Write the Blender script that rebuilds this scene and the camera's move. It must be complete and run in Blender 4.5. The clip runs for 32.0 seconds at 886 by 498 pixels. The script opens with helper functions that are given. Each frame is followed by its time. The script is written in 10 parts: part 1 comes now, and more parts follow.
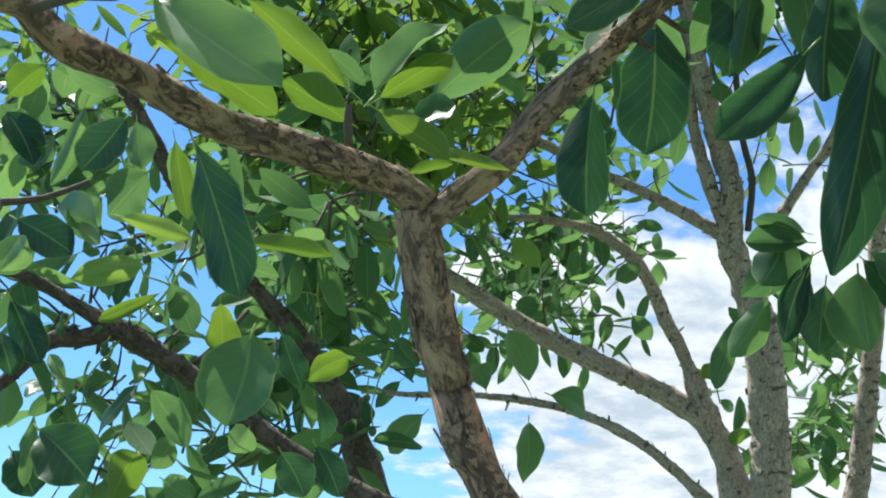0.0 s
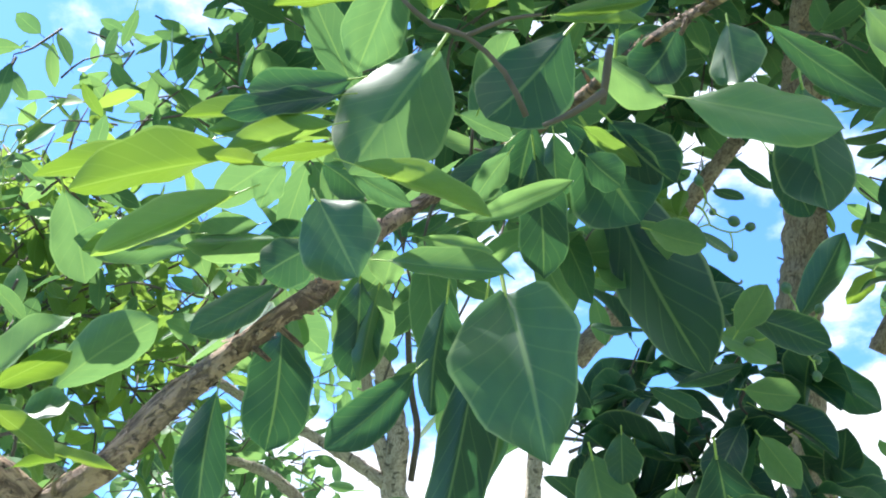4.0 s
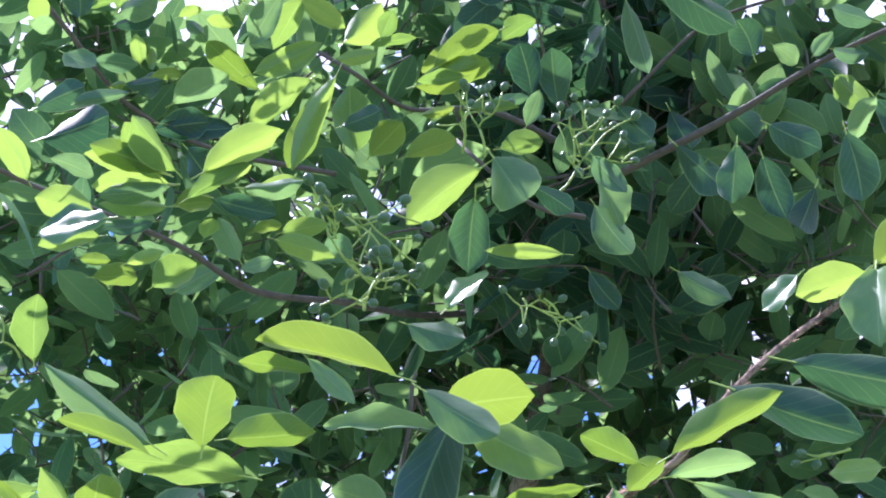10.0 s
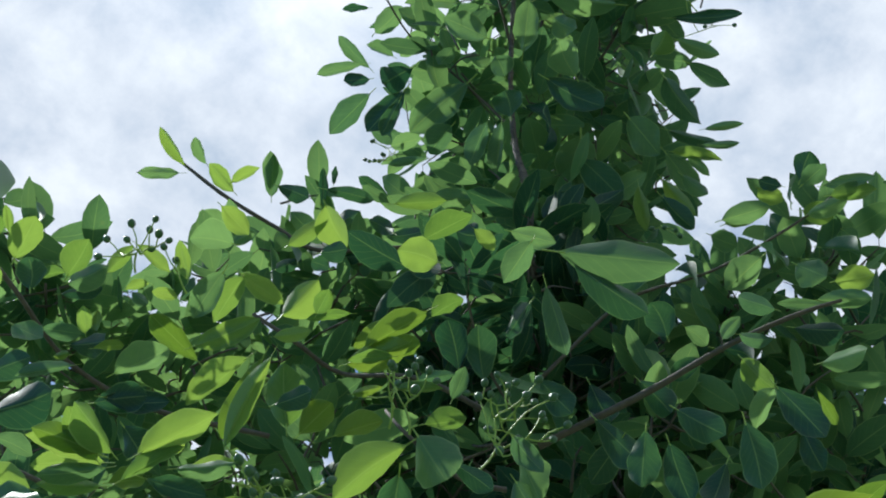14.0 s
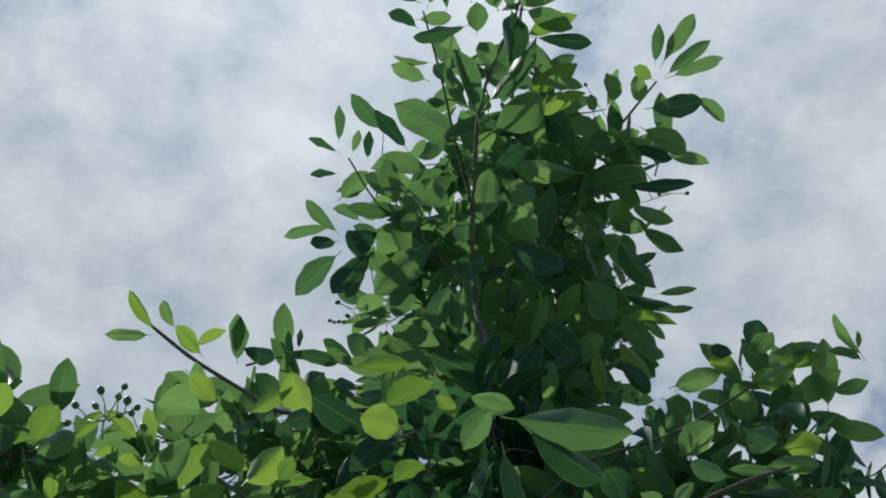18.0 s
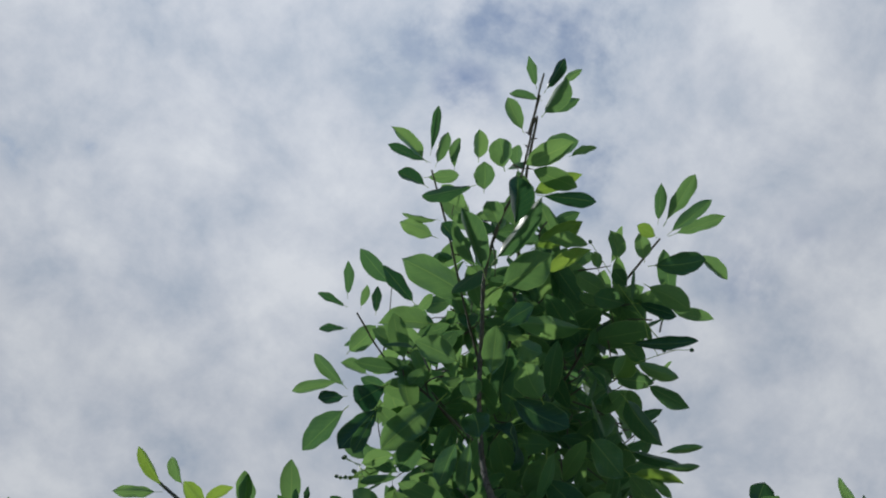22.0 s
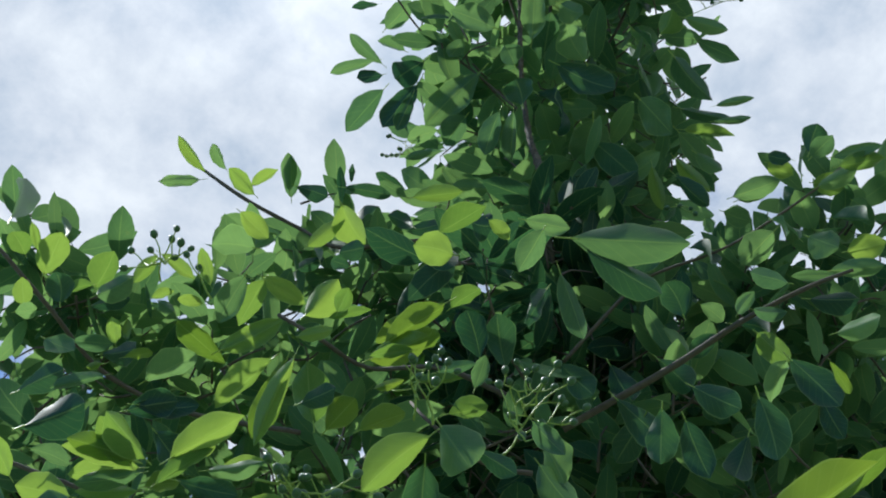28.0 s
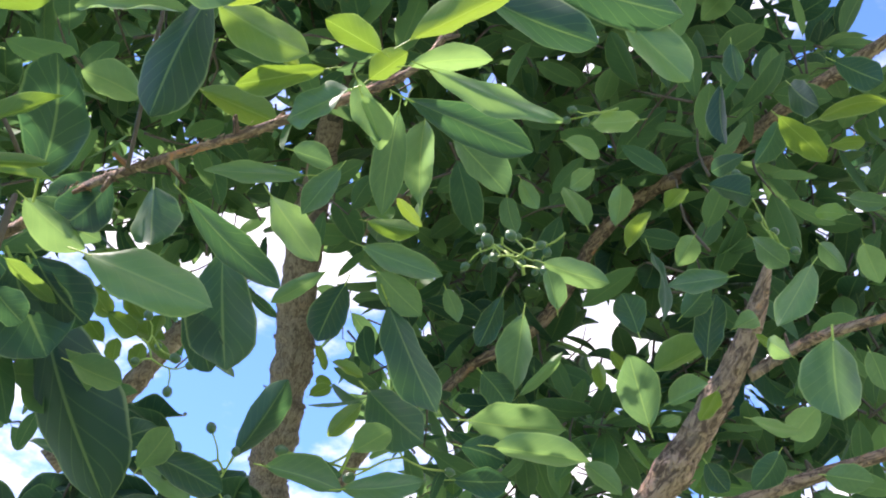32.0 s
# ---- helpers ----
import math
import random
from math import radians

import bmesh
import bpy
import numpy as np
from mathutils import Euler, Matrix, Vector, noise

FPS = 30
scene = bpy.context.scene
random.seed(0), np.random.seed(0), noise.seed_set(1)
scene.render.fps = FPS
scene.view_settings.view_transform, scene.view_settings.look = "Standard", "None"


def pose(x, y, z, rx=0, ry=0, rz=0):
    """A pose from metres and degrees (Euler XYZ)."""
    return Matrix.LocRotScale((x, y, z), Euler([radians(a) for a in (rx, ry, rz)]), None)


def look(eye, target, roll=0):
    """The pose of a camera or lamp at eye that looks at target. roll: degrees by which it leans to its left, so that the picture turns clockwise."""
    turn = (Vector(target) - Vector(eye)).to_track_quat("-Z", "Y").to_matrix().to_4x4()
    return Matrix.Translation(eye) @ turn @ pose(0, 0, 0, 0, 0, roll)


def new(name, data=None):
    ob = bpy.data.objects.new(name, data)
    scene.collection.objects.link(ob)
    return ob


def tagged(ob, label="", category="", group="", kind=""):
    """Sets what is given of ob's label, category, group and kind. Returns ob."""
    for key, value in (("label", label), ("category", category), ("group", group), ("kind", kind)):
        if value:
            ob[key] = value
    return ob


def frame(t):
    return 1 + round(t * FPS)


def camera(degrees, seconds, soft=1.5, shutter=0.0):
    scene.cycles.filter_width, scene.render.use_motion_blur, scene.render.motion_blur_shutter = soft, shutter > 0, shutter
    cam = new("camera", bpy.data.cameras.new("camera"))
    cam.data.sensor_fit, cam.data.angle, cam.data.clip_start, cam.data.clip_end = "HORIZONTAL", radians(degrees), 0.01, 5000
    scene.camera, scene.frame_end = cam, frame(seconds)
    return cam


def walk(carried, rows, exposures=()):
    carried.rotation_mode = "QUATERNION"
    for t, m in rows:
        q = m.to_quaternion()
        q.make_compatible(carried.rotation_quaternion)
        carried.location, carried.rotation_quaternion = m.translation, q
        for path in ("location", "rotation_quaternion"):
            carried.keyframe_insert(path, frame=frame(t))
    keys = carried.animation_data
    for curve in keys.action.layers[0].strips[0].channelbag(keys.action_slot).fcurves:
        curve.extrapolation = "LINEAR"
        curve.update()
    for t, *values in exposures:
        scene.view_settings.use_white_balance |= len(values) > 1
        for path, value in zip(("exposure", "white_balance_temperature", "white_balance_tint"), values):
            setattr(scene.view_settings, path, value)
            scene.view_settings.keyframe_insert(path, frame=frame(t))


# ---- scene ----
import collections

cam = camera(39.61, 32.0, soft=2.0)
ROWS = [
    (0.0, pose(0.011, 0.145, 1.583, 107.38, 0, -5.33) @ pose(0, 0, 0, 0, 0, 2.01)),
    (0.5, pose(0.004, 0.140, 1.595, 108.44, 0, -7.11) @ pose(0, 0, 0, 0, 0, 2.47)),
    (1.0, pose(-0.002, 0.128, 1.597, 109.36, 0, -9.33) @ pose(0, 0, 0, 0, 0, 3.04)),
    (1.5, pose(0.004, 0.128, 1.601, 110.32, 0, -12.83) @ pose(0, 0, 0, 0, 0, 3.16)),
    (2.0, pose(0.013, 0.127, 1.606, 110.70, 0, -14.51) @ pose(0, 0, 0, 0, 0, 3.26)),
    (2.5, pose(0.021, 0.113, 1.615, 111.93, 0, -15.72) @ pose(0, 0, 0, 0, 0, 2.72)),
    (3.0, pose(0.024, 0.110, 1.618, 113.39, 0, -17.39) @ pose(0, 0, 0, 0, 0, 2.46)),
    (3.5, pose(0.040, 0.103, 1.624, 115.25, 0, -18.88) @ pose(0, 0, 0, 0, 0, 1.49)),
    (5.5, pose(0.057, 0.050, 1.625, 123.92, 0, -23.07) @ pose(0, 0, 0, 0, 0, -0.41)),
    (6.0, pose(0.070, 0.045, 1.631, 125.67, 0, -26.16) @ pose(0, 0, 0, 0, 0, -1.96)),
    (6.5, pose(0.066, 0.041, 1.633, 127.69, 0, -27.36) @ pose(0, 0, 0, 0, 0, -1.88)),
    (7.0, pose(0.072, 0.035, 1.635, 128.82, 0, -27.98) @ pose(0, 0, 0, 0, 0, -1.58)),
    (7.5, pose(0.061, 0.029, 1.650, 129.48, 0, -29.61) @ pose(0, 0, 0, 0, 0, -0.17)),
    (8.0, pose(0.065, 0.021, 1.649, 132.07, 0, -28.55) @ pose(0, 0, 0, 0, 0, 1.77)),
    (8.5, pose(0.037, 0.038, 1.674, 132.28, 0, -31.52) @ pose(0, 0, 0, 0, 0, 4.38)),
    (9.0, pose(0.031, 0.010, 1.685, 132.04, 0, -33.96) @ pose(0, 0, 0, 0, 0, -0.06)),
    (9.5, pose(0.021, 0.009, 1.684, 134.04, 0, -35.75) @ pose(0, 0, 0, 0, 0, 1.60)),
    (10.0, pose(0.038, -0.008, 1.678, 135.59, 0, -33.68) @ pose(0, 0, 0, 0, 0, -0.14)),
    (10.5, pose(0.035, -0.044, 1.672, 136.85, 0, -33.30) @ pose(0, 0, 0, 0, 0, 1.04)),
    (11.0, pose(0.034, -0.054, 1.657, 138.85, 0, -34.07) @ pose(0, 0, 0, 0, 0, 0.10)),
    (11.5, pose(0.026, -0.052, 1.672, 139.70, 0, -35.27) @ pose(0, 0, 0, 0, 0, -1.34)),
    (12.0, pose(0.022, -0.052, 1.668, 141.49, 0, -35.87) @ pose(0, 0, 0, 0, 0, -1.95)),
    (12.5, pose(0.015, -0.051, 1.665, 142.90, 0, -36.31) @ pose(0, 0, 0, 0, 0, -1.62)),
    (13.0, pose(0.011, -0.052, 1.668, 143.75, 0, -37.06) @ pose(0, 0, 0, 0, 0, -1.96)),
    (13.5, pose(0.007, -0.061, 1.665, 145.18, 0, -37.58) @ pose(0, 0, 0, 0, 0, -1.87)),
    (14.0, pose(0.005, -0.080, 1.656, 146.19, 0, -38.27) @ pose(0, 0, 0, 0, 0, -2.23)),
    (14.5, pose(-0.004, -0.090, 1.653, 147.33, 0, -38.94) @ pose(0, 0, 0, 0, 0, -2.45)),
    (16.5, pose(-0.006, -0.094, 1.643, 150.70, 0, -40.56) @ pose(0, 0, 0, 0, 0, -3.82)),
    (17.0, pose(-0.011, -0.102, 1.637, 151.92, 0, -41.13) @ pose(0, 0, 0, 0, 0, -3.73)),
    (17.5, pose(-0.015, -0.110, 1.629, 152.21, 0, -41.73) @ pose(0, 0, 0, 0, 0, -4.51)),
    (18.0, pose(-0.020, -0.118, 1.622, 153.05, 0, -42.42) @ pose(0, 0, 0, 0, 0, -5.50)),
    (18.5, pose(-0.028, -0.127, 1.616, 154.12, 0, -43.12) @ pose(0, 0, 0, 0, 0, -6.34)),
    (19.0, pose(-0.028, -0.130, 1.611, 154.70, 0, -43.14) @ pose(0, 0, 0, 0, 0, -6.61)),
    (19.5, pose(-0.031, -0.133, 1.611, 155.76, 0, -43.30) @ pose(0, 0, 0, 0, 0, -6.92)),
    (20.0, pose(-0.039, -0.140, 1.608, 157.06, 0, -43.26) @ pose(0, 0, 0, 0, 0, -6.66)),
    (20.5, pose(-0.042, -0.143, 1.605, 158.32, 0, -43.68) @ pose(0, 0, 0, 0, 0, -6.66)),
    (21.0, pose(-0.042, -0.145, 1.603, 158.99, 0, -43.90) @ pose(0, 0, 0, 0, 0, -6.51)),
    (21.5, pose(-0.043, -0.142, 1.604, 159.23, 0, -43.87) @ pose(0, 0, 0, 0, 0, -6.52)),
    (22.0, pose(-0.045, -0.144, 1.602, 159.72, 0, -43.45) @ pose(0, 0, 0, 0, 0, -6.12)),
    (22.5, pose(-0.046, -0.144, 1.602, 159.96, 0, -43.12) @ pose(0, 0, 0, 0, 0, -5.94)),
    (23.0, pose(-0.046, -0.144, 1.603, 159.84, 0, -42.94) @ pose(0, 0, 0, 0, 0, -5.69)),
    (23.5, pose(-0.045, -0.143, 1.597, 159.84, 0, -43.33) @ pose(0, 0, 0, 0, 0, -6.01)),
    (24.0, pose(-0.044, -0.141, 1.598, 159.81, 0, -43.04) @ pose(0, 0, 0, 0, 0, -5.90)),
    (24.5, pose(-0.044, -0.148, 1.592, 159.97, 0, -43.34) @ pose(0, 0, 0, 0, 0, -6.91)),
    (26.5, pose(-0.020, -0.129, 1.603, 155.12, 0, -40.13) @ pose(0, 0, 0, 0, 0, -5.89)),
    (27.0, pose(-0.017, -0.129, 1.611, 151.98, 0, -38.55) @ pose(0, 0, 0, 0, 0, -5.22)),
    (27.5, pose(-0.004, -0.120, 1.623, 148.15, 0, -36.80) @ pose(0, 0, 0, 0, 0, -4.18)),
    (28.0, pose(0.004, -0.109, 1.634, 145.60, 0, -35.75) @ pose(0, 0, 0, 0, 0, -3.35)),
    (28.5, pose(0.011, -0.087, 1.638, 143.35, 0, -35.04) @ pose(0, 0, 0, 0, 0, -3.36)),
    (29.0, pose(0.026, -0.052, 1.645, 140.46, 0, -34.13) @ pose(0, 0, 0, 0, 0, -3.50)),
    (29.5, pose(0.025, -0.032, 1.659, 136.09, 0, -35.24) @ pose(0, 0, 0, 0, 0, -1.55)),
    (30.0, pose(0.043, -0.024, 1.637, 132.94, 0, -37.37) @ pose(0, 0, 0, 0, 0, -3.30)),
    (30.5, pose(0.086, -0.020, 1.628, 130.30, 0, -35.99) @ pose(0, 0, 0, 0, 0, -2.75)),
    (31.0, pose(0.085, -0.017, 1.621, 127.50, 0, -39.67) @ pose(0, 0, 0, 0, 0, -3.50)),
    (31.5, pose(0.091, -0.013, 1.614, 124.79, 0, -42.08) @ pose(0, 0, 0, 0, 0, -3.88)),
    (32.0, pose(0.089, -0.009, 1.622, 121.89, 0, -43.45) @ pose(0, 0, 0, 0, 0, -2.30)),
]
EXPOSURES = [
    (0.0, 0.50, 6250, 3), (1.0, 0.75, 6300, 4), (2.0, 0.95, 6250, 6), (3.5, 1.45, 6150, 8), (5.5, 1.55, 5900, 26), (7.0, 1.95, 5700, 42), (8.0, 2.14, 5600, 46), (9.0, 2.14, 5500, 52), (10.0, 1.52, 5550, 36),
    (11.0, 1.22, 5500, 24), (12.0, 0.70, 5800, 11), (13.0, 0.31, 5850, 7), (14.0, 0.20, 5950, 7), (16.5, -0.20, 6100, 5), (19.0, -0.40, 6100, 5), (21.0, -0.48, 6150, 8), (23.0, -0.53, 6150, 10), (24.0, -0.53, 6150, 10),
    (26.5, -0.40, 6100, 4), (28.0, 0.13, 5950, 7), (29.0, 1.38, 5200, 30), (30.0, 2.02, 5500, 46), (31.0, 1.88, 5900, 40), (32.0, 1.52, 6600, 28),
]
walk(cam, ROWS, EXPOSURES)

# ---- daylight: a high sun, blue sky low down and a sheet of cloud overhead ----
SUN_LEFT, SUN_UP = 42.0, 62.0
world = bpy.data.worlds.new("sky")
scene.world = world
world.use_nodes = True


def node(tree, kind, **values):
    n = tree.nodes.new(kind)
    for key, value in values.items():
        if key in n.inputs:
            n.inputs[key].default_value = value
    return n


def link(tree, a, b):
    tree.links.new(a, b)


def math_node(tree, op, a, b=None, clamp=False):
    n = tree.nodes.new("ShaderNodeMath")
    n.operation, n.use_clamp = op, clamp
    for i, v in enumerate((a, b)):
        if v is None:
            continue
        if isinstance(v, (int, float)):
            n.inputs[i].default_value = v
        else:
            tree.links.new(v, n.inputs[i])
    return n.outputs[0]


def ramp(tree, value, *stops):
    n = tree.nodes.new("ShaderNodeValToRGB")
    e = n.color_ramp.elements
    while len(e) < len(stops):
        e.new(0.5)
    for el, (p, c) in zip(e, stops):
        el.position, el.color = p, (*c, 1)
    tree.links.new(value, n.inputs[0])
    return n.outputs[0]


def span(tree, value, lo, hi, out_lo=0.0, out_hi=1.0):
    n = tree.nodes.new("ShaderNodeMapRange")
    n.interpolation_type = "SMOOTHSTEP"
    for i, v in enumerate((lo, hi, out_lo, out_hi)):
        n.inputs[i + 1].default_value = v
    tree.links.new(value, n.inputs[0])
    return n.outputs[0]


def mix_color(tree, fac, a, b, blend="MIX"):
    n = tree.nodes.new("ShaderNodeMix")
    n.data_type, n.blend_type = "RGBA", blend
    for socket, v in ((n.inputs[0], fac), (n.inputs[6], a), (n.inputs[7], b)):
        if isinstance(v, (int, float)):
            socket.default_value = v
        elif isinstance(v, tuple):
            socket.default_value = (*v, 1)
        else:
            tree.links.new(v, socket)
    return n.outputs[2]


def build_sky():
    t = world.node_tree
    t.nodes.clear()
    sky = t.nodes.new("ShaderNodeTexSky")
    sky.sky_type, sky.sun_disc = "NISHITA", False
    sky.sun_elevation, sky.sun_rotation = radians(SUN_UP), radians(-SUN_LEFT)
    sky.ozone_density, sky.dust_density = 2.0, 0.6
    coord = t.nodes.new("ShaderNodeTexCoord")
    split = t.nodes.new("ShaderNodeSeparateXYZ")
    link(t, coord.outputs["Generated"], split.inputs[0])
    # the cloud sheet is flat: its pattern is spread towards the horizon
    high = math_node(t, "ADD", math_node(t, "MAXIMUM", split.outputs[2], 0.0), 0.25)
    flat = t.nodes.new("ShaderNodeCombineXYZ")
    link(t, math_node(t, "DIVIDE", split.outputs[0], high), flat.inputs[0])
    link(t, math_node(t, "DIVIDE", split.outputs[1], high), flat.inputs[1])
    big = node(t, "ShaderNodeTexNoise", Scale=3.2, Detail=5.0, Roughness=0.52, Distortion=0.1)
    fine = node(t, "ShaderNodeTexNoise", Scale=11.0, Detail=7.0, Roughness=0.60, Distortion=0.12)
    for n in (big, fine):
        link(t, flat.outputs[0], n.inputs["Vector"])
    puff = math_node(t, "ADD", math_node(t, "MULTIPLY", big.outputs[0], 0.7), math_node(t, "MULTIPLY", fine.outputs[0], 0.3))
    overhead = span(t, split.outputs[2], 0.62, 0.82, 0.0, 0.195)
    # a bank of cloud low on the right
    right = math_node(t, "ADD", math_node(t, "MULTIPLY", split.outputs[0], 0.9), math_node(t, "MULTIPLY", split.outputs[1], -0.1))
    low = math_node(t, "MULTIPLY", span(t, split.outputs[2], 0.40, 0.18, 0.0, 0.30), math_node(t, "MULTIPLY", span(t, right, -0.10, 0.16), span(t, math_node(t, "ADD", right, math_node(t, "MULTIPLY", split.outputs[2], 0.6)), 0.62, 0.54)))
    clear_low = math_node(t, "MULTIPLY", span(t, split.outputs[2], 0.62, 0.3, 0.0, -0.10), span(t, right, 0.12, -0.12))
    # half-clear sky beyond the bank
    past = math_node(t, "ADD", right, math_node(t, "MULTIPLY", split.outputs[2], 0.6))
    gap = math_node(t, "MULTIPLY", span(t, past, 0.55, 0.62, 0.0, 0.09), span(t, split.outputs[2], 0.66, 0.50))
    low = math_node(t, "ADD", math_node(t, "ADD", low, gap), clear_low)
    cover = math_node(t, "ADD", puff, math_node(t, "ADD", overhead, low))
    # thin places in the sheet, where the blue shows through
    for way, reach, depth in (((0.181, 0.151, 0.972), 2.2, 0.055), ((0.469, 0.102, 0.877), 6.0, 0.055), ((0.471, 0.027, 0.881), 5.0, 0.055), ((-0.024, 0.330, 0.944), 1.5, 0.045)):
        toward = t.nodes.new("ShaderNodeVectorMath")
        toward.operation = "DOT_PRODUCT"
        toward.inputs[1].default_value = way
        link(t, coord.outputs["Generated"], toward.inputs[0])
        torn = math_node(t, "ADD", toward.outputs["Value"], math_node(t, "MULTIPLY", math_node(t, "SUBTRACT", fine.outputs[0], 0.5), 0.012 * (1.0 - math.cos(radians(reach))) / 0.0055))
        cover = math_node(t, "SUBTRACT", cover, span(t, torn, math.cos(radians(reach)), math.cos(radians(reach * 0.3)), 0.0, depth))
    cloud = span(t, cover, 0.50, 0.64)
    tone = ramp(t, math_node(t, "ADD", math_node(t, "MULTIPLY", fine.outputs[0], 0.6), math_node(t, "MULTIPLY", big.outputs[0], 0.4)), (0.40, (0.58, 0.65, 0.75)), (0.50, (0.80, 0.83, 0.89)), (0.60, (1.00, 1.01, 1.03)))
    clear = node(t, "ShaderNodeBackground", Strength=0.105)
    link(t, mix_color(t, 1.0, sky.outputs[0], (0.60, 0.92, 1.25), "MULTIPLY"), clear.inputs[0])
    white = node(t, "ShaderNodeBackground", Strength=0.91)
    link(t, mix_color(t, 1.0, tone, ramp(t, split.outputs[2], (0.55, (0.86, 0.86, 0.86)), (0.88, (0.92, 0.92, 0.92)), (1.0, (1.22, 1.22, 1.22))), "MULTIPLY"), white.inputs[0])
    both = t.nodes.new("ShaderNodeMixShader")
    link(t, cloud, both.inputs[0])
    link(t, clear.outputs[0], both.inputs[1])
    link(t, white.outputs[0], both.inputs[2])
    out = t.nodes.new("ShaderNodeOutputWorld")
    link(t, both.outputs[0], out.inputs[0])


build_sky()
sun_data = bpy.data.lights.new("sun", "SUN")
sun_data.energy, sun_data.angle, sun_data.color = 5.0, radians(0.6), (1.0, 0.96, 0.88)
sun = new("sun", sun_data)
_a, _e = radians(SUN_LEFT), radians(SUN_UP)
sun.matrix_world = look((-math.sin(_a) * math.cos(_e) * 20, math.cos(_a) * math.cos(_e) * 20, 20 * math.sin(_e)), (0, 0, 0))


# ---- materials ----
def material(name):
    m = bpy.data.materials.new(name)
    m.use_nodes = True
    m.node_tree.nodes.clear()
    return m, m.node_tree


def leaf_material(name, dark, light, through_dark, through_light, by_island, coat=0.40):
    m, t = material(name)
    if by_island:
        chance = t.nodes.new("ShaderNodeNewGeometry").outputs["Random Per Island"]
    else:
        chance = t.nodes.new("ShaderNodeObjectInfo").outputs["Random"]
    uv = t.nodes.new("ShaderNodeUVMap")
    split = t.nodes.new("ShaderNodeSeparateXYZ")
    link(t, uv.outputs[0], split.inputs[0])
    side = math_node(t, "ABSOLUTE", math_node(t, "SUBTRACT", split.outputs[0], 0.5))
    rib = span(t, side, 0.030, 0.008)
    # side veins sweep forward from the midrib
    along = math_node(t, "SUBTRACT", split.outputs[1], math_node(t, "MULTIPLY", math_node(t, "POWER", side, 0.8), 0.55))
    wave = math_node(t, "ABSOLUTE", math_node(t, "SUBTRACT", math_node(t, "FRACT", math_node(t, "MULTIPLY", along, 7.5)), 0.5))
    vein = math_node(t, "MULTIPLY", span(t, wave, 0.07, 0.015), 0.45)
    veins = math_node(t, "MAXIMUM", rib, vein)
    coord = t.nodes.new("ShaderNodeTexCoord")
    speck = node(t, "ShaderNodeTexNoise", Scale=38.0, Detail=4.0)
    cells = node(t, "ShaderNodeTexVoronoi", Scale=900.0)
    for n in (speck, cells):
        link(t, coord.outputs["Object" if by_island else "UV"], n.inputs["Vector"])
    if not by_island:
        speck.inputs["Scale"].default_value, cells.inputs["Scale"].default_value = 5.0, 60.0
    fac = math_node(t, "ADD", math_node(t, "MULTIPLY", chance, 0.75), math_node(t, "MULTIPLY", speck.outputs[0], 0.35), clamp=True)
    color = mix_color(t, fac, dark, light)
    color = mix_color(t, math_node(t, "MAXIMUM", math_node(t, "MULTIPLY", rib, 0.55), math_node(t, "MULTIPLY", vein, 0.30)), color, (0.24, 0.36, 0.13))
    blot = span(t, speck.outputs[0], 0.70, 0.78, 0.0, 0.5)
    color = mix_color(t, blot, color, (0.16, 0.12, 0.04))
    rim = span(t, side, 0.458, 0.488, 0.0, 0.8)
    color = mix_color(t, rim, color, (0.28, 0.38, 0.15))
    glow = mix_color(t, fac, through_dark, through_light)
    glow = mix_color(t, math_node(t, "MULTIPLY", veins, 0.22), glow, (0.30, 0.42, 0.08))
    body = node(t, "ShaderNodeBsdfPrincipled", Roughness=0.36)
    body.inputs["Specular IOR Level"].default_value = 0.28 if by_island else 0.4
    body.inputs["Coat Weight"].default_value, body.inputs["Coat Roughness"].default_value = coat * (0.15 if by_island else 1.0), 0.34
    link(t, color, body.inputs["Base Color"])
    link(t, math_node(t, "ADD", 0.56 if by_island else 0.34, math_node(t, "MULTIPLY", speck.outputs[0], 0.24)), body.inputs["Roughness"])
    bump = node(t, "ShaderNodeBump", Strength=0.2, Distance=0.0006)
    link(t, math_node(t, "ADD", math_node(t, "MULTIPLY", veins, -0.3), math_node(t, "MULTIPLY", cells.outputs[0], 0.25)), bump.inputs["Height"])
    link(t, bump.outputs[0], body.inputs["Normal"])
    thin = t.nodes.new("ShaderNodeBsdfTranslucent")
    link(t, glow, thin.inputs[0])
    mix = node(t, "ShaderNodeMixShader", Fac=0.5)
    mix.inputs[0].default_value = 0.48
    link(t, body.outputs[0], mix.inputs[1])
    link(t, thin.outputs[0], mix.inputs[2])
    out = t.nodes.new("ShaderNodeOutputMaterial")
    link(t, mix.outputs[0], out.inputs[0])
    return m


def bark_material(name, base, pale, rust, scale, grime=1.0, scars=0.0):
    m, t = material(name)
    coord = t.nodes.new("ShaderNodeTexCoord")
    uv = t.nodes.new("ShaderNodeUVMap")
    flakes = node(t, "ShaderNodeTexNoise", Scale=scale * 2.2, Detail=5.0, Roughness=0.7, Distortion=1.6)
    grain = node(t, "ShaderNodeTexNoise", Scale=scale * 9, Detail=5.0, Roughness=0.7, Distortion=0.5)
    pits = node(t, "ShaderNodeTexNoise", Scale=scale * 4.5, Detail=3.0, Roughness=0.6, Distortion=2.5)
    for n in (flakes, grain, pits):
        link(t, uv.outputs[0], n.inputs["Vector"])
    mottle = node(t, "ShaderNodeTexNoise", Scale=22.0, Detail=4.0)
    link(t, coord.outputs["Object"], mottle.inputs["Vector"])
    color = mix_color(t, span(t, flakes.outputs[0], 0.41, 0.58), base, pale)
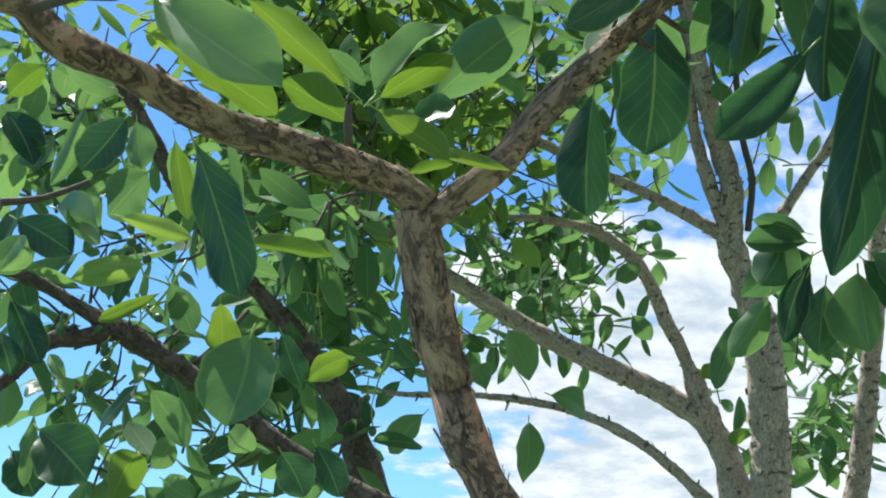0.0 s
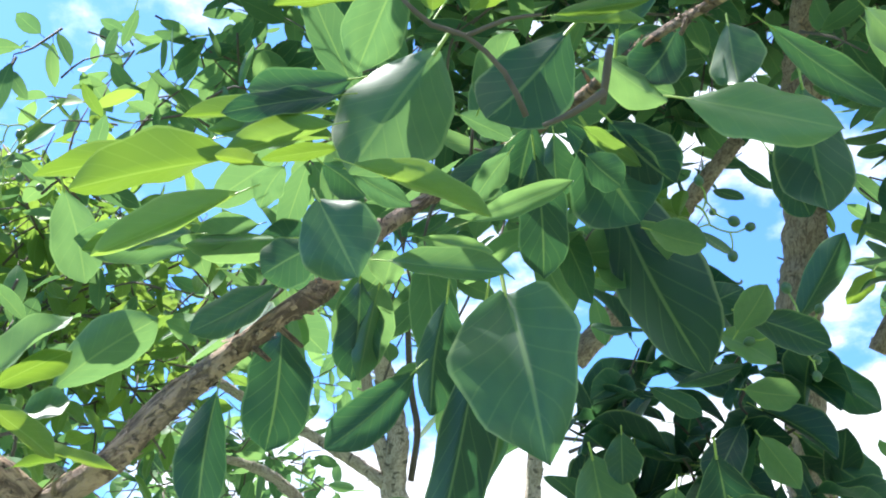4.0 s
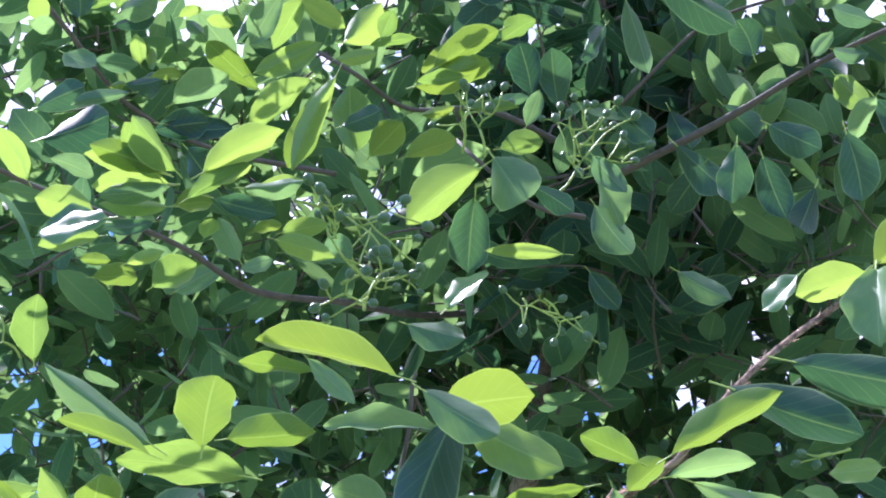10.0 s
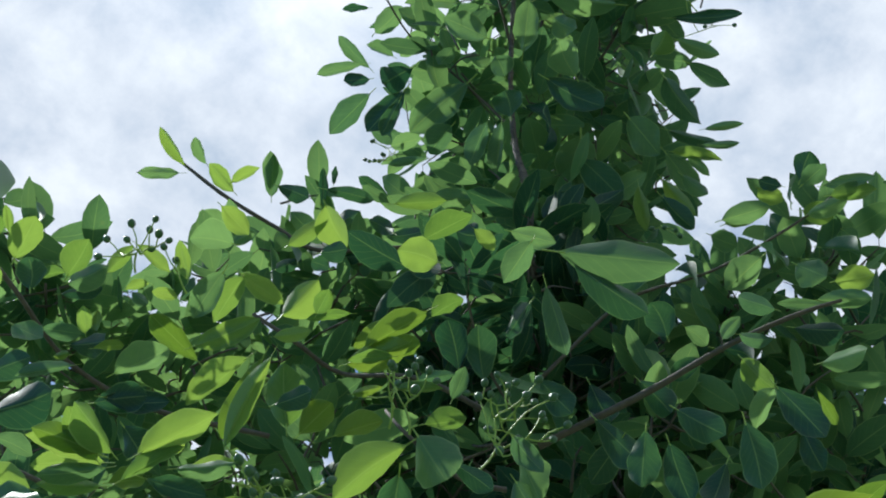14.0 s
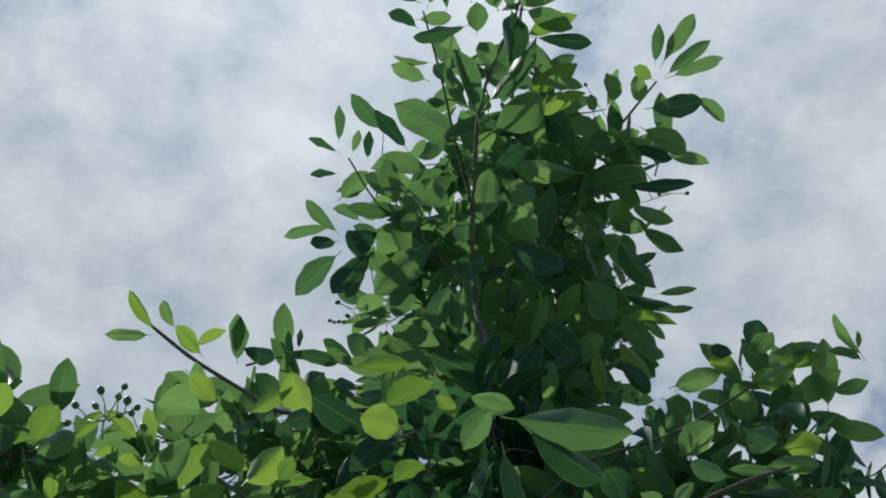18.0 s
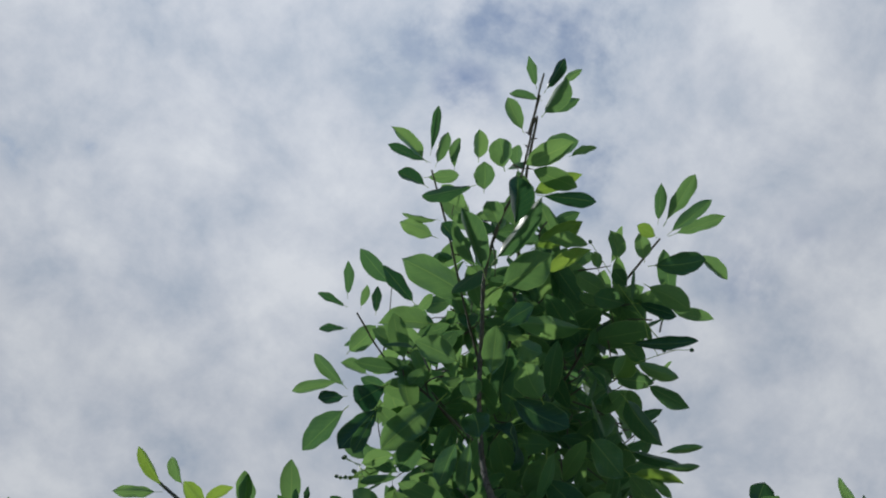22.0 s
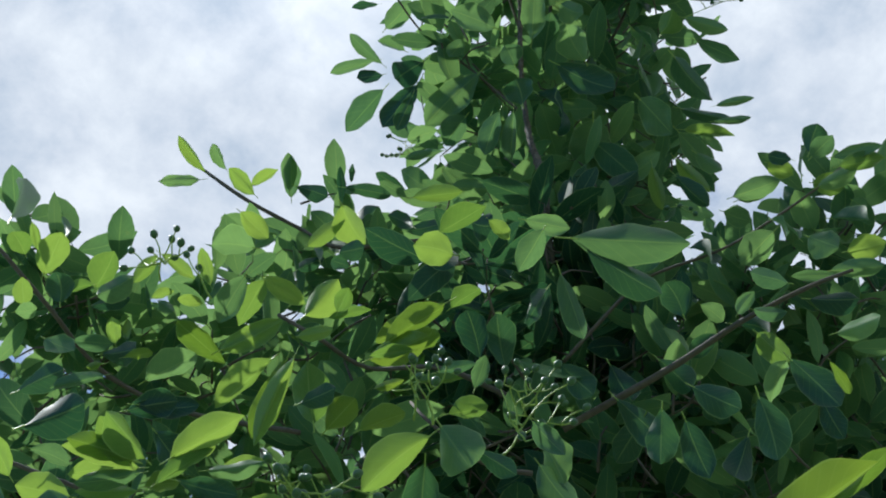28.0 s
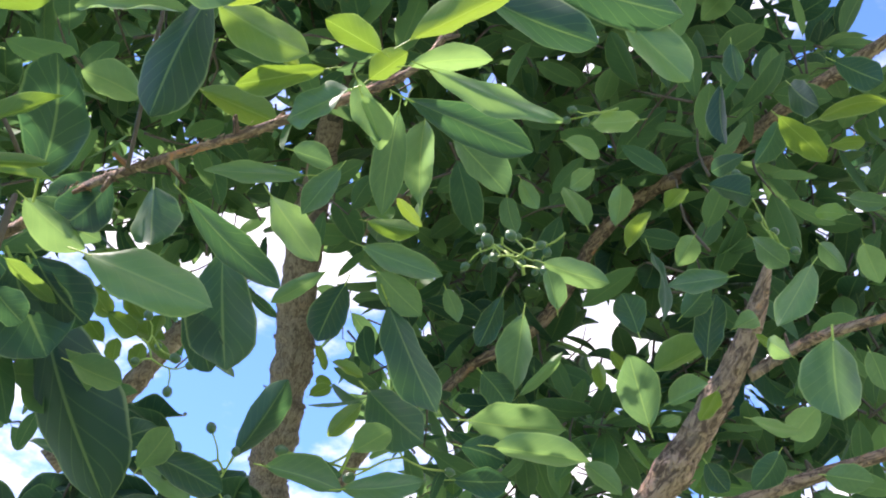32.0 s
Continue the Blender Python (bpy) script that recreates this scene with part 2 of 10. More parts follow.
    color = mix_color(t, span(t, grain.outputs[0], 0.42, 0.64, 0.0, 0.45 * grime), color, (0.11, 0.08, 0.06))
    color = mix_color(t, math_node(t, "MULTIPLY", span(t, mottle.outputs[0], 0.56, 0.70), span(t, flakes.outputs[0], 0.50, 0.58, 0.0, 0.8)), color, rust)
    color = mix_color(t, span(t, mottle.outputs[0], 0.50, 0.34, 0.0, 0.5 * grime), color, (0.19, 0.17, 0.145))
    deep = span(t, pits.outputs[0], 0.60, 0.68)
    # ring scars left by shed leaves
    ring_map = node(t, "ShaderNodeMapping")
    ring_map.inputs["Scale"].default_value = (0.30, 1.0, 1.0)
    link(t, uv.outputs[0], ring_map.inputs[0])
    rings = node(t, "ShaderNodeTexNoise", Scale=scale * 3.0, Detail=2.0, Distortion=0.3)
    link(t, ring_map.outputs[0], rings.inputs["Vector"])
    scar = span(t, rings.outputs[0], 0.60, 0.66, 0.0, scars)
    deep = math_node(t, "MAXIMUM", deep, scar)
    color = mix_color(t, math_node(t, "MULTIPLY", deep, 0.75), color, (0.04, 0.03, 0.022))
    body = node(t, "ShaderNodeBsdfPrincipled", Roughness=0.86)
    link(t, color, body.inputs["Base Color"])
    bump = node(t, "ShaderNodeBump", Strength=1.0, Distance=0.003)
    height = math_node(t, "ADD", math_node(t, "MULTIPLY", flakes.outputs[0], 1.6), math_node(t, "SUBTRACT", math_node(t, "MULTIPLY", grain.outputs[0], 0.5), deep))
    link(t, height, bump.inputs["Height"])
    link(t, bump.outputs[0], body.inputs["Normal"])
    out = t.nodes.new("ShaderNodeOutputMaterial")
    link(t, body.outputs[0], out.inputs[0])
    return m


def plain_material(name, dark, light, rough, scale, bumpy=0.2):
    m, t = material(name)
    coord = t.nodes.new("ShaderNodeTexCoord")
    spots = node(t, "ShaderNodeTexNoise", Scale=scale, Detail=5.0)
    link(t, coord.outputs["Object"], spots.inputs["Vector"])
    body = node(t, "ShaderNodeBsdfPrincipled", Roughness=rough)
    link(t, mix_color(t, spots.outputs[0], dark, light), body.inputs["Base Color"])
    bump = node(t, "ShaderNodeBump", Strength=bumpy, Distance=0.001)
    link(t, spots.outputs[0], bump.inputs["Height"])
    link(t, bump.outputs[0], body.inputs["Normal"])
    out = t.nodes.new("ShaderNodeOutputMaterial")
    link(t, body.outputs[0], out.inputs[0])
    return m


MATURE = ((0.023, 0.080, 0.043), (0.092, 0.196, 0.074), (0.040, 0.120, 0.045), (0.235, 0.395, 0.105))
# pale new growth; the same bright colour also stands for leaves glowing with sun
YOUNG_SUNLIT = ((0.070, 0.148, 0.028), (0.108, 0.196, 0.036), (0.12, 0.22, 0.018), (0.208, 0.30, 0.028))
# the leaf colour again, darkened to stand for leaves in shade
SHADE_TINT = ((0.015, 0.053, 0.034), (0.038, 0.096, 0.055), (0.012, 0.055, 0.023), (0.056, 0.145, 0.042))
# the leaf colour brightened to yellow-green, standing for sun shining through
SUN_TINT = ((0.050, 0.125, 0.036), (0.132, 0.240, 0.060), (0.12, 0.24, 0.032), (0.33, 0.47, 0.065))
LEAF_SHADE_TINT = leaf_material("shade_tinted_leathery_leaf", *SHADE_TINT, False, 0.10)
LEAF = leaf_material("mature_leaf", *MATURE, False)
LEAF_YOUNG_SUNLIT = leaf_material("young_sunlit_leaf", *YOUNG_SUNLIT, False, 0.25)
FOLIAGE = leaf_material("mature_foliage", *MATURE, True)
LEAF_SUN_TINT = leaf_material("sun_tinted_leaf", *SUN_TINT, False, 0.12)
FOLIAGE_SUN_TINT = leaf_material("sun_tinted_foliage", *SUN_TINT, True)
FOLIAGE_SHADE_TINT = leaf_material("shade_tinted_foliage", *SHADE_TINT, True, 0.28)
BARK = bark_material("flaking_bark", (0.115, 0.068, 0.046), (0.43, 0.285, 0.19), (0.55, 0.19, 0.05), 30.0, 0.45, 0.3)
BARK_BROWN = bark_material("smooth_brown_bark", (0.062, 0.048, 0.038), (0.15, 0.115, 0.09), (0.20, 0.12, 0.07), 40.0, 0.6, 0.5)
BARK_GREY = bark_material("grey_bark", (0.42, 0.33, 0.26), (0.68, 0.57, 0.47), (0.42, 0.27, 0.17), 60.0, 0.35, 0.95)
BARK_PALE = bark_material("pale_flaking_bark", (0.24, 0.160, 0.115), (0.50, 0.37, 0.28), (0.50, 0.29, 0.17), 60.0, 0.5, 0.6)
TWIG = plain_material("twig_bark", (0.045, 0.036, 0.028), (0.13, 0.10, 0.075), 0.8, 120.0, 0.5)
STALK = plain_material("green_stalk", (0.20, 0.30, 0.05), (0.32, 0.42, 0.08), 0.5, 90.0)
FRUIT = plain_material("green_fruit", (0.035, 0.085, 0.030), (0.060, 0.13, 0.045), 0.38, 160.0)
# ground is never in view; its grey-green is picked to bounce light onto leaves
GROUND = plain_material("bounce_ground", (0.10, 0.15, 0.085), (0.15, 0.20, 0.115), 0.85, 3.0, 0.4)


# ---- builders ----
def mesh_from(name, verts, faces, uvs, *mats, smooth=True):
    me = bpy.data.meshes.new(name)
    me.from_pydata(verts, [], faces)
    layer = me.uv_layers.new(name="UVMap")
    loops = np.empty(len(me.loops), dtype=np.int32)
    me.loops.foreach_get("vertex_index", loops)
    layer.data.foreach_set("uv", np.asarray(uvs, dtype=np.float32)[loops].ravel())
    if smooth:
        me.polygons.foreach_set("use_smooth", np.ones(len(me.polygons), dtype=bool))
    for m in mats:
        me.materials.append(m)
    me.update()
    return me


def part(name, me, parent, label=""):
    ob = new(name, me)
    ob.parent = parent
    return tagged(ob, label)


def spline(points, step):
    """A smooth run of points with radii between the given ones."""
    p = [np.array(q, dtype=float) for q in points]
    p = [2 * p[0] - p[1], *p, 2 * p[-1] - p[-2]]
    run = []
    for a, b, c, d in zip(p, p[1:], p[2:], p[3:]):
        n = max(2, int(np.linalg.norm(c[:3] - b[:3]) / step))
        for i in range(n):
            s = i / n
            run.append(0.5 * (2 * b + (c - a) * s + (2 * a - 5 * b + 4 * c - d) * s * s + (3 * b - a - 3 * c + d) * s ** 3))
    run.append(p[-2])
    return run


def tube(points, sides, step, rough=0.0, seed=0):
    """Verts, faces and uv (metres) of a tapered limb with an uneven surface."""
    run = spline(points, step)
    verts, faces, uvs = [], [], []
    length = 0.0
    side = None
    for i, q in enumerate(run):
        c, r = q[:3], max(q[3], 0.0006)
        ahead = run[min(i + 1, len(run) - 1)][:3] - run[max(i - 1, 0)][:3]
        ahead = ahead / (np.linalg.norm(ahead) + 1e-9)
        if side is None:
            side = np.cross(ahead, (0.3, 0.9, 0.2))
        side = side - (side @ ahead) * ahead
        side /= np.linalg.norm(side) + 1e-9
        other = np.cross(ahead, side)
        if i:
            length += np.linalg.norm(c - run[i - 1][:3])
        swell = 1 + rough * 1.2 * noise.noise(Vector((length * 26, seed * 3.1, 0.0)))
        for k in range(sides):
            a = 2 * math.pi * k / sides
            way = math.cos(a) * side + math.sin(a) * other
            at = Vector((way[0] * 1.6 + seed, way[1] * 1.6, way[2] * 1.6 + length * 60))
            rr = r * swell * (1 + rough * noise.noise(at))
            verts.append(tuple(c + way * rr))
            uvs.append((2 * r * math.sin(a / 2) * 1.6, length * 0.5 + seed))
    for i in range(len(run) - 1):
        for k in range(sides):
            j = (k + 1) % sides
            faces.append((i * sides + k, i * sides + j, (i + 1) * sides + j, (i + 1) * sides + k))
    faces.append(tuple(range(sides))[::-1])
    faces.append(tuple((len(run) - 1) * sides + k for k in range(sides)))
    return verts, faces, uvs


def width_at(v, a=0.74, b=0.72):
    """Outline of a blade: an oval, widest near the middle, with a narrow foot and a short drawn-out tip."""
    top = a / (a + b)
    body = (v ** a * (1 - v) ** b) / (top ** a * (1 - top) ** b)
    return body * (1 - 0.35 * max(0.0, (v - 0.80) / 0.20) ** 1.5) * (1 - 0.25 * max(0.0, (0.15 - v) / 0.15))


def leaf_mesh(name, mat, seed, rows=14, cols=8, calm=1.0, blunt=False):
    """A pointed oval blade on a short stalk, 1 long and 1 wide: folded at the rib, arched, wavy at the rim; calm below 1: flatter; blunt: widest beyond the middle."""
    rnd = random.Random(seed)
    fold, arch, roll, wavy = rnd.uniform(0.12, 0.60), rnd.uniform(-0.10, 0.12), rnd.uniform(-0.40, 0.20), rnd.uniform(0.010, 0.05)
    bow, twist, droop = rnd.uniform(-0.07, 0.07), rnd.uniform(-0.6, 0.6), rnd.uniform(-0.7, 0.15)
    low, high = (rnd.uniform(0.74, 0.98), rnd.uniform(0.44, 0.60)) if blunt else (rnd.uniform(0.62, 0.90), rnd.uniform(0.54, 0.80))
    arch, twist, droop = arch * calm, twist * calm, droop * calm
    verts, faces, uvs = [], [], []
    for i in range(rows + 1):
        v = i / rows
        w = width_at(min(max(v, 0.002), 0.998), low, high) * 0.5
        a = twist * (v - 0.3)
        for k in range(cols + 1):
            u = 2 * k / cols - 1
            ripple = wavy * math.sin(v * 13 + (3 if u > 0 else 0) + seed) * u * u
            edge = 1 + 0.03 * math.sin(v * 21 + seed * 2.0) * (abs(u) > 0.9)
            x = u * w * edge
            z = fold * abs(u) * w * (1 - 0.5 * v) + roll * abs(u) ** 3 * w + ripple
            x, z = x * math.cos(a) - z * math.sin(a), x * math.sin(a) + z * math.cos(a)
            z += arch * math.sin(math.pi * v) + droop * max(0.0, v - 0.55) ** 2
            verts.append((x + bow * math.sin(math.pi * v), v, z))
            uvs.append((0.5 + 0.5 * u, v))
    for i in range(rows):
        for k in range(cols):
            a = i * (cols + 1) + k
            faces.append((a, a + 1, a + cols + 2, a + cols + 1))
    # stalk
    first = len(verts)
    for y, z in ((0.06, 0.0), (-0.05, -0.006), (-0.14, -0.02)):
        for k in range(5):
            a = 2 * math.pi * k / 5
            verts.append((0.020 * math.cos(a), y, z + 0.010 * math.sin(a)))
            uvs.append((0.5, 0.02))
    for i in range(2):
        for k in range(5):
            j = (k + 1) % 5
            faces.append((first + i * 5 + k, first + i * 5 + j, first + i * 5 + 5 + j, first + i * 5 + 5 + k))
    me = mesh_from(name, verts, faces, uvs, mat, STALK)
    for face in me.polygons[rows * cols:]:
        face.material_index = 1
    return me


LEAVES = {"mature": [leaf_mesh("leaf", LEAF, s) for s in range(12)], "fresh": [leaf_mesh("leaf", LEAF_SUN_TINT, s + 120) for s in range(8)], "shade_tint": [leaf_mesh("leaf", LEAF_SHADE_TINT, s + 20, blunt=True) for s in range(8)], "young": [leaf_mesh("leaf", LEAF_YOUNG_SUNLIT, s + 40) for s in range(10)]}
FLAT = {"mature": [leaf_mesh("leaf", LEAF, s + 60, calm=0.4) for s in range(10)], "fresh": [leaf_mesh("leaf", LEAF_SUN_TINT, s + 140, calm=0.4) for s in range(8)], "shade_tint": [leaf_mesh("leaf", LEAF_SHADE_TINT, s + 80, calm=0.4, blunt=True) for s in range(8)], "young": [leaf_mesh("leaf", LEAF_YOUNG_SUNLIT, s + 100, calm=0.4, blunt=s % 2 == 0) for s in range(10)]}
pick = random.Random(11)
clumps = {}
leaf_count = {}
counts = {}


def tree(label):
    ob = new("tree")
    clumps[ob] = []
    counts[ob] = 0
    return tagged(ob, label, "tree", "trees of the grove")


def branch(owner, points, bark=None):
    """A limb through (x, y, z, radius) points, as a part of its tree; the first one is the trunk."""
    counts[owner] += 1
    thick = max(p[3] for p in points)
    sides = 18 if thick > 0.0065 else 10 if thick > 0.004 else 7
    verts, faces, uvs = tube(points, sides, 0.008 if thick > 0.0055 else 0.014, 0.16 if thick > 0.0055 else 0.10, counts[owner])
    mat = (bark or owner_bark[owner]) if thick > 0.0062 else TWIG
    if thick > 0.0048:
        flakes(verts, faces, uvs, sides, counts[owner] + len(verts), 0.5 if owner is tree_near else 0.3, 0.05 if owner is tree_far else 0.015)
    return part("trunk" if points[0][2] == 0.0 else "branch", mesh_from("branch", verts, faces, uvs, mat), owner)


def flakes(verts, faces, uvs, sides, seed, share, spurs=0.012):
    """Lifting scales of bark and short spurs, joined to the limb's mesh."""
    rnd = random.Random(seed)
    rings = len(verts) // sides
    body = len(verts)
    for i in range(2, rings - 3):
        mid = sum((Vector(verts[i * sides + k]) for k in range(sides)), Vector()) / sides
        for k in range(sides):
            if rnd.random() > share * 0.4:
                continue
            a = Vector(verts[i * sides + k])
            ahead = Vector(verts[(i + 1) * sides + k]) - a
            out = (a - mid)
            r = out.length
            out.normalize()
            across = out.cross(ahead.normalized())
            if rnd.random() < spurs and r < 0.05:
                tip = a + out * rnd.uniform(0.006, 0.016) + ahead * 0.4
                foot = len(verts)
                for p, w in ((a, 0.0022), (tip, 0.0013)):
                    for q in range(4):
                        b = q * math.pi / 2
                        verts.append(tuple(p + (across * math.cos(b) + ahead.normalized() * math.sin(b)) * w))
                        uvs.append((q * 0.01, p.z))
                for q in range(4):
                    w = (q + 1) % 4
                    faces.append((foot + q, foot + w, foot + 4 + w, foot + 4 + q))
                faces.append((foot + 4, foot + 5, foot + 6, foot + 7))
                continue
            wide, long = rnd.uniform(0.12, 0.32) * r, rnd.uniform(0.004, 0.013)
            along = (ahead.normalized() + across * rnd.uniform(-0.5, 0.5)).normalized()
            lift = rnd.uniform(0.0008, 0.0032)
            foot = len(verts)
            u0 = rnd.uniform(0, 3)
            for s, h in ((-0.5, 0.0003), (0.1, 0.35 * lift + 0.0004), (0.5, lift)):
                for q in (-1, 1):
                    p = a + along * long * s + across * wide * q * (1 - 0.4 * abs(s)) + out * h
                    verts.append(tuple(p))
                    uvs.append((u0 + wide * q, s * long))
            for p in (foot, foot + 2):
                faces.append((p, p + 1, p + 3, p + 2))


def leaves(owner, limb, kind, rows, shapes=LEAVES):
    """Single leaves: base, tip, width and the turn of the blade about its rib."""
    for bx, by, bz, tx, ty, tz, wide, turn in rows:
        base, tip = Vector((bx, by, bz)), Vector((tx, ty, tz))
        ax = tip - base
        long = ax.length
        ax.normalize()
        u = Vector((0, 0, 1)) - ax * ax.z
        u.normalize()
        v = ax.cross(u)
        a = radians(turn)
        n = u * math.cos(a) + v * math.sin(a)
        x = ax.cross(n)
        m = Matrix((x, ax, n)).transposed().to_4x4()
        leaf_count[owner] = leaf_count.get(owner, 0) + 1
        # d leaves take the colour that is darkened for shade
        ob = part("leaf", pick.choice(shapes[{"y": "young", "g": "fresh", "d": "shade_tint"}.get(kind, "mature")]), limb)
        ob.matrix_basis = Matrix.Translation(base) @ m @ Matrix.Diagonal((wide, long, 0.5 * (wide + long), 1))


def blades(owner, limb, kind, rows):
    """Single leaves with flatter blades, near the path."""
    leaves(owner, limb, kind, rows, FLAT)


def clump(owner, centre, radius, count, size, seed, leaf_tone="mature"):
    """A handful of leafy twigs; leathery leaves are coloured dark for the inner crown's shade, yellow-green ones bright
    for sunlight.
    """
    clumps[owner].append((centre, radius, count, size, seed, leaf_tone))


BALL = None


def ball():
    global BALL
    if BALL is None:
        bm = bmesh.new()
        bmesh.ops.create_uvsphere(bm, u_segments=12, v_segments=8, radius=1.0)
        for v in bm.verts:
            v.co.z *= 1.18
            if v.co.z > 1.1:
                v.co.z += 0.10
        for f in bm.faces:
            f.smooth = True
        BALL = bpy.data.meshes.new("fruit")
        bm.to_mesh(BALL)
        bm.free()
        BALL.materials.append(FRUIT)
    return BALL


def fruits(owner, base, places):
    """A branched green stalk with an oval fruit at each end."""
    rnd = random.Random(int(abs(base[0]) * 1000))
    base = np.array(base)
    verts, faces, uvs = [], [], []

    def run(a, b, r):
        sag = (a + b) / 2 + np.array([rnd.uniform(-1, 1) for _ in range(3)]) * 0.10 * np.linalg.norm(b - a)
        v, f, u = tube([(*a, r), (*sag, r * 0.9), (*b, r * 0.85)], 5, 0.01)
        k = len(verts)
        verts.extend(v), uvs.extend(u)
        faces.extend(tuple(i + k for i in q) for q in f)

    # join the two nearest ends again and again, each fork a little nearer to the base
    ends = [(np.array(p), 0.0009) for p in places]
    spots = []
    fresh = {id(e[0]): e[0] for e in ends}
    while len(ends) > 1:
        gap, i, j = min((np.linalg.norm(ends[i][0] - ends[j][0]), i, j) for i in range(len(ends)) for j in range(i))
        a, b = ends[i], ends[j]
        fork = (a[0] + b[0]) / 2
        fork = fork + (base - fork) * (0.22 if len(ends) > 2 else 0.45)
        for e in (a, b):
            run(fork, e[0], e[1])
            if id(e[0]) in fresh:
                spots.append((e[0], e[0] - fork))
        ends = [e for k, e in enumerate(ends) if k not in (i, j)] + [(fork, max(a[1], b[1]) * 1.08)]
    run(base, ends[0][0], 0.0014)
    stalk = part("fruit_stalk", mesh_from("stalk", verts, faces, uvs, STALK), owner, "branched yellow-green stalk with small green fruits")
    for p, way in spots:
        ob = part("fruit", ball(), stalk)
        r = rnd.uniform(0.0034, 0.0047)
        turn = Vector(way).to_track_quat("Z", "Y").to_matrix().to_4x4()
        ob.matrix_basis = Matrix.Translation(Vector(p) + Vector(way).normalized() * r) @ turn @ Matrix.Diagonal((r, r, r, 1))


lean = collections.defaultdict(lambda: -0.35)
# one coarse blade for the joined foliage: rows of three points
V_ROWS = (0.0, 0.08, 0.22, 0.42, 0.62, 0.82, 0.94, 1.0)
BLADE = np.array([(u * width_at(min(max(v, 0.002), 0.998)) * 0.5, v, abs(u)) for v in V_ROWS for u in (-1, 0, 1)])
BLADE_UV = np.array([(0.5 + 0.5 * u, v) for v in V_ROWS for u in (-1, 0, 1)])
BLADE_FACES = [(3 * i + k, 3 * i + k + 1, 3 * i + k + 4, 3 * i + k + 3) for i in range(len(V_ROWS) - 1) for k in (0, 1)]


def unit(v):
    return v / (np.linalg.norm(v) + 1e-9)


def grow_foliage(owner):
    """All clumps of a tree: thin twigs that carry leaves alternately, joined into two parts."""
    sheets = {"mature": ([], [], []), "shade_tint": ([], [], []), "fresh": ([], [], [])}
    tv, tf, tu = [], [], []
    single = 290 - leaf_count.get(owner, 0)
    for centre, radius, count, size, seed, leaf_tone in clumps[owner]:
        verts, faces, uvs = sheets[leaf_tone]
        own = single > 0
        rng = np.random.RandomState(seed)
        centre = np.array(centre)
        left = int(count * 1.8)
        while left > 0:
            here = centre + rng.normal(size=3) * radius * 0.5
            way = unit(rng.normal(size=3) + (0, 0, 0.5))
            long = rng.uniform(0.7, 1.2) * radius + 0.03
            start = here - way * long * 0.5
            stop = here + way * long * 0.5 + (0, 0, -0.01)
            v, f, u = tube([(*start, 0.0022), (*((start + stop) / 2 + rng.normal(size=3) * 0.006), 0.0017), (*stop, 0.001)], 5, 0.03)
            if own:
                sprig = part("sprig", mesh_from("sprig", v, f, u, TWIG), owner)
            else:
                k = len(tv)
                tv.extend(v), tu.extend(u)
                tf.extend(tuple(i + k for i in q) for q in f)
            n_here = min(left, rng.randint(3, 7))
            left -= n_here
            for j in range(n_here):
                s = 1.0 - 0.8 * j / max(n_here - 1, 1)
                root = start + (stop - start) * s
                a = j * 2.4 + rng.uniform(-0.4, 0.4)
                e1 = unit(np.cross(way, (0.2, 0.5, 0.8)))
                e2 = np.cross(way, e1)
                out = unit(way * (0.9 if j == 0 else 0.35) + e1 * math.cos(a) + e2 * math.sin(a) + rng.normal(size=3) * 0.25 + np.array((0, 0, lean[owner])))
                up = unit(np.array((0, 0, 1.0)) + rng.normal(size=3) * 0.55)
                nrm = unit(up - (up @ out) * out)
                side = np.cross(out, nrm)
                ln = size * rng.uniform(0.8, 1.3)
                wd = ln * rng.uniform(0.36, 0.50)
                fold, arch = rng.uniform(0.05, 0.5), rng.uniform(-0.14, 0.06)
                stem = root + out * 0.012
                if own:
                    ob = part("leaf", LEAVES[leaf_tone][rng.randint(8)], sprig)
                    m = Matrix((side, out, nrm)).transposed().to_4x4()
                    ob.matrix_basis = Matrix.Translation(stem) @ m @ Matrix.Diagonal((wd, ln, 0.5 * (wd + ln), 1))
                    single -= 1
                    continue
                height = fold * BLADE[:, 2] * np.abs(BLADE[:, 0]) * wd + arch * ln * np.sin(np.pi * BLADE[:, 1])
                pts = stem + BLADE[:, :1] * wd * side + BLADE[:, 1:2] * ln * out + height[:, None] * nrm
                k = len(verts)
                verts.extend(map(tuple, pts))
                uvs.extend(BLADE_UV)
                faces.extend(tuple(i + k for i in q) for q in BLADE_FACES)
                v = [tuple(root), tuple(root + side * 0.0012), tuple(stem + out * 0.004 + side * 0.001), tuple(stem + out * 0.004)]
                k = len(tv)
                tv.extend(v), tu.extend([(0, 0)] * 4)
                tf.append((k, k + 1, k + 2, k + 3))
    for leaf_tone, (verts, faces, uvs) in sheets.items():
        if verts:
            me = mesh_from("foliage", verts, faces, uvs, {"mature": FOLIAGE, "shade_tint": FOLIAGE_SHADE_TINT, "fresh": FOLIAGE_SUN_TINT}[leaf_tone])
            tagged(part("inner_foliage" if leaf_tone == "shade_tint" else "foliage", me, owner, {"shade_tint": "leathery leaves coloured dark for the shade they hang in", "fresh": "yellow-green leaves coloured bright to stand for sunlight", "mature": "dense mid-green oval leaves"}[leaf_tone]), kind="stuff")
    if tv:
        tagged(part("brushwood", mesh_from("brushwood", tv, tf, tu, TWIG), owner, "thin brown leaf-bearing twigs"), kind="stuff")


# ---- the grove ----
tree_near = tree("young fruiting tree with forked flaking stem and sunlit pale leaves")
tree_left = tree("slender tree with brown branches and hanging green fruits")
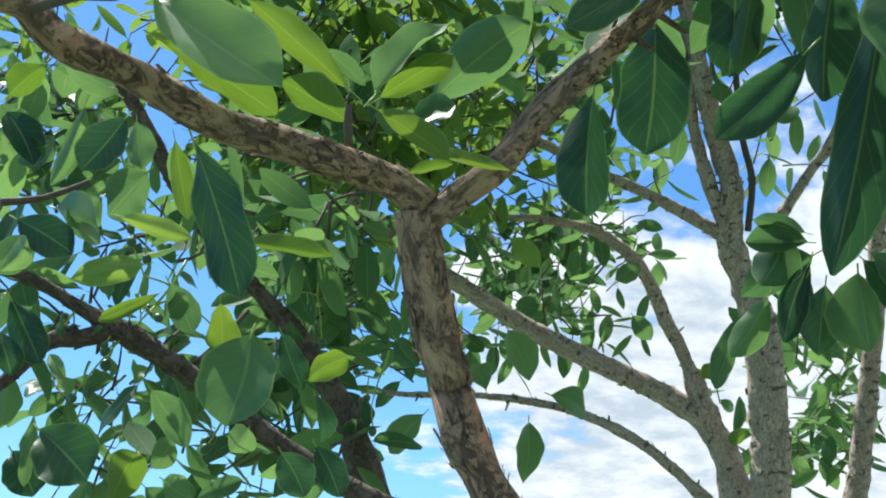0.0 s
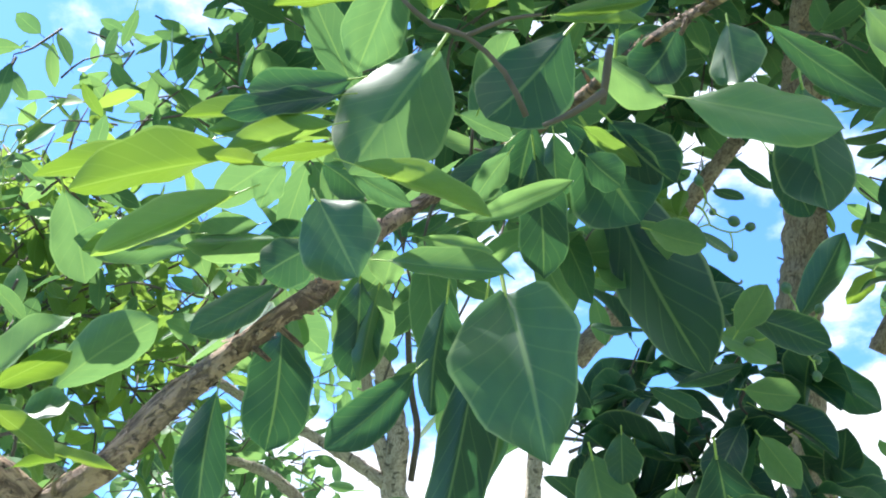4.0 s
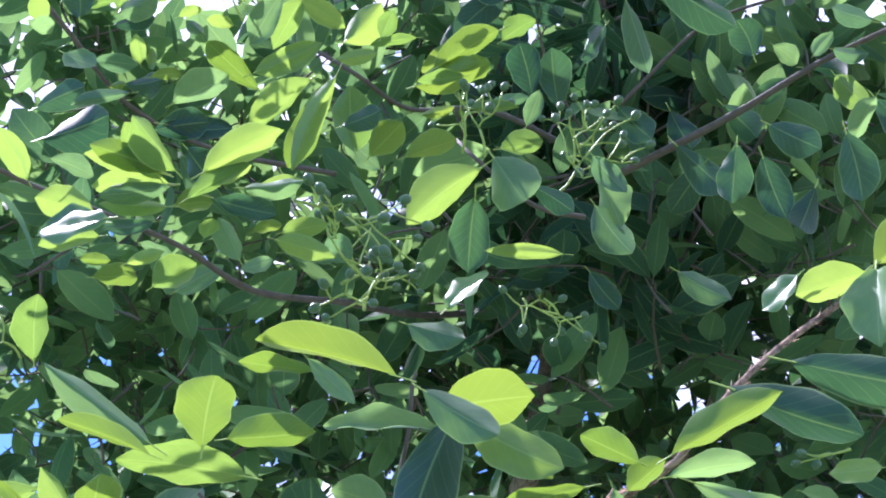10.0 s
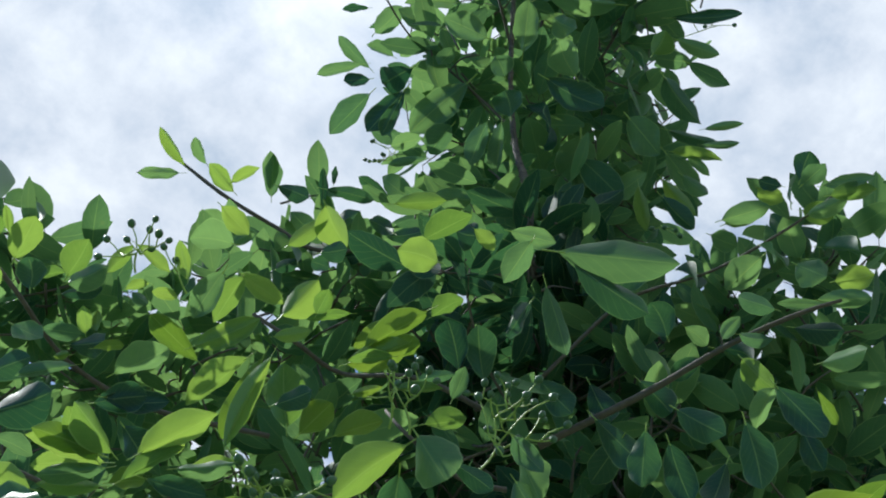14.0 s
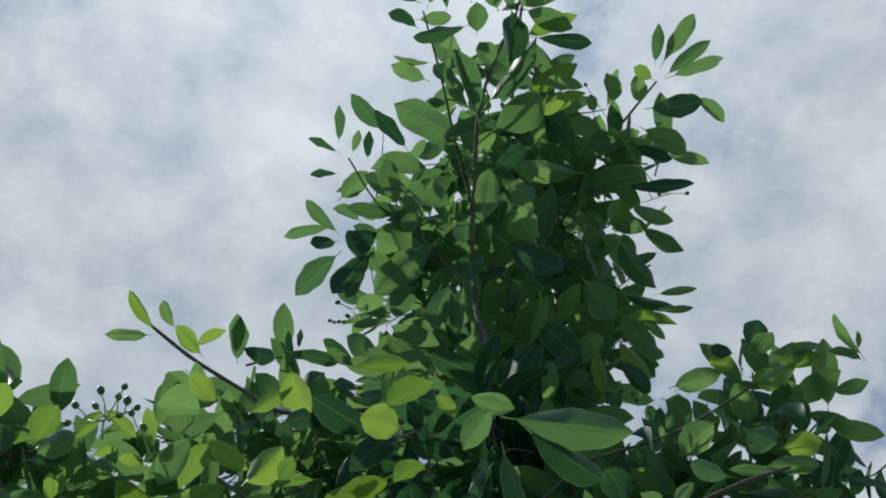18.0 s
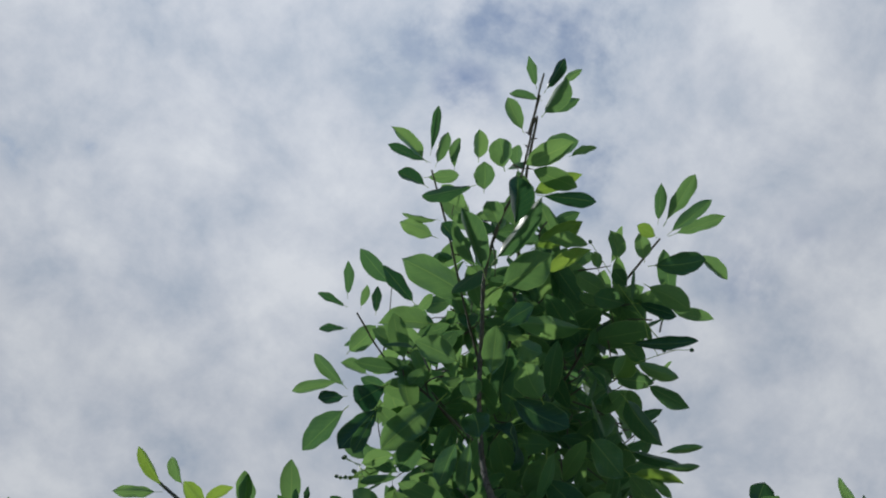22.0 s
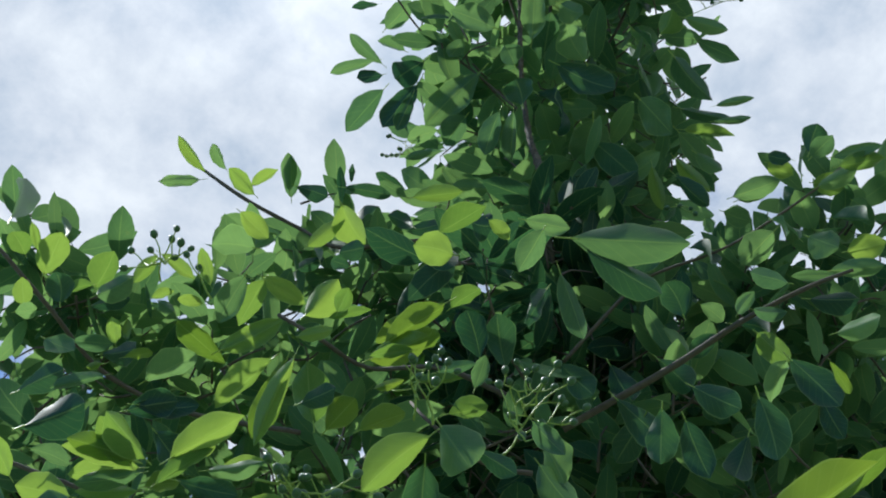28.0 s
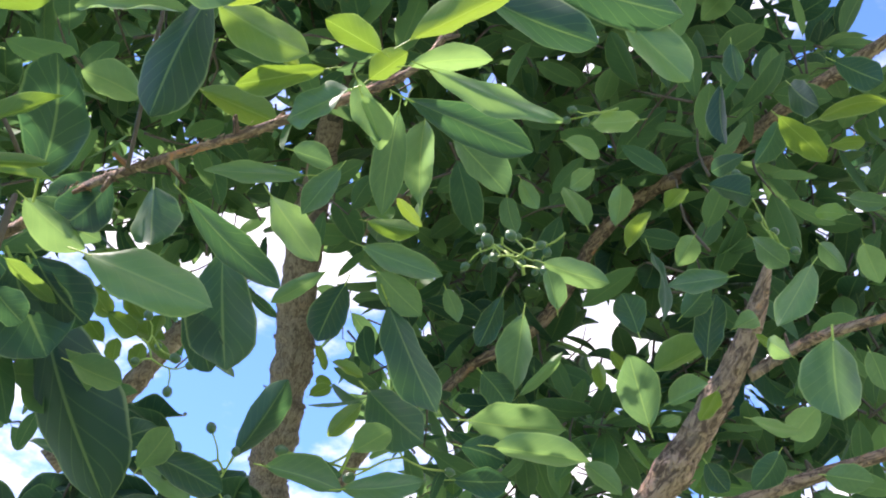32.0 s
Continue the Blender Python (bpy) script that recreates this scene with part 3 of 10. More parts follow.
tree_far = tree("grey-barked tree with ridged limbs forking against bright cloud")
tree_main = tree("tall leafy tree with pale flaking trunk and dense pointed crown")
tree_right = tree("leafy tree with a leaning brown stem and crossing dark limb")
lean[tree_main] = 0.15
owner_bark = {tree_near: BARK, tree_left: BARK_BROWN, tree_far: BARK_GREY, tree_main: BARK_BROWN, tree_right: BARK}

# the nearest stem, its fork and the long limb with sunlit sprigs
stem_near = branch(tree_near, [(0.275, 0.723, 0.000, 0.0128), (0.219, 0.712, 0.773, 0.0102), (0.177, 0.750, 1.430, 0.0096), (0.087, 0.806, 1.689, 0.0114), (0.079, 0.803, 1.715, 0.0114), (0.072, 0.800, 1.733, 0.0120), (0.065, 0.795, 1.760, 0.0120), (0.060, 0.790, 1.780, 0.0127), (0.057, 0.787, 1.793, 0.0133), (0.055, 0.783, 1.805, 0.0120)])
limb_left = branch(tree_near, [(0.060, 0.782, 1.806, 0.0108), (0.043, 0.780, 1.818, 0.0101), (0.023, 0.778, 1.825, 0.0101), (0.004, 0.777, 1.830, 0.0095), (-0.021, 0.775, 1.836, 0.0095), (-0.049, 0.762, 1.837, 0.0097), (-0.071, 0.748, 1.842, 0.0095), (-0.092, 0.731, 1.848, 0.0091), (-0.112, 0.716, 1.851, 0.0084), (-0.130, 0.700, 1.853, 0.0082), (-0.143, 0.688, 1.862, 0.0075), (-0.160, 0.672, 1.860, 0.0068)])
limb_right = branch(tree_near, [(0.061, 0.784, 1.800, 0.0082), (0.075, 0.779, 1.810, 0.0082), (0.100, 0.769, 1.831, 0.0079), (0.117, 0.762, 1.855, 0.0083), (0.137, 0.754, 1.876, 0.0080), (0.159, 0.740, 1.896, 0.0074), (0.159, 0.738, 1.896, 0.0071), (0.181, 0.724, 1.915, 0.0068), (0.206, 0.738, 1.941, 0.0067), (0.216, 0.757, 1.963, 0.0059), (0.257, 0.788, 2.018, 0.0055), (0.306, 0.784, 2.062, 0.0049), (0.337, 0.749, 2.080, 0.0044), (0.356, 0.687, 2.083, 0.0039), (0.359, 0.601, 2.069, 0.0032), (0.355, 0.505, 2.033, 0.0025), (0.384, 0.437, 2.032, 0.0027), (0.441, 0.387, 2.067, 0.0022), (0.453, 0.357, 2.090, 0.0020), (0.495, 0.341, 2.142, 0.0018), (0.548, 0.326, 2.195, 0.0019), (0.583, 0.293, 2.227, 0.0018), (0.619, 0.231, 2.267, 0.0016)])
stub_a = branch(tree_near, [(0.288, 0.533, 1.963, 0.0015), (0.286, 0.523, 1.976, 0.0021), (0.289, 0.524, 1.992, 0.0015)])
twig_low = branch(tree_near, [(0.271, 0.498, 1.944, 0.0019), (0.260, 0.510, 1.937, 0.0016), (0.249, 0.519, 1.933, 0.0011)])
shoot_bud = branch(tree_near, [(0.347, 0.519, 2.033, 0.0013), (0.343, 0.505, 2.056, 0.0013), (0.332, 0.474, 2.086, 0.0013), (0.331, 0.467, 2.100, 0.0013), (0.324, 0.453, 2.120, 0.0014), (0.324, 0.449, 2.129, 0.0006)])
twig_y = branch(tree_near, [(0.241, 0.519, 1.936, 0.0015), (0.228, 0.513, 1.953, 0.0013), (0.208, 0.510, 1.966, 0.0013), (0.192, 0.512, 1.969, 0.0013), (0.175, 0.509, 1.979, 0.0010)])
twig_y2 = branch(tree_near, [(0.208, 0.510, 1.966, 0.0012), (0.224, 0.499, 1.972, 0.0010), (0.238, 0.493, 1.974, 0.0007)])
twig_g = branch(tree_near, [(0.287, 0.516, 2.007, 0.0014), (0.266, 0.508, 2.028, 0.0012), (0.245, 0.509, 2.036, 0.0012), (0.229, 0.507, 2.044, 0.0011)])
twig_c0 = branch(tree_near, [(0.015, 0.678, 1.798, 0.0021), (0.014, 0.671, 1.807, 0.0021), (0.014, 0.668, 1.814, 0.0016)])
twig_c1 = branch(tree_near, [(-0.129, 0.651, 1.841, 0.0024), (-0.109, 0.650, 1.850, 0.0027), (-0.094, 0.651, 1.851, 0.0024), (-0.073, 0.651, 1.860, 0.0019)])
blades(tree_near, limb_right, "m", [
    (-0.084, 0.698, 1.876, -0.018, 0.671, 1.822, 0.041, 64),
    (0.028, 0.745, 1.855, 0.070, 0.758, 1.910, 0.025, 40),
    (0.062, 0.799, 1.877, 0.114, 0.768, 1.918, 0.034, -50),
    (0.048, 0.758, 1.846, 0.072, 0.751, 1.855, 0.027, 60),
    (-0.147, 1.050, 1.956, -0.139, 1.049, 1.916, 0.024, -85),
    (-0.137, 1.065, 1.920, -0.161, 1.055, 1.878, 0.044, 61),
    (-0.049, 1.105, 1.804, -0.063, 1.093, 1.730, 0.066, -28),
    (0.372, 1.011, 1.879, 0.327, 1.022, 1.880, 0.026, -81),
    (0.376, 1.012, 1.869, 0.332, 1.052, 1.844, 0.032, 56),
    (0.347, 1.033, 1.840, 0.322, 1.050, 1.795, 0.027, 83),
    (0.386, 1.015, 1.847, 0.382, 1.026, 1.794, 0.032, 32),
])
blades(tree_near, limb_right, "m", [
    (0.407, 1.003, 1.854, 0.409, 0.999, 1.793, 0.048, 89),
    (0.370, 1.009, 1.886, 0.329, 1.009, 1.894, 0.016, 52),
    (0.049, 0.790, 2.005, 0.072, 0.814, 1.954, 0.033, -49),
    (0.126, 0.736, 1.961, 0.083, 0.775, 1.968, 0.021, -70),
    (0.163, 0.741, 1.977, 0.127, 0.746, 1.957, 0.022, -82),
    (0.241, 0.733, 1.947, 0.244, 0.726, 1.968, 0.025, -7),
    (0.282, 0.643, 1.909, 0.290, 0.614, 1.807, 0.069, 61),
    (0.171, 0.623, 1.934, 0.190, 0.609, 1.886, 0.043, 89),
    (0.129, 0.784, 1.975, 0.060, 0.779, 1.966, 0.028, 75),
    (0.271, 0.667, 1.963, 0.327, 0.645, 1.990, 0.016, -77),
    (0.225, 0.677, 1.934, 0.281, 0.634, 1.917, 0.020, 86),
])
blades(tree_near, limb_right, "m", [
    (0.246, 0.682, 1.955, 0.284, 0.664, 1.944, 0.012, -73),
    (0.182, 0.722, 1.962, 0.122, 0.742, 1.955, 0.019, 84),
    (0.175, 0.718, 1.929, 0.128, 0.730, 1.896, 0.026, -77),
    (0.309, 0.699, 1.918, 0.304, 0.745, 1.815, 0.030, 63),
    (0.244, 0.753, 1.957, 0.245, 0.793, 1.907, 0.027, 32),
    (0.482, 0.941, 1.932, 0.506, 0.957, 1.860, 0.051, -11),
    (0.552, 0.932, 1.911, 0.551, 0.961, 1.843, 0.051, 67),
    (0.603, 0.884, 1.945, 0.639, 0.889, 1.908, 0.029, -26),
    (0.580, 0.894, 1.894, 0.610, 0.861, 1.858, 0.028, 86),
    (0.557, 0.857, 2.015, 0.595, 0.840, 1.991, 0.031, 90),
    (0.588, 0.879, 1.981, 0.626, 0.857, 1.973, 0.028, -49),
])
blades(tree_near, limb_right, "m", [
    (0.415, 0.995, 1.869, 0.458, 0.980, 1.832, 0.032, 74),
    (0.356, 1.014, 1.888, 0.340, 1.027, 1.847, 0.040, 88),
    (0.200, 0.509, 2.064, 0.141, 0.538, 2.112, 0.018, 86),
    (0.213, 0.556, 2.019, 0.245, 0.546, 2.076, 0.029, 57),
    (0.251, 0.440, 2.098, 0.274, 0.427, 2.069, 0.011, -68),
    (0.284, 0.379, 2.050, 0.310, 0.354, 2.018, 0.020, -77),
    (0.333, 0.440, 2.086, 0.294, 0.500, 2.110, 0.016, -86),
    (0.344, 0.508, 2.075, 0.311, 0.517, 2.084, 0.023, 33),
    (0.379, 0.357, 2.005, 0.369, 0.397, 2.006, 0.024, -83),
    (0.403, 0.379, 2.028, 0.423, 0.388, 2.007, 0.019, 18),
    (0.435, 0.472, 2.042, 0.380, 0.492, 2.032, 0.014, 80),
])
blades(tree_near, limb_right, "m", [
    (0.272, 0.653, 2.034, 0.275, 0.612, 2.060, 0.025, -5),
    (0.410, 0.350, 2.032, 0.447, 0.326, 2.041, 0.015, -30),
    (0.408, 0.332, 2.017, 0.464, 0.298, 1.992, 0.018, -78),
    (0.446, 0.399, 2.052, 0.469, 0.442, 2.013, 0.020, 17),
    (0.470, 0.404, 2.060, 0.494, 0.437, 2.028, 0.020, -6),
    (0.486, 0.397, 2.052, 0.528, 0.397, 2.030, 0.028, -2),
    (0.402, 0.382, 2.040, 0.420, 0.385, 2.009, 0.016, -52),
    (0.417, 0.460, 2.045, 0.435, 0.443, 2.034, 0.017, -26),
    (0.537, 0.311, 2.124, 0.566, 0.285, 2.064, 0.025, -38),
    (0.557, 0.292, 2.208, 0.555, 0.306, 2.155, 0.037, -89),
    (0.539, 0.333, 2.228, 0.534, 0.365, 2.218, 0.022, -87),
])
blades(tree_near, limb_right, "m", [
    (0.168, 0.663, 2.006, 0.125, 0.701, 2.009, 0.019, -69),
    (0.236, 0.627, 2.048, 0.196, 0.659, 1.974, 0.065, 73),
    (0.220, 0.653, 2.122, 0.210, 0.707, 2.078, 0.042, 3),
    (0.334, 0.633, 2.063, 0.384, 0.619, 2.049, 0.027, -30),
    (0.299, 0.674, 2.020, 0.282, 0.693, 1.990, 0.019, 31),
    (0.287, 0.728, 2.078, 0.326, 0.728, 2.067, 0.017, -29),
    (0.174, 0.732, 2.015, 0.164, 0.748, 1.992, 0.027, -2),
    (0.206, 0.691, 1.995, 0.245, 0.696, 1.983, 0.016, -30),
    (0.388, 0.564, 2.063, 0.390, 0.563, 2.020, 0.034, -58),
    (0.458, 0.533, 2.060, 0.493, 0.540, 2.037, 0.017, -12),
    (0.337, 0.538, 1.982, 0.383, 0.477, 1.937, 0.034, 77),
])
blades(tree_near, limb_right, "m", [
    (0.321, 0.594, 2.041, 0.364, 0.598, 2.024, 0.025, -77),
    (0.423, 0.727, 2.018, 0.458, 0.713, 2.006, 0.025, -40),
    (0.439, 0.512, 2.051, 0.475, 0.510, 2.016, 0.026, -75),
    (0.503, 0.538, 2.033, 0.483, 0.571, 2.017, 0.012, 41),
    (0.462, 0.472, 2.060, 0.450, 0.494, 2.032, 0.018, 72),
    (0.542, 0.551, 2.074, 0.592, 0.523, 2.055, 0.022, -78),
    (0.556, 0.551, 2.059, 0.593, 0.547, 2.035, 0.025, -31),
    (0.578, 0.604, 1.949, 0.589, 0.577, 1.959, 0.023, -32),
    (0.485, 0.729, 1.953, 0.491, 0.698, 1.976, 0.024, -28),
    (0.507, 0.604, 1.921, 0.557, 0.588, 1.912, 0.026, 80),
    (0.549, 0.580, 1.908, 0.588, 0.543, 1.911, 0.021, -84),
])
blades(tree_near, limb_right, "m", [
    (0.672, 0.524, 2.054, 0.681, 0.550, 2.003, 0.029, 1),
    (0.686, 0.549, 2.001, 0.696, 0.510, 2.025, 0.009, -69),
    (0.631, 0.548, 1.967, 0.690, 0.509, 1.962, 0.036, -32),
    (0.635, 0.528, 1.942, 0.690, 0.490, 1.933, 0.024, -36),
    (0.754, 0.486, 1.973, 0.722, 0.472, 2.016, 0.032, 24),
    (0.710, 0.313, 2.011, 0.697, 0.338, 1.974, 0.027, -66),
    (0.770, 0.341, 1.992, 0.778, 0.352, 1.938, 0.044, 1),
    (0.833, 0.523, 2.028, 0.837, 0.487, 2.033, 0.024, 88),
    (0.670, 0.499, 2.085, 0.715, 0.476, 2.074, 0.020, -45),
    (0.655, 0.477, 2.030, 0.638, 0.468, 2.053, 0.018, -23),
    (0.833, 0.447, 2.110, 0.805, 0.488, 2.110, 0.022, 87),
])
blades(tree_near, limb_right, "y", [
    (-0.083, 0.724, 1.867, -0.023, 0.750, 1.842, 0.025, -31),
    (0.014, 0.745, 1.857, -0.040, 0.716, 1.890, 0.018, 45),
    (0.015, 0.742, 1.837, -0.021, 0.730, 1.853, 0.024, 31),
    (0.030, 0.764, 1.861, 0.068, 0.738, 1.879, 0.019, -25),
    (0.029, 0.739, 1.844, 0.069, 0.738, 1.819, 0.018, -39),
    (0.055, 0.754, 1.829, 0.103, 0.753, 1.820, 0.008, -53),
    (0.048, 0.768, 1.820, 0.073, 0.768, 1.828, 0.008, -38),
    (-0.097, 0.910, 1.887, -0.085, 0.927, 1.838, 0.016, -32),
    (-0.043, 0.896, 1.815, 0.013, 0.889, 1.807, 0.014, -47),
    (-0.122, 1.093, 1.830, -0.167, 1.098, 1.807, 0.012, 64),
    (-0.075, 1.098, 1.827, -0.071, 1.115, 1.790, 0.030, -51),
])
blades(tree_near, limb_right, "y", [
    (-0.006, 1.112, 1.770, 0.028, 1.117, 1.793, 0.025, -64),
    (-0.121, 0.711, 1.881, -0.088, 0.694, 1.898, 0.027, -19),
    (-0.122, 0.701, 1.901, -0.143, 0.712, 1.888, 0.018, 36),
    (-0.101, 0.722, 1.913, -0.030, 0.716, 1.937, 0.013, -32),
    (0.135, 0.675, 1.980, 0.052, 0.709, 1.961, 0.034, 23),
    (0.135, 0.765, 2.046, 0.031, 0.773, 2.000, 0.021, 28),
    (0.193, 0.680, 2.025, 0.105, 0.690, 2.009, 0.015, 31),
    (0.199, 0.698, 2.014, 0.157, 0.721, 2.010, 0.013, 29),
    (0.199, 0.504, 2.054, 0.148, 0.499, 2.052, 0.012, 28),
    (0.210, 0.461, 2.036, 0.203, 0.440, 2.064, 0.035, 32),
    (0.225, 0.469, 2.053, 0.260, 0.440, 2.054, 0.020, -28),
])
blades(tree_near, limb_right, "y", [
    (0.182, 0.514, 2.000, 0.170, 0.483, 2.019, 0.024, 29),
    (0.164, 0.517, 2.002, 0.122, 0.521, 2.020, 0.013, 42),
    (0.187, 0.519, 1.992, 0.161, 0.508, 1.996, 0.014, 16),
    (0.193, 0.514, 1.979, 0.190, 0.505, 1.992, 0.014, -11),
    (0.163, 0.527, 1.988, 0.125, 0.540, 1.983, 0.013, 20),
    (0.212, 0.516, 1.986, 0.224, 0.499, 1.997, 0.016, -33),
    (0.228, 0.505, 1.994, 0.238, 0.477, 2.007, 0.019, -24),
    (0.249, 0.504, 2.003, 0.288, 0.479, 2.030, 0.012, -24),
    (0.249, 0.504, 1.985, 0.287, 0.480, 1.987, 0.008, -47),
    (0.303, 0.435, 2.106, 0.231, 0.465, 2.119, 0.025, 11),
    (0.264, 0.456, 2.106, 0.222, 0.461, 2.097, 0.014, 10),
])
blades(tree_near, limb_right, "y", [
    (0.303, 0.393, 2.057, 0.344, 0.369, 2.067, 0.035, -16),
    (0.347, 0.418, 2.067, 0.382, 0.405, 2.053, 0.012, -24),
    (0.361, 0.472, 2.068, 0.403, 0.455, 2.055, 0.019, -36),
    (0.376, 0.372, 2.026, 0.342, 0.403, 2.017, 0.015, 21),
    (0.402, 0.361, 2.044, 0.369, 0.366, 2.051, 0.017, 27),
    (0.403, 0.373, 2.034, 0.415, 0.356, 2.048, 0.015, -25),
    (0.395, 0.332, 2.028, 0.426, 0.284, 2.049, 0.017, -28),
    (0.568, 0.299, 2.223, 0.597, 0.218, 2.240, 0.037, -10),
    (0.593, 0.265, 2.233, 0.613, 0.211, 2.257, 0.019, -12),
    (0.150, 0.666, 1.973, 0.122, 0.662, 1.971, 0.010, 36),
    (0.673, 0.772, 2.131, 0.686, 0.780, 2.112, 0.008, -7),
])
blades(tree_near, limb_right, "y", [
    (0.679, 0.793, 2.090, 0.688, 0.772, 2.094, 0.014, -26),
    (0.687, 0.770, 2.117, 0.711, 0.757, 2.104, 0.012, -36),
    (0.718, 0.767, 2.084, 0.698, 0.789, 2.055, 0.017, 58),
    (0.587, 0.565, 2.141, 0.613, 0.566, 2.126, 0.010, -51),
    (0.592, 0.606, 2.143, 0.623, 0.580, 2.133, 0.017, -79),
])
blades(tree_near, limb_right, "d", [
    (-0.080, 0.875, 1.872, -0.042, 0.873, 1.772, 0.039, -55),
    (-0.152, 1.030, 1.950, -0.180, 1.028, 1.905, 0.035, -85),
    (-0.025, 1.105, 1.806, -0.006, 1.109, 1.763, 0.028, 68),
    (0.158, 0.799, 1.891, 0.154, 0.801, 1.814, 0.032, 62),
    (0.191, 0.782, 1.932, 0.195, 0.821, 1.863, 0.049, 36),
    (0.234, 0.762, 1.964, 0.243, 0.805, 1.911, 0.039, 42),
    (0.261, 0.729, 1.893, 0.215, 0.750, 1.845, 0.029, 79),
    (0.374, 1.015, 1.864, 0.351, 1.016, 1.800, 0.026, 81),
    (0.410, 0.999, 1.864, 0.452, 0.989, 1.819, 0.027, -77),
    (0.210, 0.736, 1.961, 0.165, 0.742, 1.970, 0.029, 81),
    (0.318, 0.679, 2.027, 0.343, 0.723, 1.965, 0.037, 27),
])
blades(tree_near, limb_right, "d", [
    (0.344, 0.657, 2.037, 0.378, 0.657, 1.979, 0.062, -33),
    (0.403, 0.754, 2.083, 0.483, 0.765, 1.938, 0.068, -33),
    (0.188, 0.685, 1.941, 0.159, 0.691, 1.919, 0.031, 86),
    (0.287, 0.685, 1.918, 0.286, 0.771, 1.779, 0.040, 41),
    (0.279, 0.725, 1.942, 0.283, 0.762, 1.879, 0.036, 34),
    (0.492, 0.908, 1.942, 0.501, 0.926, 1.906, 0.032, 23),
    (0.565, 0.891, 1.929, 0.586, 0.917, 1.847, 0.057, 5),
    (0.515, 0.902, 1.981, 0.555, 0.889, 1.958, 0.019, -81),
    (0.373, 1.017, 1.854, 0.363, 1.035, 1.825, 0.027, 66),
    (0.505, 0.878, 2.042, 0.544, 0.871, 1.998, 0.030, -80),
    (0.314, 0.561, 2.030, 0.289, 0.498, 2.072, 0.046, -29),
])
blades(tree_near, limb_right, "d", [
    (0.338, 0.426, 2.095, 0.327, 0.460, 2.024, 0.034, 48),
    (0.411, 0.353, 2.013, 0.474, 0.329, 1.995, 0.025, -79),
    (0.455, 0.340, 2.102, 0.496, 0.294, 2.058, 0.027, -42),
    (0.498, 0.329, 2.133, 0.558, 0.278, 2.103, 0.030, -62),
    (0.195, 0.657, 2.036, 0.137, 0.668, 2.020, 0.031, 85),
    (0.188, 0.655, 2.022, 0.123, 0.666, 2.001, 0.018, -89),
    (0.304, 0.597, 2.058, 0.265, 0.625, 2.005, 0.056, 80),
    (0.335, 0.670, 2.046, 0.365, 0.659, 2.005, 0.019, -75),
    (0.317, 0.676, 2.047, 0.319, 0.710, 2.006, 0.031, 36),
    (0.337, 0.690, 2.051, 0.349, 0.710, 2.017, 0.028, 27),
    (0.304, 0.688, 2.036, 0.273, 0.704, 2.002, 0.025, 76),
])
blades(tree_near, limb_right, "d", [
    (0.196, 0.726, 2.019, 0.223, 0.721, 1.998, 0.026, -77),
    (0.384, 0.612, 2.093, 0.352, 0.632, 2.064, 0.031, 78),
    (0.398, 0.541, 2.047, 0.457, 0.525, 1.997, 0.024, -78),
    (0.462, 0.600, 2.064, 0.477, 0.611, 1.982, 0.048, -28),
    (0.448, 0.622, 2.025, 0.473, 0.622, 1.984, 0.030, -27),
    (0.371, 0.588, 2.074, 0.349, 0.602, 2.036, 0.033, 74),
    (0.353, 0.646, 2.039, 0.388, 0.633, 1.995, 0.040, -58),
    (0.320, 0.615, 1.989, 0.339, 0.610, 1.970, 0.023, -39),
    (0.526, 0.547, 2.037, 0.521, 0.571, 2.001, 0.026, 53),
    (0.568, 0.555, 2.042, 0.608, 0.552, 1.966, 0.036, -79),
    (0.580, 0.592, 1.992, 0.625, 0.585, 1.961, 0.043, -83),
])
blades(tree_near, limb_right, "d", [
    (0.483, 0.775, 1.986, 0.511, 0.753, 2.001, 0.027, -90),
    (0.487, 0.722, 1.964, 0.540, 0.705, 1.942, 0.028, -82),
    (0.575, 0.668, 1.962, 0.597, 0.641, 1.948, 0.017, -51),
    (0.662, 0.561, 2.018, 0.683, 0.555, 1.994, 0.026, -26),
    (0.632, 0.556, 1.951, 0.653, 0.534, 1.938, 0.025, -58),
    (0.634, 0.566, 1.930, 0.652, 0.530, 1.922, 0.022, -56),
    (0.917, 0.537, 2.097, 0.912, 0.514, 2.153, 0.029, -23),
    (0.893, 0.540, 2.134, 0.889, 0.506, 2.147, 0.025, -55),
    (0.803, 0.521, 2.079, 0.788, 0.521, 2.111, 0.027, 40),
])
blades(tree_near, limb_right, "g", [
    (-0.138, 0.979, 1.854, -0.086, 0.968, 1.838, 0.015, -66),
    (-0.128, 1.038, 1.837, -0.181, 1.045, 1.824, 0.023, 90),
    (0.126, 0.751, 1.975, 0.066, 0.781, 1.962, 0.023, 32),
    (0.141, 0.684, 1.964, 0.068, 0.695, 1.916, 0.022, 42),
    (0.192, 0.679, 2.009, 0.121, 0.692, 2.005, 0.022, 41),
    (0.194, 0.642, 1.970, 0.265, 0.618, 1.940, 0.020, -27),
    (0.333, 0.643, 2.028, 0.374, 0.644, 2.009, 0.013, -13),
    (0.253, 0.506, 2.063, 0.191, 0.534, 2.068, 0.029, 17),
    (0.159, 0.549, 2.044, 0.107, 0.576, 2.014, 0.024, 32),
    (0.179, 0.520, 2.010, 0.148, 0.509, 2.030, 0.014, 77),
    (0.197, 0.538, 2.014, 0.198, 0.516, 2.033, 0.018, 1),
])
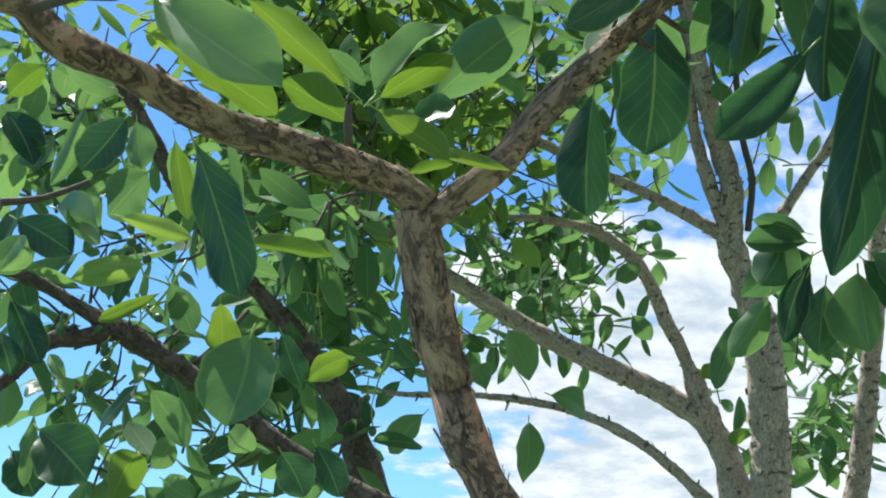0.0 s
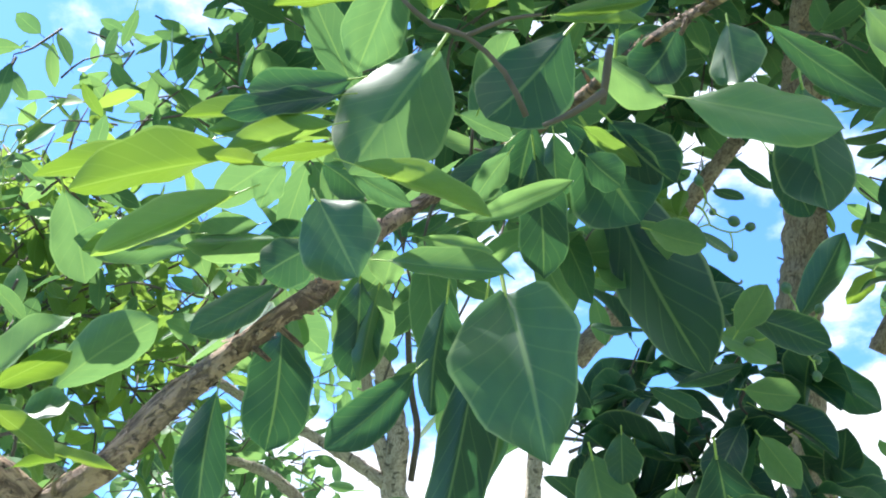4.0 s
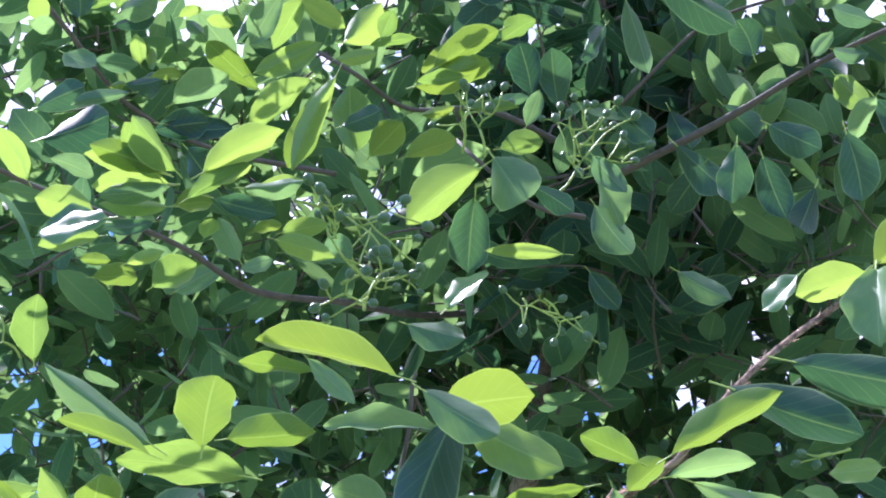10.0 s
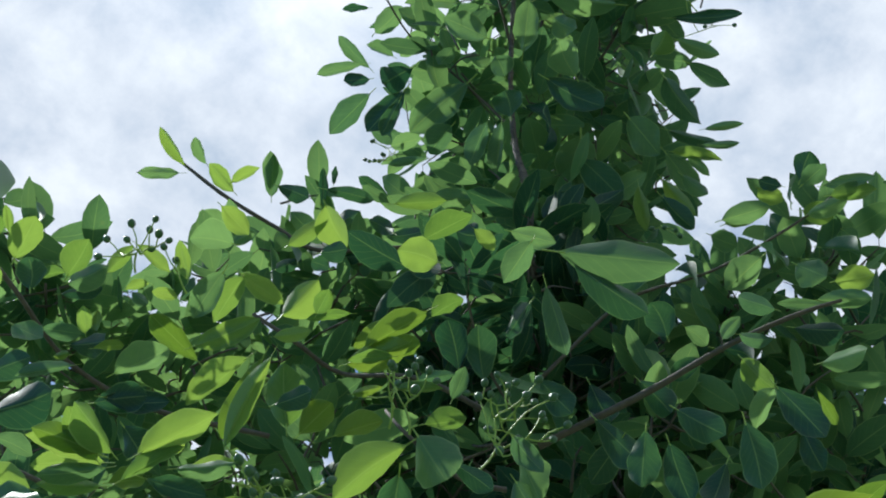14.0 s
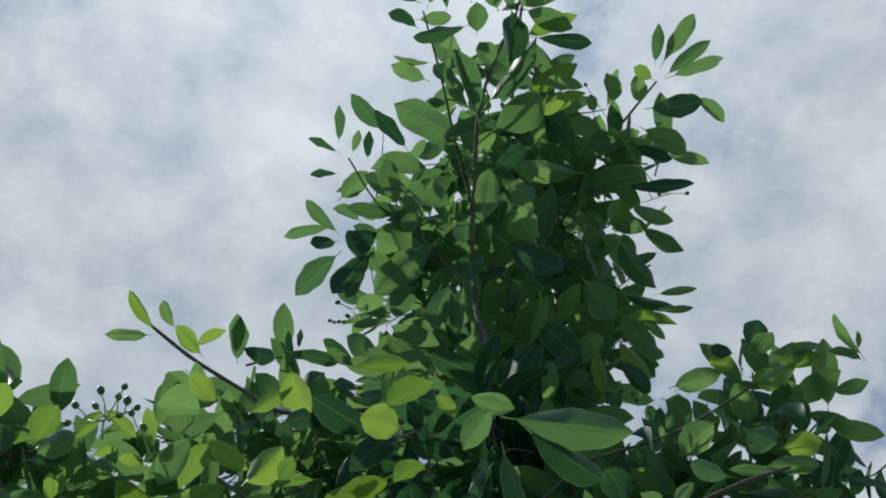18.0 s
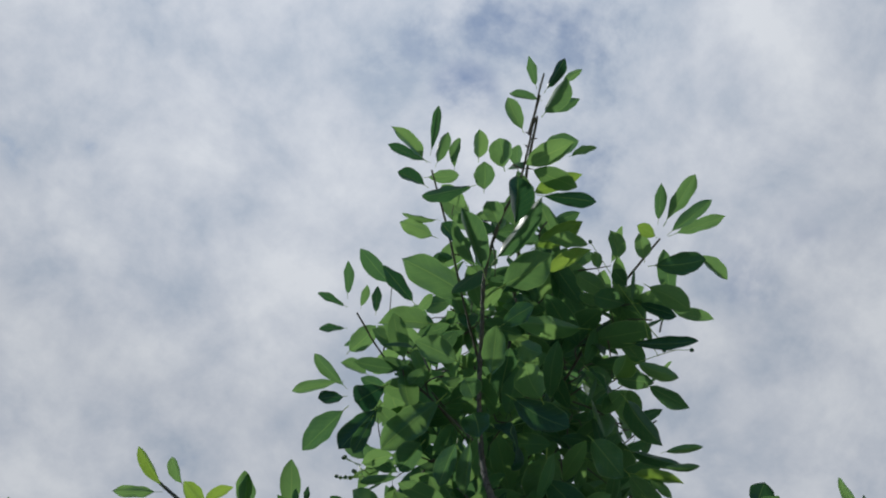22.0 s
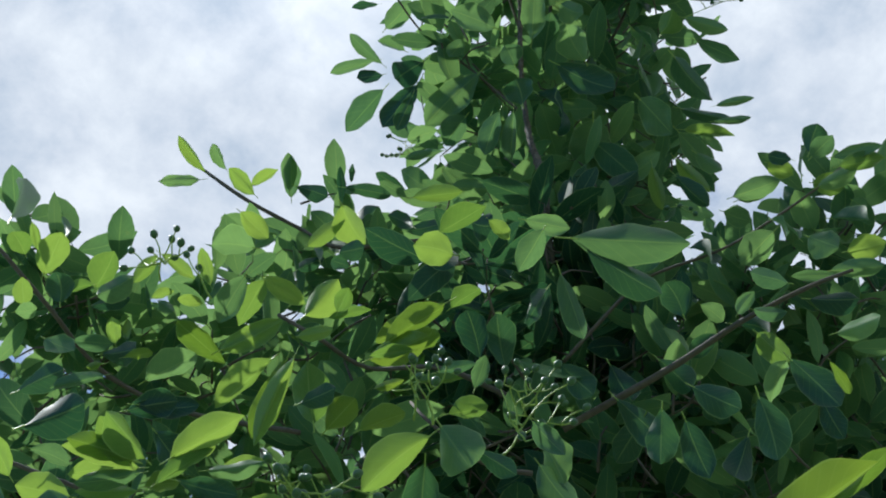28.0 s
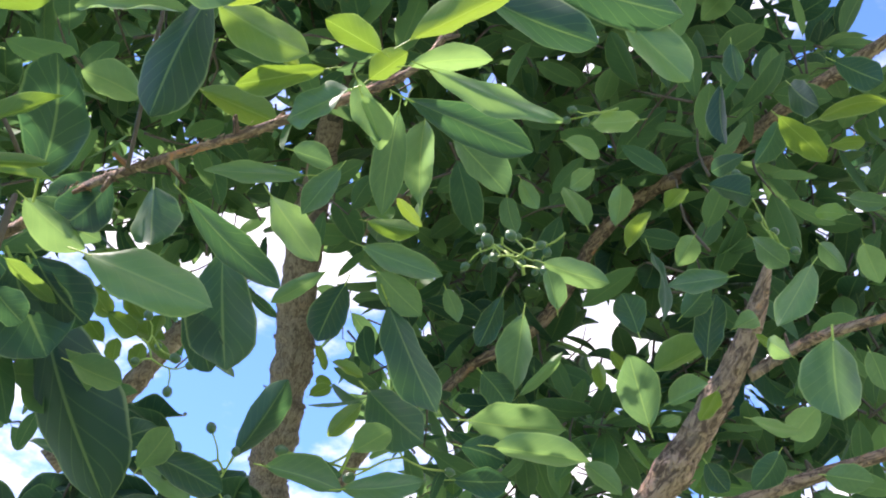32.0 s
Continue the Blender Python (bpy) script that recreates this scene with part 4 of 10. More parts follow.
blades(tree_near, limb_right, "g", [
    (0.244, 0.506, 2.003, 0.247, 0.490, 2.011, 0.010, -8),
    (0.251, 0.513, 1.989, 0.300, 0.505, 1.996, 0.011, -25),
    (0.332, 0.409, 2.069, 0.376, 0.389, 2.046, 0.027, -74),
    (0.561, 0.301, 2.214, 0.534, 0.337, 2.211, 0.027, 14),
    (0.580, 0.294, 2.214, 0.628, 0.247, 2.216, 0.024, -23),
    (0.185, 0.656, 2.002, 0.129, 0.681, 1.985, 0.021, 26),
    (0.965, 0.630, 2.137, 0.998, 0.579, 2.162, 0.036, -30),
])
clump(tree_near, (0.579, 1.138, 2.027), 0.039, 8, 0.080, 1, "shade_tint")
clump(tree_near, (0.631, 1.127, 1.975), 0.039, 8, 0.080, 2, "shade_tint")
clump(tree_near, (0.680, 1.085, 1.998), 0.039, 8, 0.080, 3, "shade_tint")
clump(tree_near, (0.717, 1.024, 2.012), 0.039, 8, 0.080, 4, "shade_tint")
clump(tree_near, (0.618, 1.061, 2.078), 0.034, 6, 0.080, 5, "shade_tint")
clump(tree_near, (0.696, 1.011, 2.072), 0.034, 6, 0.080, 6, "shade_tint")
clump(tree_near, (0.734, 1.067, 1.940), 0.039, 7, 0.080, 7, "shade_tint")
clump(tree_near, (0.679, 1.112, 1.922), 0.034, 6, 0.080, 8, "shade_tint")
clump(tree_near, (0.577, 1.162, 1.966), 0.022, 4, 0.080, 9, "shade_tint")
clump(tree_near, (0.381, 0.825, 2.107), 0.026, 5, 0.075, 10)
clump(tree_near, (0.342, 0.826, 2.131), 0.026, 5, 0.075, 11)
clump(tree_near, (0.237, 0.858, 2.136), 0.021, 4, 0.075, 12)
clump(tree_near, (0.309, 0.878, 2.070), 0.021, 4, 0.075, 13)
clump(tree_near, (0.416, 0.829, 2.071), 0.021, 4, 0.075, 14)
clump(tree_near, (0.210, 0.927, 2.031), 0.021, 4, 0.075, 15)
fruits(tree_near, (0.541, 0.849, 2.124), [(0.543, 0.843, 2.141), (0.560, 0.853, 2.124), (0.567, 0.843, 2.114), (0.581, 0.840, 2.107), (0.565, 0.840, 2.082), (0.538, 0.845, 2.101)])
fruits(tree_near, (0.610, 0.821, 2.000), [(0.550, 0.831, 2.025), (0.602, 0.824, 2.045), (0.612, 0.805, 2.021), (0.602, 0.822, 2.002), (0.582, 0.828, 2.015), (0.618, 0.823, 1.989), (0.616, 0.821, 1.979), (0.576, 0.839, 2.006)])
fruits(tree_near, (0.603, 0.651, 1.953), [(0.574, 0.675, 1.971), (0.617, 0.652, 1.956), (0.660, 0.601, 1.954), (0.612, 0.593, 2.016), (0.625, 0.614, 1.977)])

# left-hand stems whose branches cross low in the view
stem_left = branch(tree_left, [(0.184, 1.499, 0.000, 0.0243), (0.124, 1.485, 0.792, 0.0195), (0.166, 1.517, 1.510, 0.0183), (0.075, 1.487, 1.715, 0.0174), (0.042, 1.478, 1.791, 0.0161), (0.014, 1.471, 1.838, 0.0137), (-0.020, 1.461, 1.884, 0.0124), (-0.065, 1.448, 1.929, 0.0093), (-0.104, 1.434, 1.967, 0.0093), (-0.156, 1.409, 2.026, 0.0087), (-0.187, 1.387, 2.073, 0.0087), (-0.208, 1.375, 2.106, 0.0074), (-0.245, 1.343, 2.160, 0.0056)])
low_branch = branch(tree_left, [(0.572, 1.261, 0.000, 0.0142), (0.420, 1.245, 1.017, 0.0113), (0.259, 1.251, 1.587, 0.0106), (0.060, 1.238, 1.691, 0.0101), (0.008, 1.237, 1.718, 0.0091), (-0.043, 1.231, 1.749, 0.0086), (-0.084, 1.224, 1.776, 0.0086), (-0.124, 1.215, 1.801, 0.0091), (-0.164, 1.204, 1.822, 0.0096), (-0.197, 1.194, 1.837, 0.0060), (-0.240, 1.180, 1.858, 0.0051), (-0.285, 1.166, 1.869, 0.0041)])
low_branch_b = branch(tree_left, [(-0.169, 1.203, 1.823, 0.0086), (-0.201, 1.199, 1.814, 0.0081), (-0.225, 1.196, 1.809, 0.0075), (-0.259, 1.195, 1.770, 0.0051), (-0.283, 1.192, 1.750, 0.0041)])
twig_l1 = branch(tree_left, [(-0.283, 1.201, 1.932, 0.0037), (-0.247, 1.207, 1.941, 0.0032), (-0.210, 1.209, 1.960, 0.0027)])
twig_l2 = branch(tree_left, [(-0.112, 1.237, 1.799, 0.0026), (-0.087, 1.235, 1.823, 0.0026), (-0.061, 1.229, 1.855, 0.0020)])
leaves(tree_left, low_branch, "d", [
    (-0.198, 1.086, 1.718, -0.156, 1.072, 1.681, 0.050, 77),
    (-0.230, 1.077, 1.815, -0.201, 1.073, 1.766, 0.027, 61),
    (-0.234, 1.077, 1.788, -0.220, 1.071, 1.757, 0.024, 46),
    (0.004, 1.130, 1.763, 0.014, 1.122, 1.726, 0.024, 6),
    (-0.233, 1.073, 1.877, -0.186, 1.065, 1.850, 0.033, 89),
    (-0.247, 1.053, 1.957, -0.220, 1.048, 1.915, 0.029, 69),
    (0.007, 1.133, 1.723, 0.028, 1.128, 1.683, 0.028, 63),
    (-0.019, 1.108, 1.713, 0.001, 1.108, 1.680, 0.032, 79),
    (-0.227, 1.132, 1.707, -0.204, 1.124, 1.673, 0.037, 61),
])
leaves(tree_left, low_branch, "m", [
    (-0.207, 1.086, 1.892, -0.158, 1.039, 1.865, 0.043, -62),
    (-0.210, 1.116, 1.732, -0.209, 1.107, 1.678, 0.018, -52),
    (-0.124, 1.118, 1.758, -0.093, 1.130, 1.716, 0.027, -53),
    (-0.110, 1.136, 1.691, -0.089, 1.171, 1.680, 0.026, -78),
    (-0.049, 1.138, 1.694, -0.081, 1.118, 1.676, 0.016, -85),
    (-0.222, 1.093, 1.865, -0.262, 1.123, 1.848, 0.029, 60),
])
leaves(tree_left, low_branch, "m", [
    (-0.243, 1.085, 1.838, -0.217, 1.052, 1.857, 0.021, -57),
    (-0.176, 1.096, 1.907, -0.193, 1.067, 1.873, 0.029, -76),
    (-0.192, 1.066, 1.971, -0.217, 1.097, 1.914, 0.023, 58),
    (-0.211, 1.040, 1.926, -0.239, 1.071, 1.926, 0.024, 58),
    (-0.102, 1.097, 1.832, -0.120, 1.121, 1.819, 0.020, 55),
    (-0.117, 1.104, 1.842, -0.096, 1.117, 1.805, 0.026, -47),
    (-0.170, 1.077, 1.989, -0.214, 1.085, 2.014, 0.027, 60),
    (-0.048, 1.141, 1.735, -0.061, 1.173, 1.720, 0.025, 45),
    (-0.246, 1.072, 1.941, -0.241, 1.090, 1.973, 0.021, 67),
])
leaves(tree_left, low_branch, "y", [
    (-0.128, 1.101, 1.707, -0.148, 1.140, 1.676, 0.031, 26),
    (-0.224, 1.054, 1.999, -0.256, 1.086, 1.986, 0.026, 23),
])
clump(tree_left, (-0.346, 1.557, 2.073), 0.074, 10, 0.066, 16)
clump(tree_left, (-0.320, 1.678, 2.182), 0.070, 10, 0.066, 17)
clump(tree_left, (-0.383, 1.588, 2.156), 0.058, 8, 0.066, 18)
clump(tree_left, (-0.283, 1.977, 2.231), 0.106, 12, 0.066, 19)
clump(tree_left, (-0.380, 1.946, 1.892), 0.090, 9, 0.066, 20)
clump(tree_left, (-0.316, 2.023, 1.858), 0.092, 9, 0.066, 21)
clump(tree_left, (-0.195, 1.810, 1.877), 0.091, 10, 0.066, 22)
clump(tree_left, (-0.245, 1.840, 1.959), 0.063, 6, 0.066, 23)
clump(tree_left, (-0.140, 1.794, 1.938), 0.071, 8, 0.066, 24)
clump(tree_left, (-0.061, 1.823, 1.886), 0.071, 8, 0.066, 25)
clump(tree_left, (-0.071, 1.871, 1.792), 0.083, 9, 0.066, 26)
clump(tree_left, (-0.019, 1.655, 1.958), 0.056, 7, 0.066, 27)
clump(tree_left, (-0.390, 1.736, 1.956), 0.060, 6, 0.066, 28)
clump(tree_left, (0.008, 1.807, 1.765), 0.060, 7, 0.066, 29)
clump(tree_left, (-0.340, 1.940, 1.765), 0.088, 9, 0.066, 30)
clump(tree_left, (-0.239, 1.622, 2.030), 0.056, 4, 0.066, 31)
clump(tree_left, (-0.116, 1.824, 1.815), 0.051, 5, 0.066, 32)
clump(tree_left, (-0.416, 1.881, 2.091), 0.066, 5, 0.066, 33)
clump(tree_left, (-0.574, 2.303, 2.628), 0.132, 14, 0.062, 34)
clump(tree_left, (-0.320, 2.066, 2.391), 0.113, 12, 0.062, 35)
clump(tree_left, (-0.467, 2.091, 2.430), 0.091, 8, 0.062, 36)
clump(tree_left, (-0.249, 2.261, 2.230), 0.080, 5, 0.062, 37)
clump(tree_left, (-0.159, 2.237, 2.239), 0.066, 5, 0.062, 38)
fruits(tree_left, (-0.116, 1.195, 1.888), [(-0.163, 1.194, 1.897), (-0.084, 1.211, 1.830), (-0.177, 1.214, 1.799), (-0.200, 1.204, 1.766), (-0.175, 1.201, 1.807), (-0.180, 1.195, 1.824)])
fruits(tree_left, (-0.190, 1.193, 2.023), [(-0.169, 1.225, 1.909), (-0.161, 1.255, 1.908), (-0.172, 1.220, 1.925)])
clump(tree_left, (-0.078, 1.503, 2.072), 0.051, 6, 0.066, 39)
clump(tree_left, (-0.007, 1.402, 1.983), 0.047, 6, 0.066, 40)
clump(tree_left, (0.035, 1.613, 1.980), 0.054, 6, 0.066, 41)
clump(tree_left, (-0.037, 1.673, 2.006), 0.057, 6, 0.066, 42)
clump(tree_left, (0.026, 1.596, 1.890), 0.044, 5, 0.066, 43)
clump(tree_left, (0.038, 1.370, 2.000), 0.046, 6, 0.066, 44)
clump(tree_left, (-0.049, 1.449, 1.868), 0.048, 5, 0.066, 45)
clump(tree_left, (-0.113, 1.372, 1.991), 0.046, 5, 0.066, 46)
clump(tree_left, (-0.233, 1.508, 1.948), 0.051, 4, 0.066, 47)
clump(tree_left, (-0.153, 1.623, 1.777), 0.054, 5, 0.066, 48)
clump(tree_left, (-0.327, 1.583, 1.881), 0.054, 4, 0.066, 49)
clump(tree_left, (0.052, 1.437, 1.786), 0.031, 4, 0.066, 50)
clump(tree_left, (-0.101, 1.600, 2.128), 0.046, 4, 0.066, 51)
clump(tree_left, (-0.335, 1.636, 2.179), 0.059, 5, 0.066, 52)
clump(tree_left, (-0.320, 1.322, 2.117), 0.048, 5, 0.066, 53)
clump(tree_left, (-0.062, 1.772, 2.376), 0.087, 9, 0.062, 54)
clump(tree_left, (0.015, 1.887, 2.420), 0.081, 8, 0.062, 55)
clump(tree_left, (0.108, 1.809, 2.403), 0.077, 8, 0.062, 56)
clump(tree_left, (-0.012, 1.562, 2.196), 0.065, 8, 0.062, 57)
clump(tree_left, (0.067, 1.569, 2.200), 0.056, 6, 0.062, 58)
clump(tree_left, (0.145, 1.671, 2.366), 0.061, 6, 0.062, 59)
clump(tree_left, (-0.078, 1.738, 2.463), 0.076, 8, 0.062, 60)
clump(tree_left, (0.066, 1.622, 2.477), 0.062, 6, 0.062, 61)
clump(tree_left, (0.147, 1.457, 2.503), 0.058, 6, 0.062, 62)
clump(tree_left, (-0.001, 1.605, 2.630), 0.065, 6, 0.062, 63)
clump(tree_left, (0.207, 1.480, 2.562), 0.050, 5, 0.062, 64)
fruits(tree_left, (-0.199, 1.191, 1.851), [(-0.207, 1.203, 1.827), (-0.211, 1.181, 1.819), (-0.214, 1.207, 1.835)])
fruits(tree_left, (-0.157, 1.198, 1.856), [(-0.150, 1.218, 1.847), (-0.138, 1.196, 1.837), (-0.154, 1.219, 1.831)])
fruits(tree_left, (-0.167, 1.200, 1.836), [(-0.176, 1.192, 1.810), (-0.177, 1.215, 1.799), (-0.175, 1.218, 1.820)])
fruits(tree_left, (-0.073, 1.228, 1.757), [(-0.086, 1.231, 1.739), (-0.086, 1.223, 1.732), (-0.082, 1.230, 1.742)])
fruits(tree_left, (0.000, 1.394, 1.943), [(-0.024, 1.406, 1.923), (0.005, 1.421, 1.876), (-0.012, 1.391, 1.904)])
fruits(tree_left, (0.076, 1.412, 1.866), [(0.064, 1.433, 1.788), (0.046, 1.404, 1.839), (0.056, 1.430, 1.821)])
fruits(tree_left, (-0.190, 1.205, 1.796), [(-0.197, 1.195, 1.764), (-0.197, 1.211, 1.742), (-0.190, 1.198, 1.770)])

# further trunk that forks against the bright cloud, with ridged grey limbs
trunk_far = branch(tree_far, [(0.539, 2.061, 0.000, 0.0437), (0.549, 2.051, 0.751, 0.0349), (0.716, 2.042, 1.569, 0.0328), (0.707, 2.008, 1.794, 0.0312), (0.703, 1.994, 1.905, 0.0304), (0.689, 1.971, 2.043, 0.0289), (0.658, 1.959, 2.130, 0.0219), (0.634, 1.944, 2.199, 0.0211), (0.631, 1.918, 2.274, 0.0187), (0.613, 1.915, 2.338, 0.0172), (0.575, 1.862, 2.405, 0.0156), (0.550, 1.836, 2.477, 0.0141), (0.520, 1.785, 2.584, 0.0117), (0.503, 1.693, 2.731, 0.0078)])
limb_f1 = branch(tree_far, [(0.628, 1.944, 2.208, 0.0117), (0.593, 1.924, 2.293, 0.0117), (0.575, 1.919, 2.357, 0.0101), (0.548, 1.867, 2.415, 0.0094), (0.517, 1.827, 2.510, 0.0078)])
limb_f2 = branch(tree_far, [(0.660, 1.933, 2.206, 0.0055), (0.660, 1.905, 2.281, 0.0055), (0.644, 1.897, 2.354, 0.0055), (0.614, 1.832, 2.441, 0.0047)])
limb_f3 = branch(tree_far, [(0.699, 1.915, 2.216, 0.0094), (0.744, 1.884, 2.289, 0.0086), (0.766, 1.822, 2.335, 0.0086), (0.784, 1.773, 2.425, 0.0078)])
limb_f4 = branch(tree_far, [(0.624, 1.947, 2.201, 0.0109), (0.550, 1.955, 2.245, 0.0101), (0.473, 1.958, 2.280, 0.0094), (0.410, 1.963, 2.307, 0.0086), (0.337, 1.962, 2.342, 0.0078), (0.280, 1.970, 2.362, 0.0062)])
stem_f5 = branch(tree_far, [(0.702, 2.114, 0.000, 0.0367), (0.665, 2.118, 0.762, 0.0294), (0.760, 2.129, 1.585, 0.0276), (0.694, 2.118, 1.803, 0.0262), (0.671, 2.115, 1.885, 0.0230), (0.646, 2.117, 1.930, 0.0230), (0.608, 2.108, 2.031, 0.0123), (0.574, 2.102, 2.095, 0.0123), (0.541, 2.089, 2.160, 0.0114), (0.503, 2.085, 2.207, 0.0106), (0.447, 2.091, 2.244, 0.0082), (0.362, 2.102, 2.262, 0.0066), (0.277, 2.118, 2.265, 0.0049)])
limb_f6 = branch(tree_far, [(0.652, 2.115, 1.926, 0.0197), (0.561, 2.132, 1.985, 0.0180), (0.459, 2.147, 2.031, 0.0164), (0.364, 2.155, 2.077, 0.0164), (0.285, 2.156, 2.121, 0.0156), (0.205, 2.153, 2.166, 0.0139), (0.115, 2.144, 2.217, 0.0123), (0.055, 2.129, 2.269, 0.0114), (0.004, 2.119, 2.311, 0.0098)])
stem_f7 = branch(tree_far, [(0.953, 1.850, 0.000, 0.0136), (0.831, 1.874, 0.898, 0.0108), (0.756, 1.915, 1.622, 0.0101), (0.591, 1.943, 1.778, 0.0097), (0.528, 1.956, 1.839, 0.0082), (0.469, 1.965, 1.880, 0.0082), (0.394, 1.976, 1.912, 0.0066), (0.318, 1.988, 1.928, 0.0059), (0.240, 1.998, 1.934, 0.0052), (0.146, 2.008, 1.932, 0.0044), (0.067, 2.011, 1.934, 0.0044)])
stem_dark = branch(tree_far, [(0.546, 2.272, 0.000, 0.0264), (0.602, 2.246, 0.779, 0.0212), (0.851, 2.200, 1.600, 0.0199), (0.900, 2.144, 1.815, 0.0189), (0.912, 2.125, 1.916, 0.0180), (0.923, 2.094, 2.044, 0.0163), (0.925, 2.059, 2.171, 0.0154), (0.922, 2.010, 2.358, 0.0137)])
leaves(tree_far, limb_f6, "m", [
    (0.153, 1.879, 1.880, 0.102, 1.856, 1.820, 0.043, 88),
    (0.307, 1.894, 1.878, 0.311, 1.940, 1.801, 0.040, 20),
    (0.335, 1.871, 1.916, 0.398, 1.914, 1.900, 0.046, 89),
    (0.275, 1.895, 2.014, 0.315, 1.925, 1.950, 0.050, -20),
    (0.242, 1.883, 1.921, 0.219, 1.833, 1.951, 0.036, 15),
    (0.107, 1.861, 1.984, 0.144, 1.894, 1.952, 0.036, -59),
    (0.092, 1.925, 2.041, 0.113, 1.959, 2.007, 0.034, -23),
    (0.587, 1.779, 2.025, 0.546, 1.787, 1.920, 0.036, 62),
    (0.453, 1.856, 2.037, 0.485, 1.884, 2.011, 0.029, -45),
    (0.422, 1.830, 2.081, 0.444, 1.788, 2.096, 0.029, -49),
])
leaves(tree_far, limb_f6, "y", [
    (0.580, 1.863, 1.977, 0.577, 1.910, 1.962, 0.033, 18),
    (0.579, 1.822, 1.855, 0.618, 1.837, 1.868, 0.024, -71),
])
leaves(tree_far, limb_f6, "d", [
    (0.031, 1.868, 1.908, 0.074, 1.857, 1.852, 0.041, -70),
])
fruits(tree_far, (0.032, 1.202, 2.323), [(-0.057, 1.191, 2.264), (-0.045, 1.204, 2.277), (-0.056, 1.209, 2.243), (-0.045, 1.211, 2.230), (-0.029, 1.239, 2.243), (-0.019, 1.199, 2.252), (-0.003, 1.231, 2.272), (0.003, 1.251, 2.295)])
clump(tree_far, (0.063, 2.374, 2.547), 0.100, 11, 0.058, 3057, "fresh")
clump(tree_far, (0.145, 1.991, 2.305), 0.100, 11, 0.058, 3058, "fresh")
clump(tree_far, (0.032, 1.997, 2.386), 0.100, 11, 0.058, 3059, "fresh")
clump(tree_far, (0.156, 2.140, 2.461), 0.100, 11, 0.058, 3060, "fresh")
clump(tree_far, (0.123, 2.072, 2.379), 0.100, 11, 0.058, 3061, "fresh")
clump(tree_far, (0.084, 2.138, 2.458), 0.100, 11, 0.058, 3062, "fresh")
clump(tree_far, (-0.137, 2.114, 2.520), 0.100, 11, 0.058, 3063, "fresh")
clump(tree_far, (0.138, 2.209, 2.733), 0.100, 11, 0.058, 3064, "fresh")
clump(tree_far, (0.081, 2.131, 2.495), 0.100, 11, 0.058, 3065, "fresh")
clump(tree_far, (0.102, 1.973, 2.364), 0.100, 11, 0.058, 3066, "fresh")
clump(tree_far, (0.239, 2.155, 2.501), 0.100, 11, 0.058, 3067, "fresh")
clump(tree_far, (-0.039, 1.903, 2.322), 0.100, 11, 0.058, 3068, "fresh")
clump(tree_far, (0.224, 1.922, 2.352), 0.100, 11, 0.058, 3069, "fresh")
clump(tree_far, (-0.120, 2.200, 2.734), 0.100, 11, 0.058, 3070, "fresh")
clump(tree_far, (0.049, 2.333, 2.625), 0.100, 11, 0.058, 3071, "fresh")
clump(tree_far, (0.157, 2.122, 2.562), 0.100, 11, 0.058, 3072, "fresh")
clump(tree_far, (-0.102, 2.363, 2.392), 0.100, 11, 0.058, 3073, "fresh")
clump(tree_far, (-0.040, 2.245, 2.561), 0.100, 11, 0.058, 3074, "fresh")
clump(tree_far, (-0.034, 2.382, 2.527), 0.100, 11, 0.058, 3075, "fresh")
clump(tree_far, (0.262, 2.300, 2.711), 0.100, 11, 0.058, 3076, "fresh")
clump(tree_far, (0.104, 2.346, 2.474), 0.100, 11, 0.058, 3077, "fresh")
clump(tree_far, (0.004, 1.900, 2.413), 0.100, 11, 0.058, 3078, "fresh")
clump(tree_far, (0.011, 2.230, 2.748), 0.100, 11, 0.058, 3079, "fresh")
clump(tree_far, (0.183, 2.023, 2.323), 0.100, 11, 0.058, 3080, "fresh")
clump(tree_far, (-0.137, 2.222, 2.421), 0.100, 11, 0.058, 3081, "fresh")
clump(tree_far, (-0.057, 2.339, 2.602), 0.100, 11, 0.058, 3082, "fresh")
clump(tree_far, (-0.138, 2.059, 2.369), 0.100, 11, 0.058, 3083, "fresh")
clump(tree_far, (-0.115, 2.008, 2.286), 0.100, 11, 0.058, 3084, "fresh")
clump(tree_far, (0.147, 1.954, 2.318), 0.100, 11, 0.058, 3085, "fresh")
clump(tree_far, (-0.018, 1.965, 2.527), 0.100, 11, 0.058, 3086, "fresh")
clump(tree_far, (0.270, 2.272, 2.485), 0.100, 11, 0.058, 3087, "fresh")
clump(tree_far, (0.056, 2.121, 2.539), 0.100, 11, 0.058, 3088, "fresh")
clump(tree_far, (-0.068, 2.216, 2.644), 0.100, 11, 0.058, 3089, "fresh")
clump(tree_far, (-0.057, 2.322, 2.377), 0.100, 11, 0.058, 3090, "fresh")
clump(tree_far, (-0.532, 2.089, 2.607), 0.100, 11, 0.058, 3091, "fresh")
clump(tree_far, (-0.530, 2.093, 2.446), 0.100, 11, 0.058, 3092, "fresh")
clump(tree_far, (-0.287, 2.115, 2.515), 0.100, 11, 0.058, 3093, "fresh")
clump(tree_far, (-0.285, 2.057, 2.572), 0.100, 11, 0.058, 3094, "fresh")
clump(tree_far, (0.147, 1.857, 2.515), 0.100, 11, 0.058, 3095, "fresh")
clump(tree_far, (-0.163, 2.102, 2.679), 0.100, 11, 0.058, 3096, "fresh")
clump(tree_far, (0.015, 1.885, 2.498), 0.100, 11, 0.058, 3097, "fresh")
clump(tree_far, (0.034, 1.884, 2.326), 0.100, 11, 0.058, 3098, "fresh")
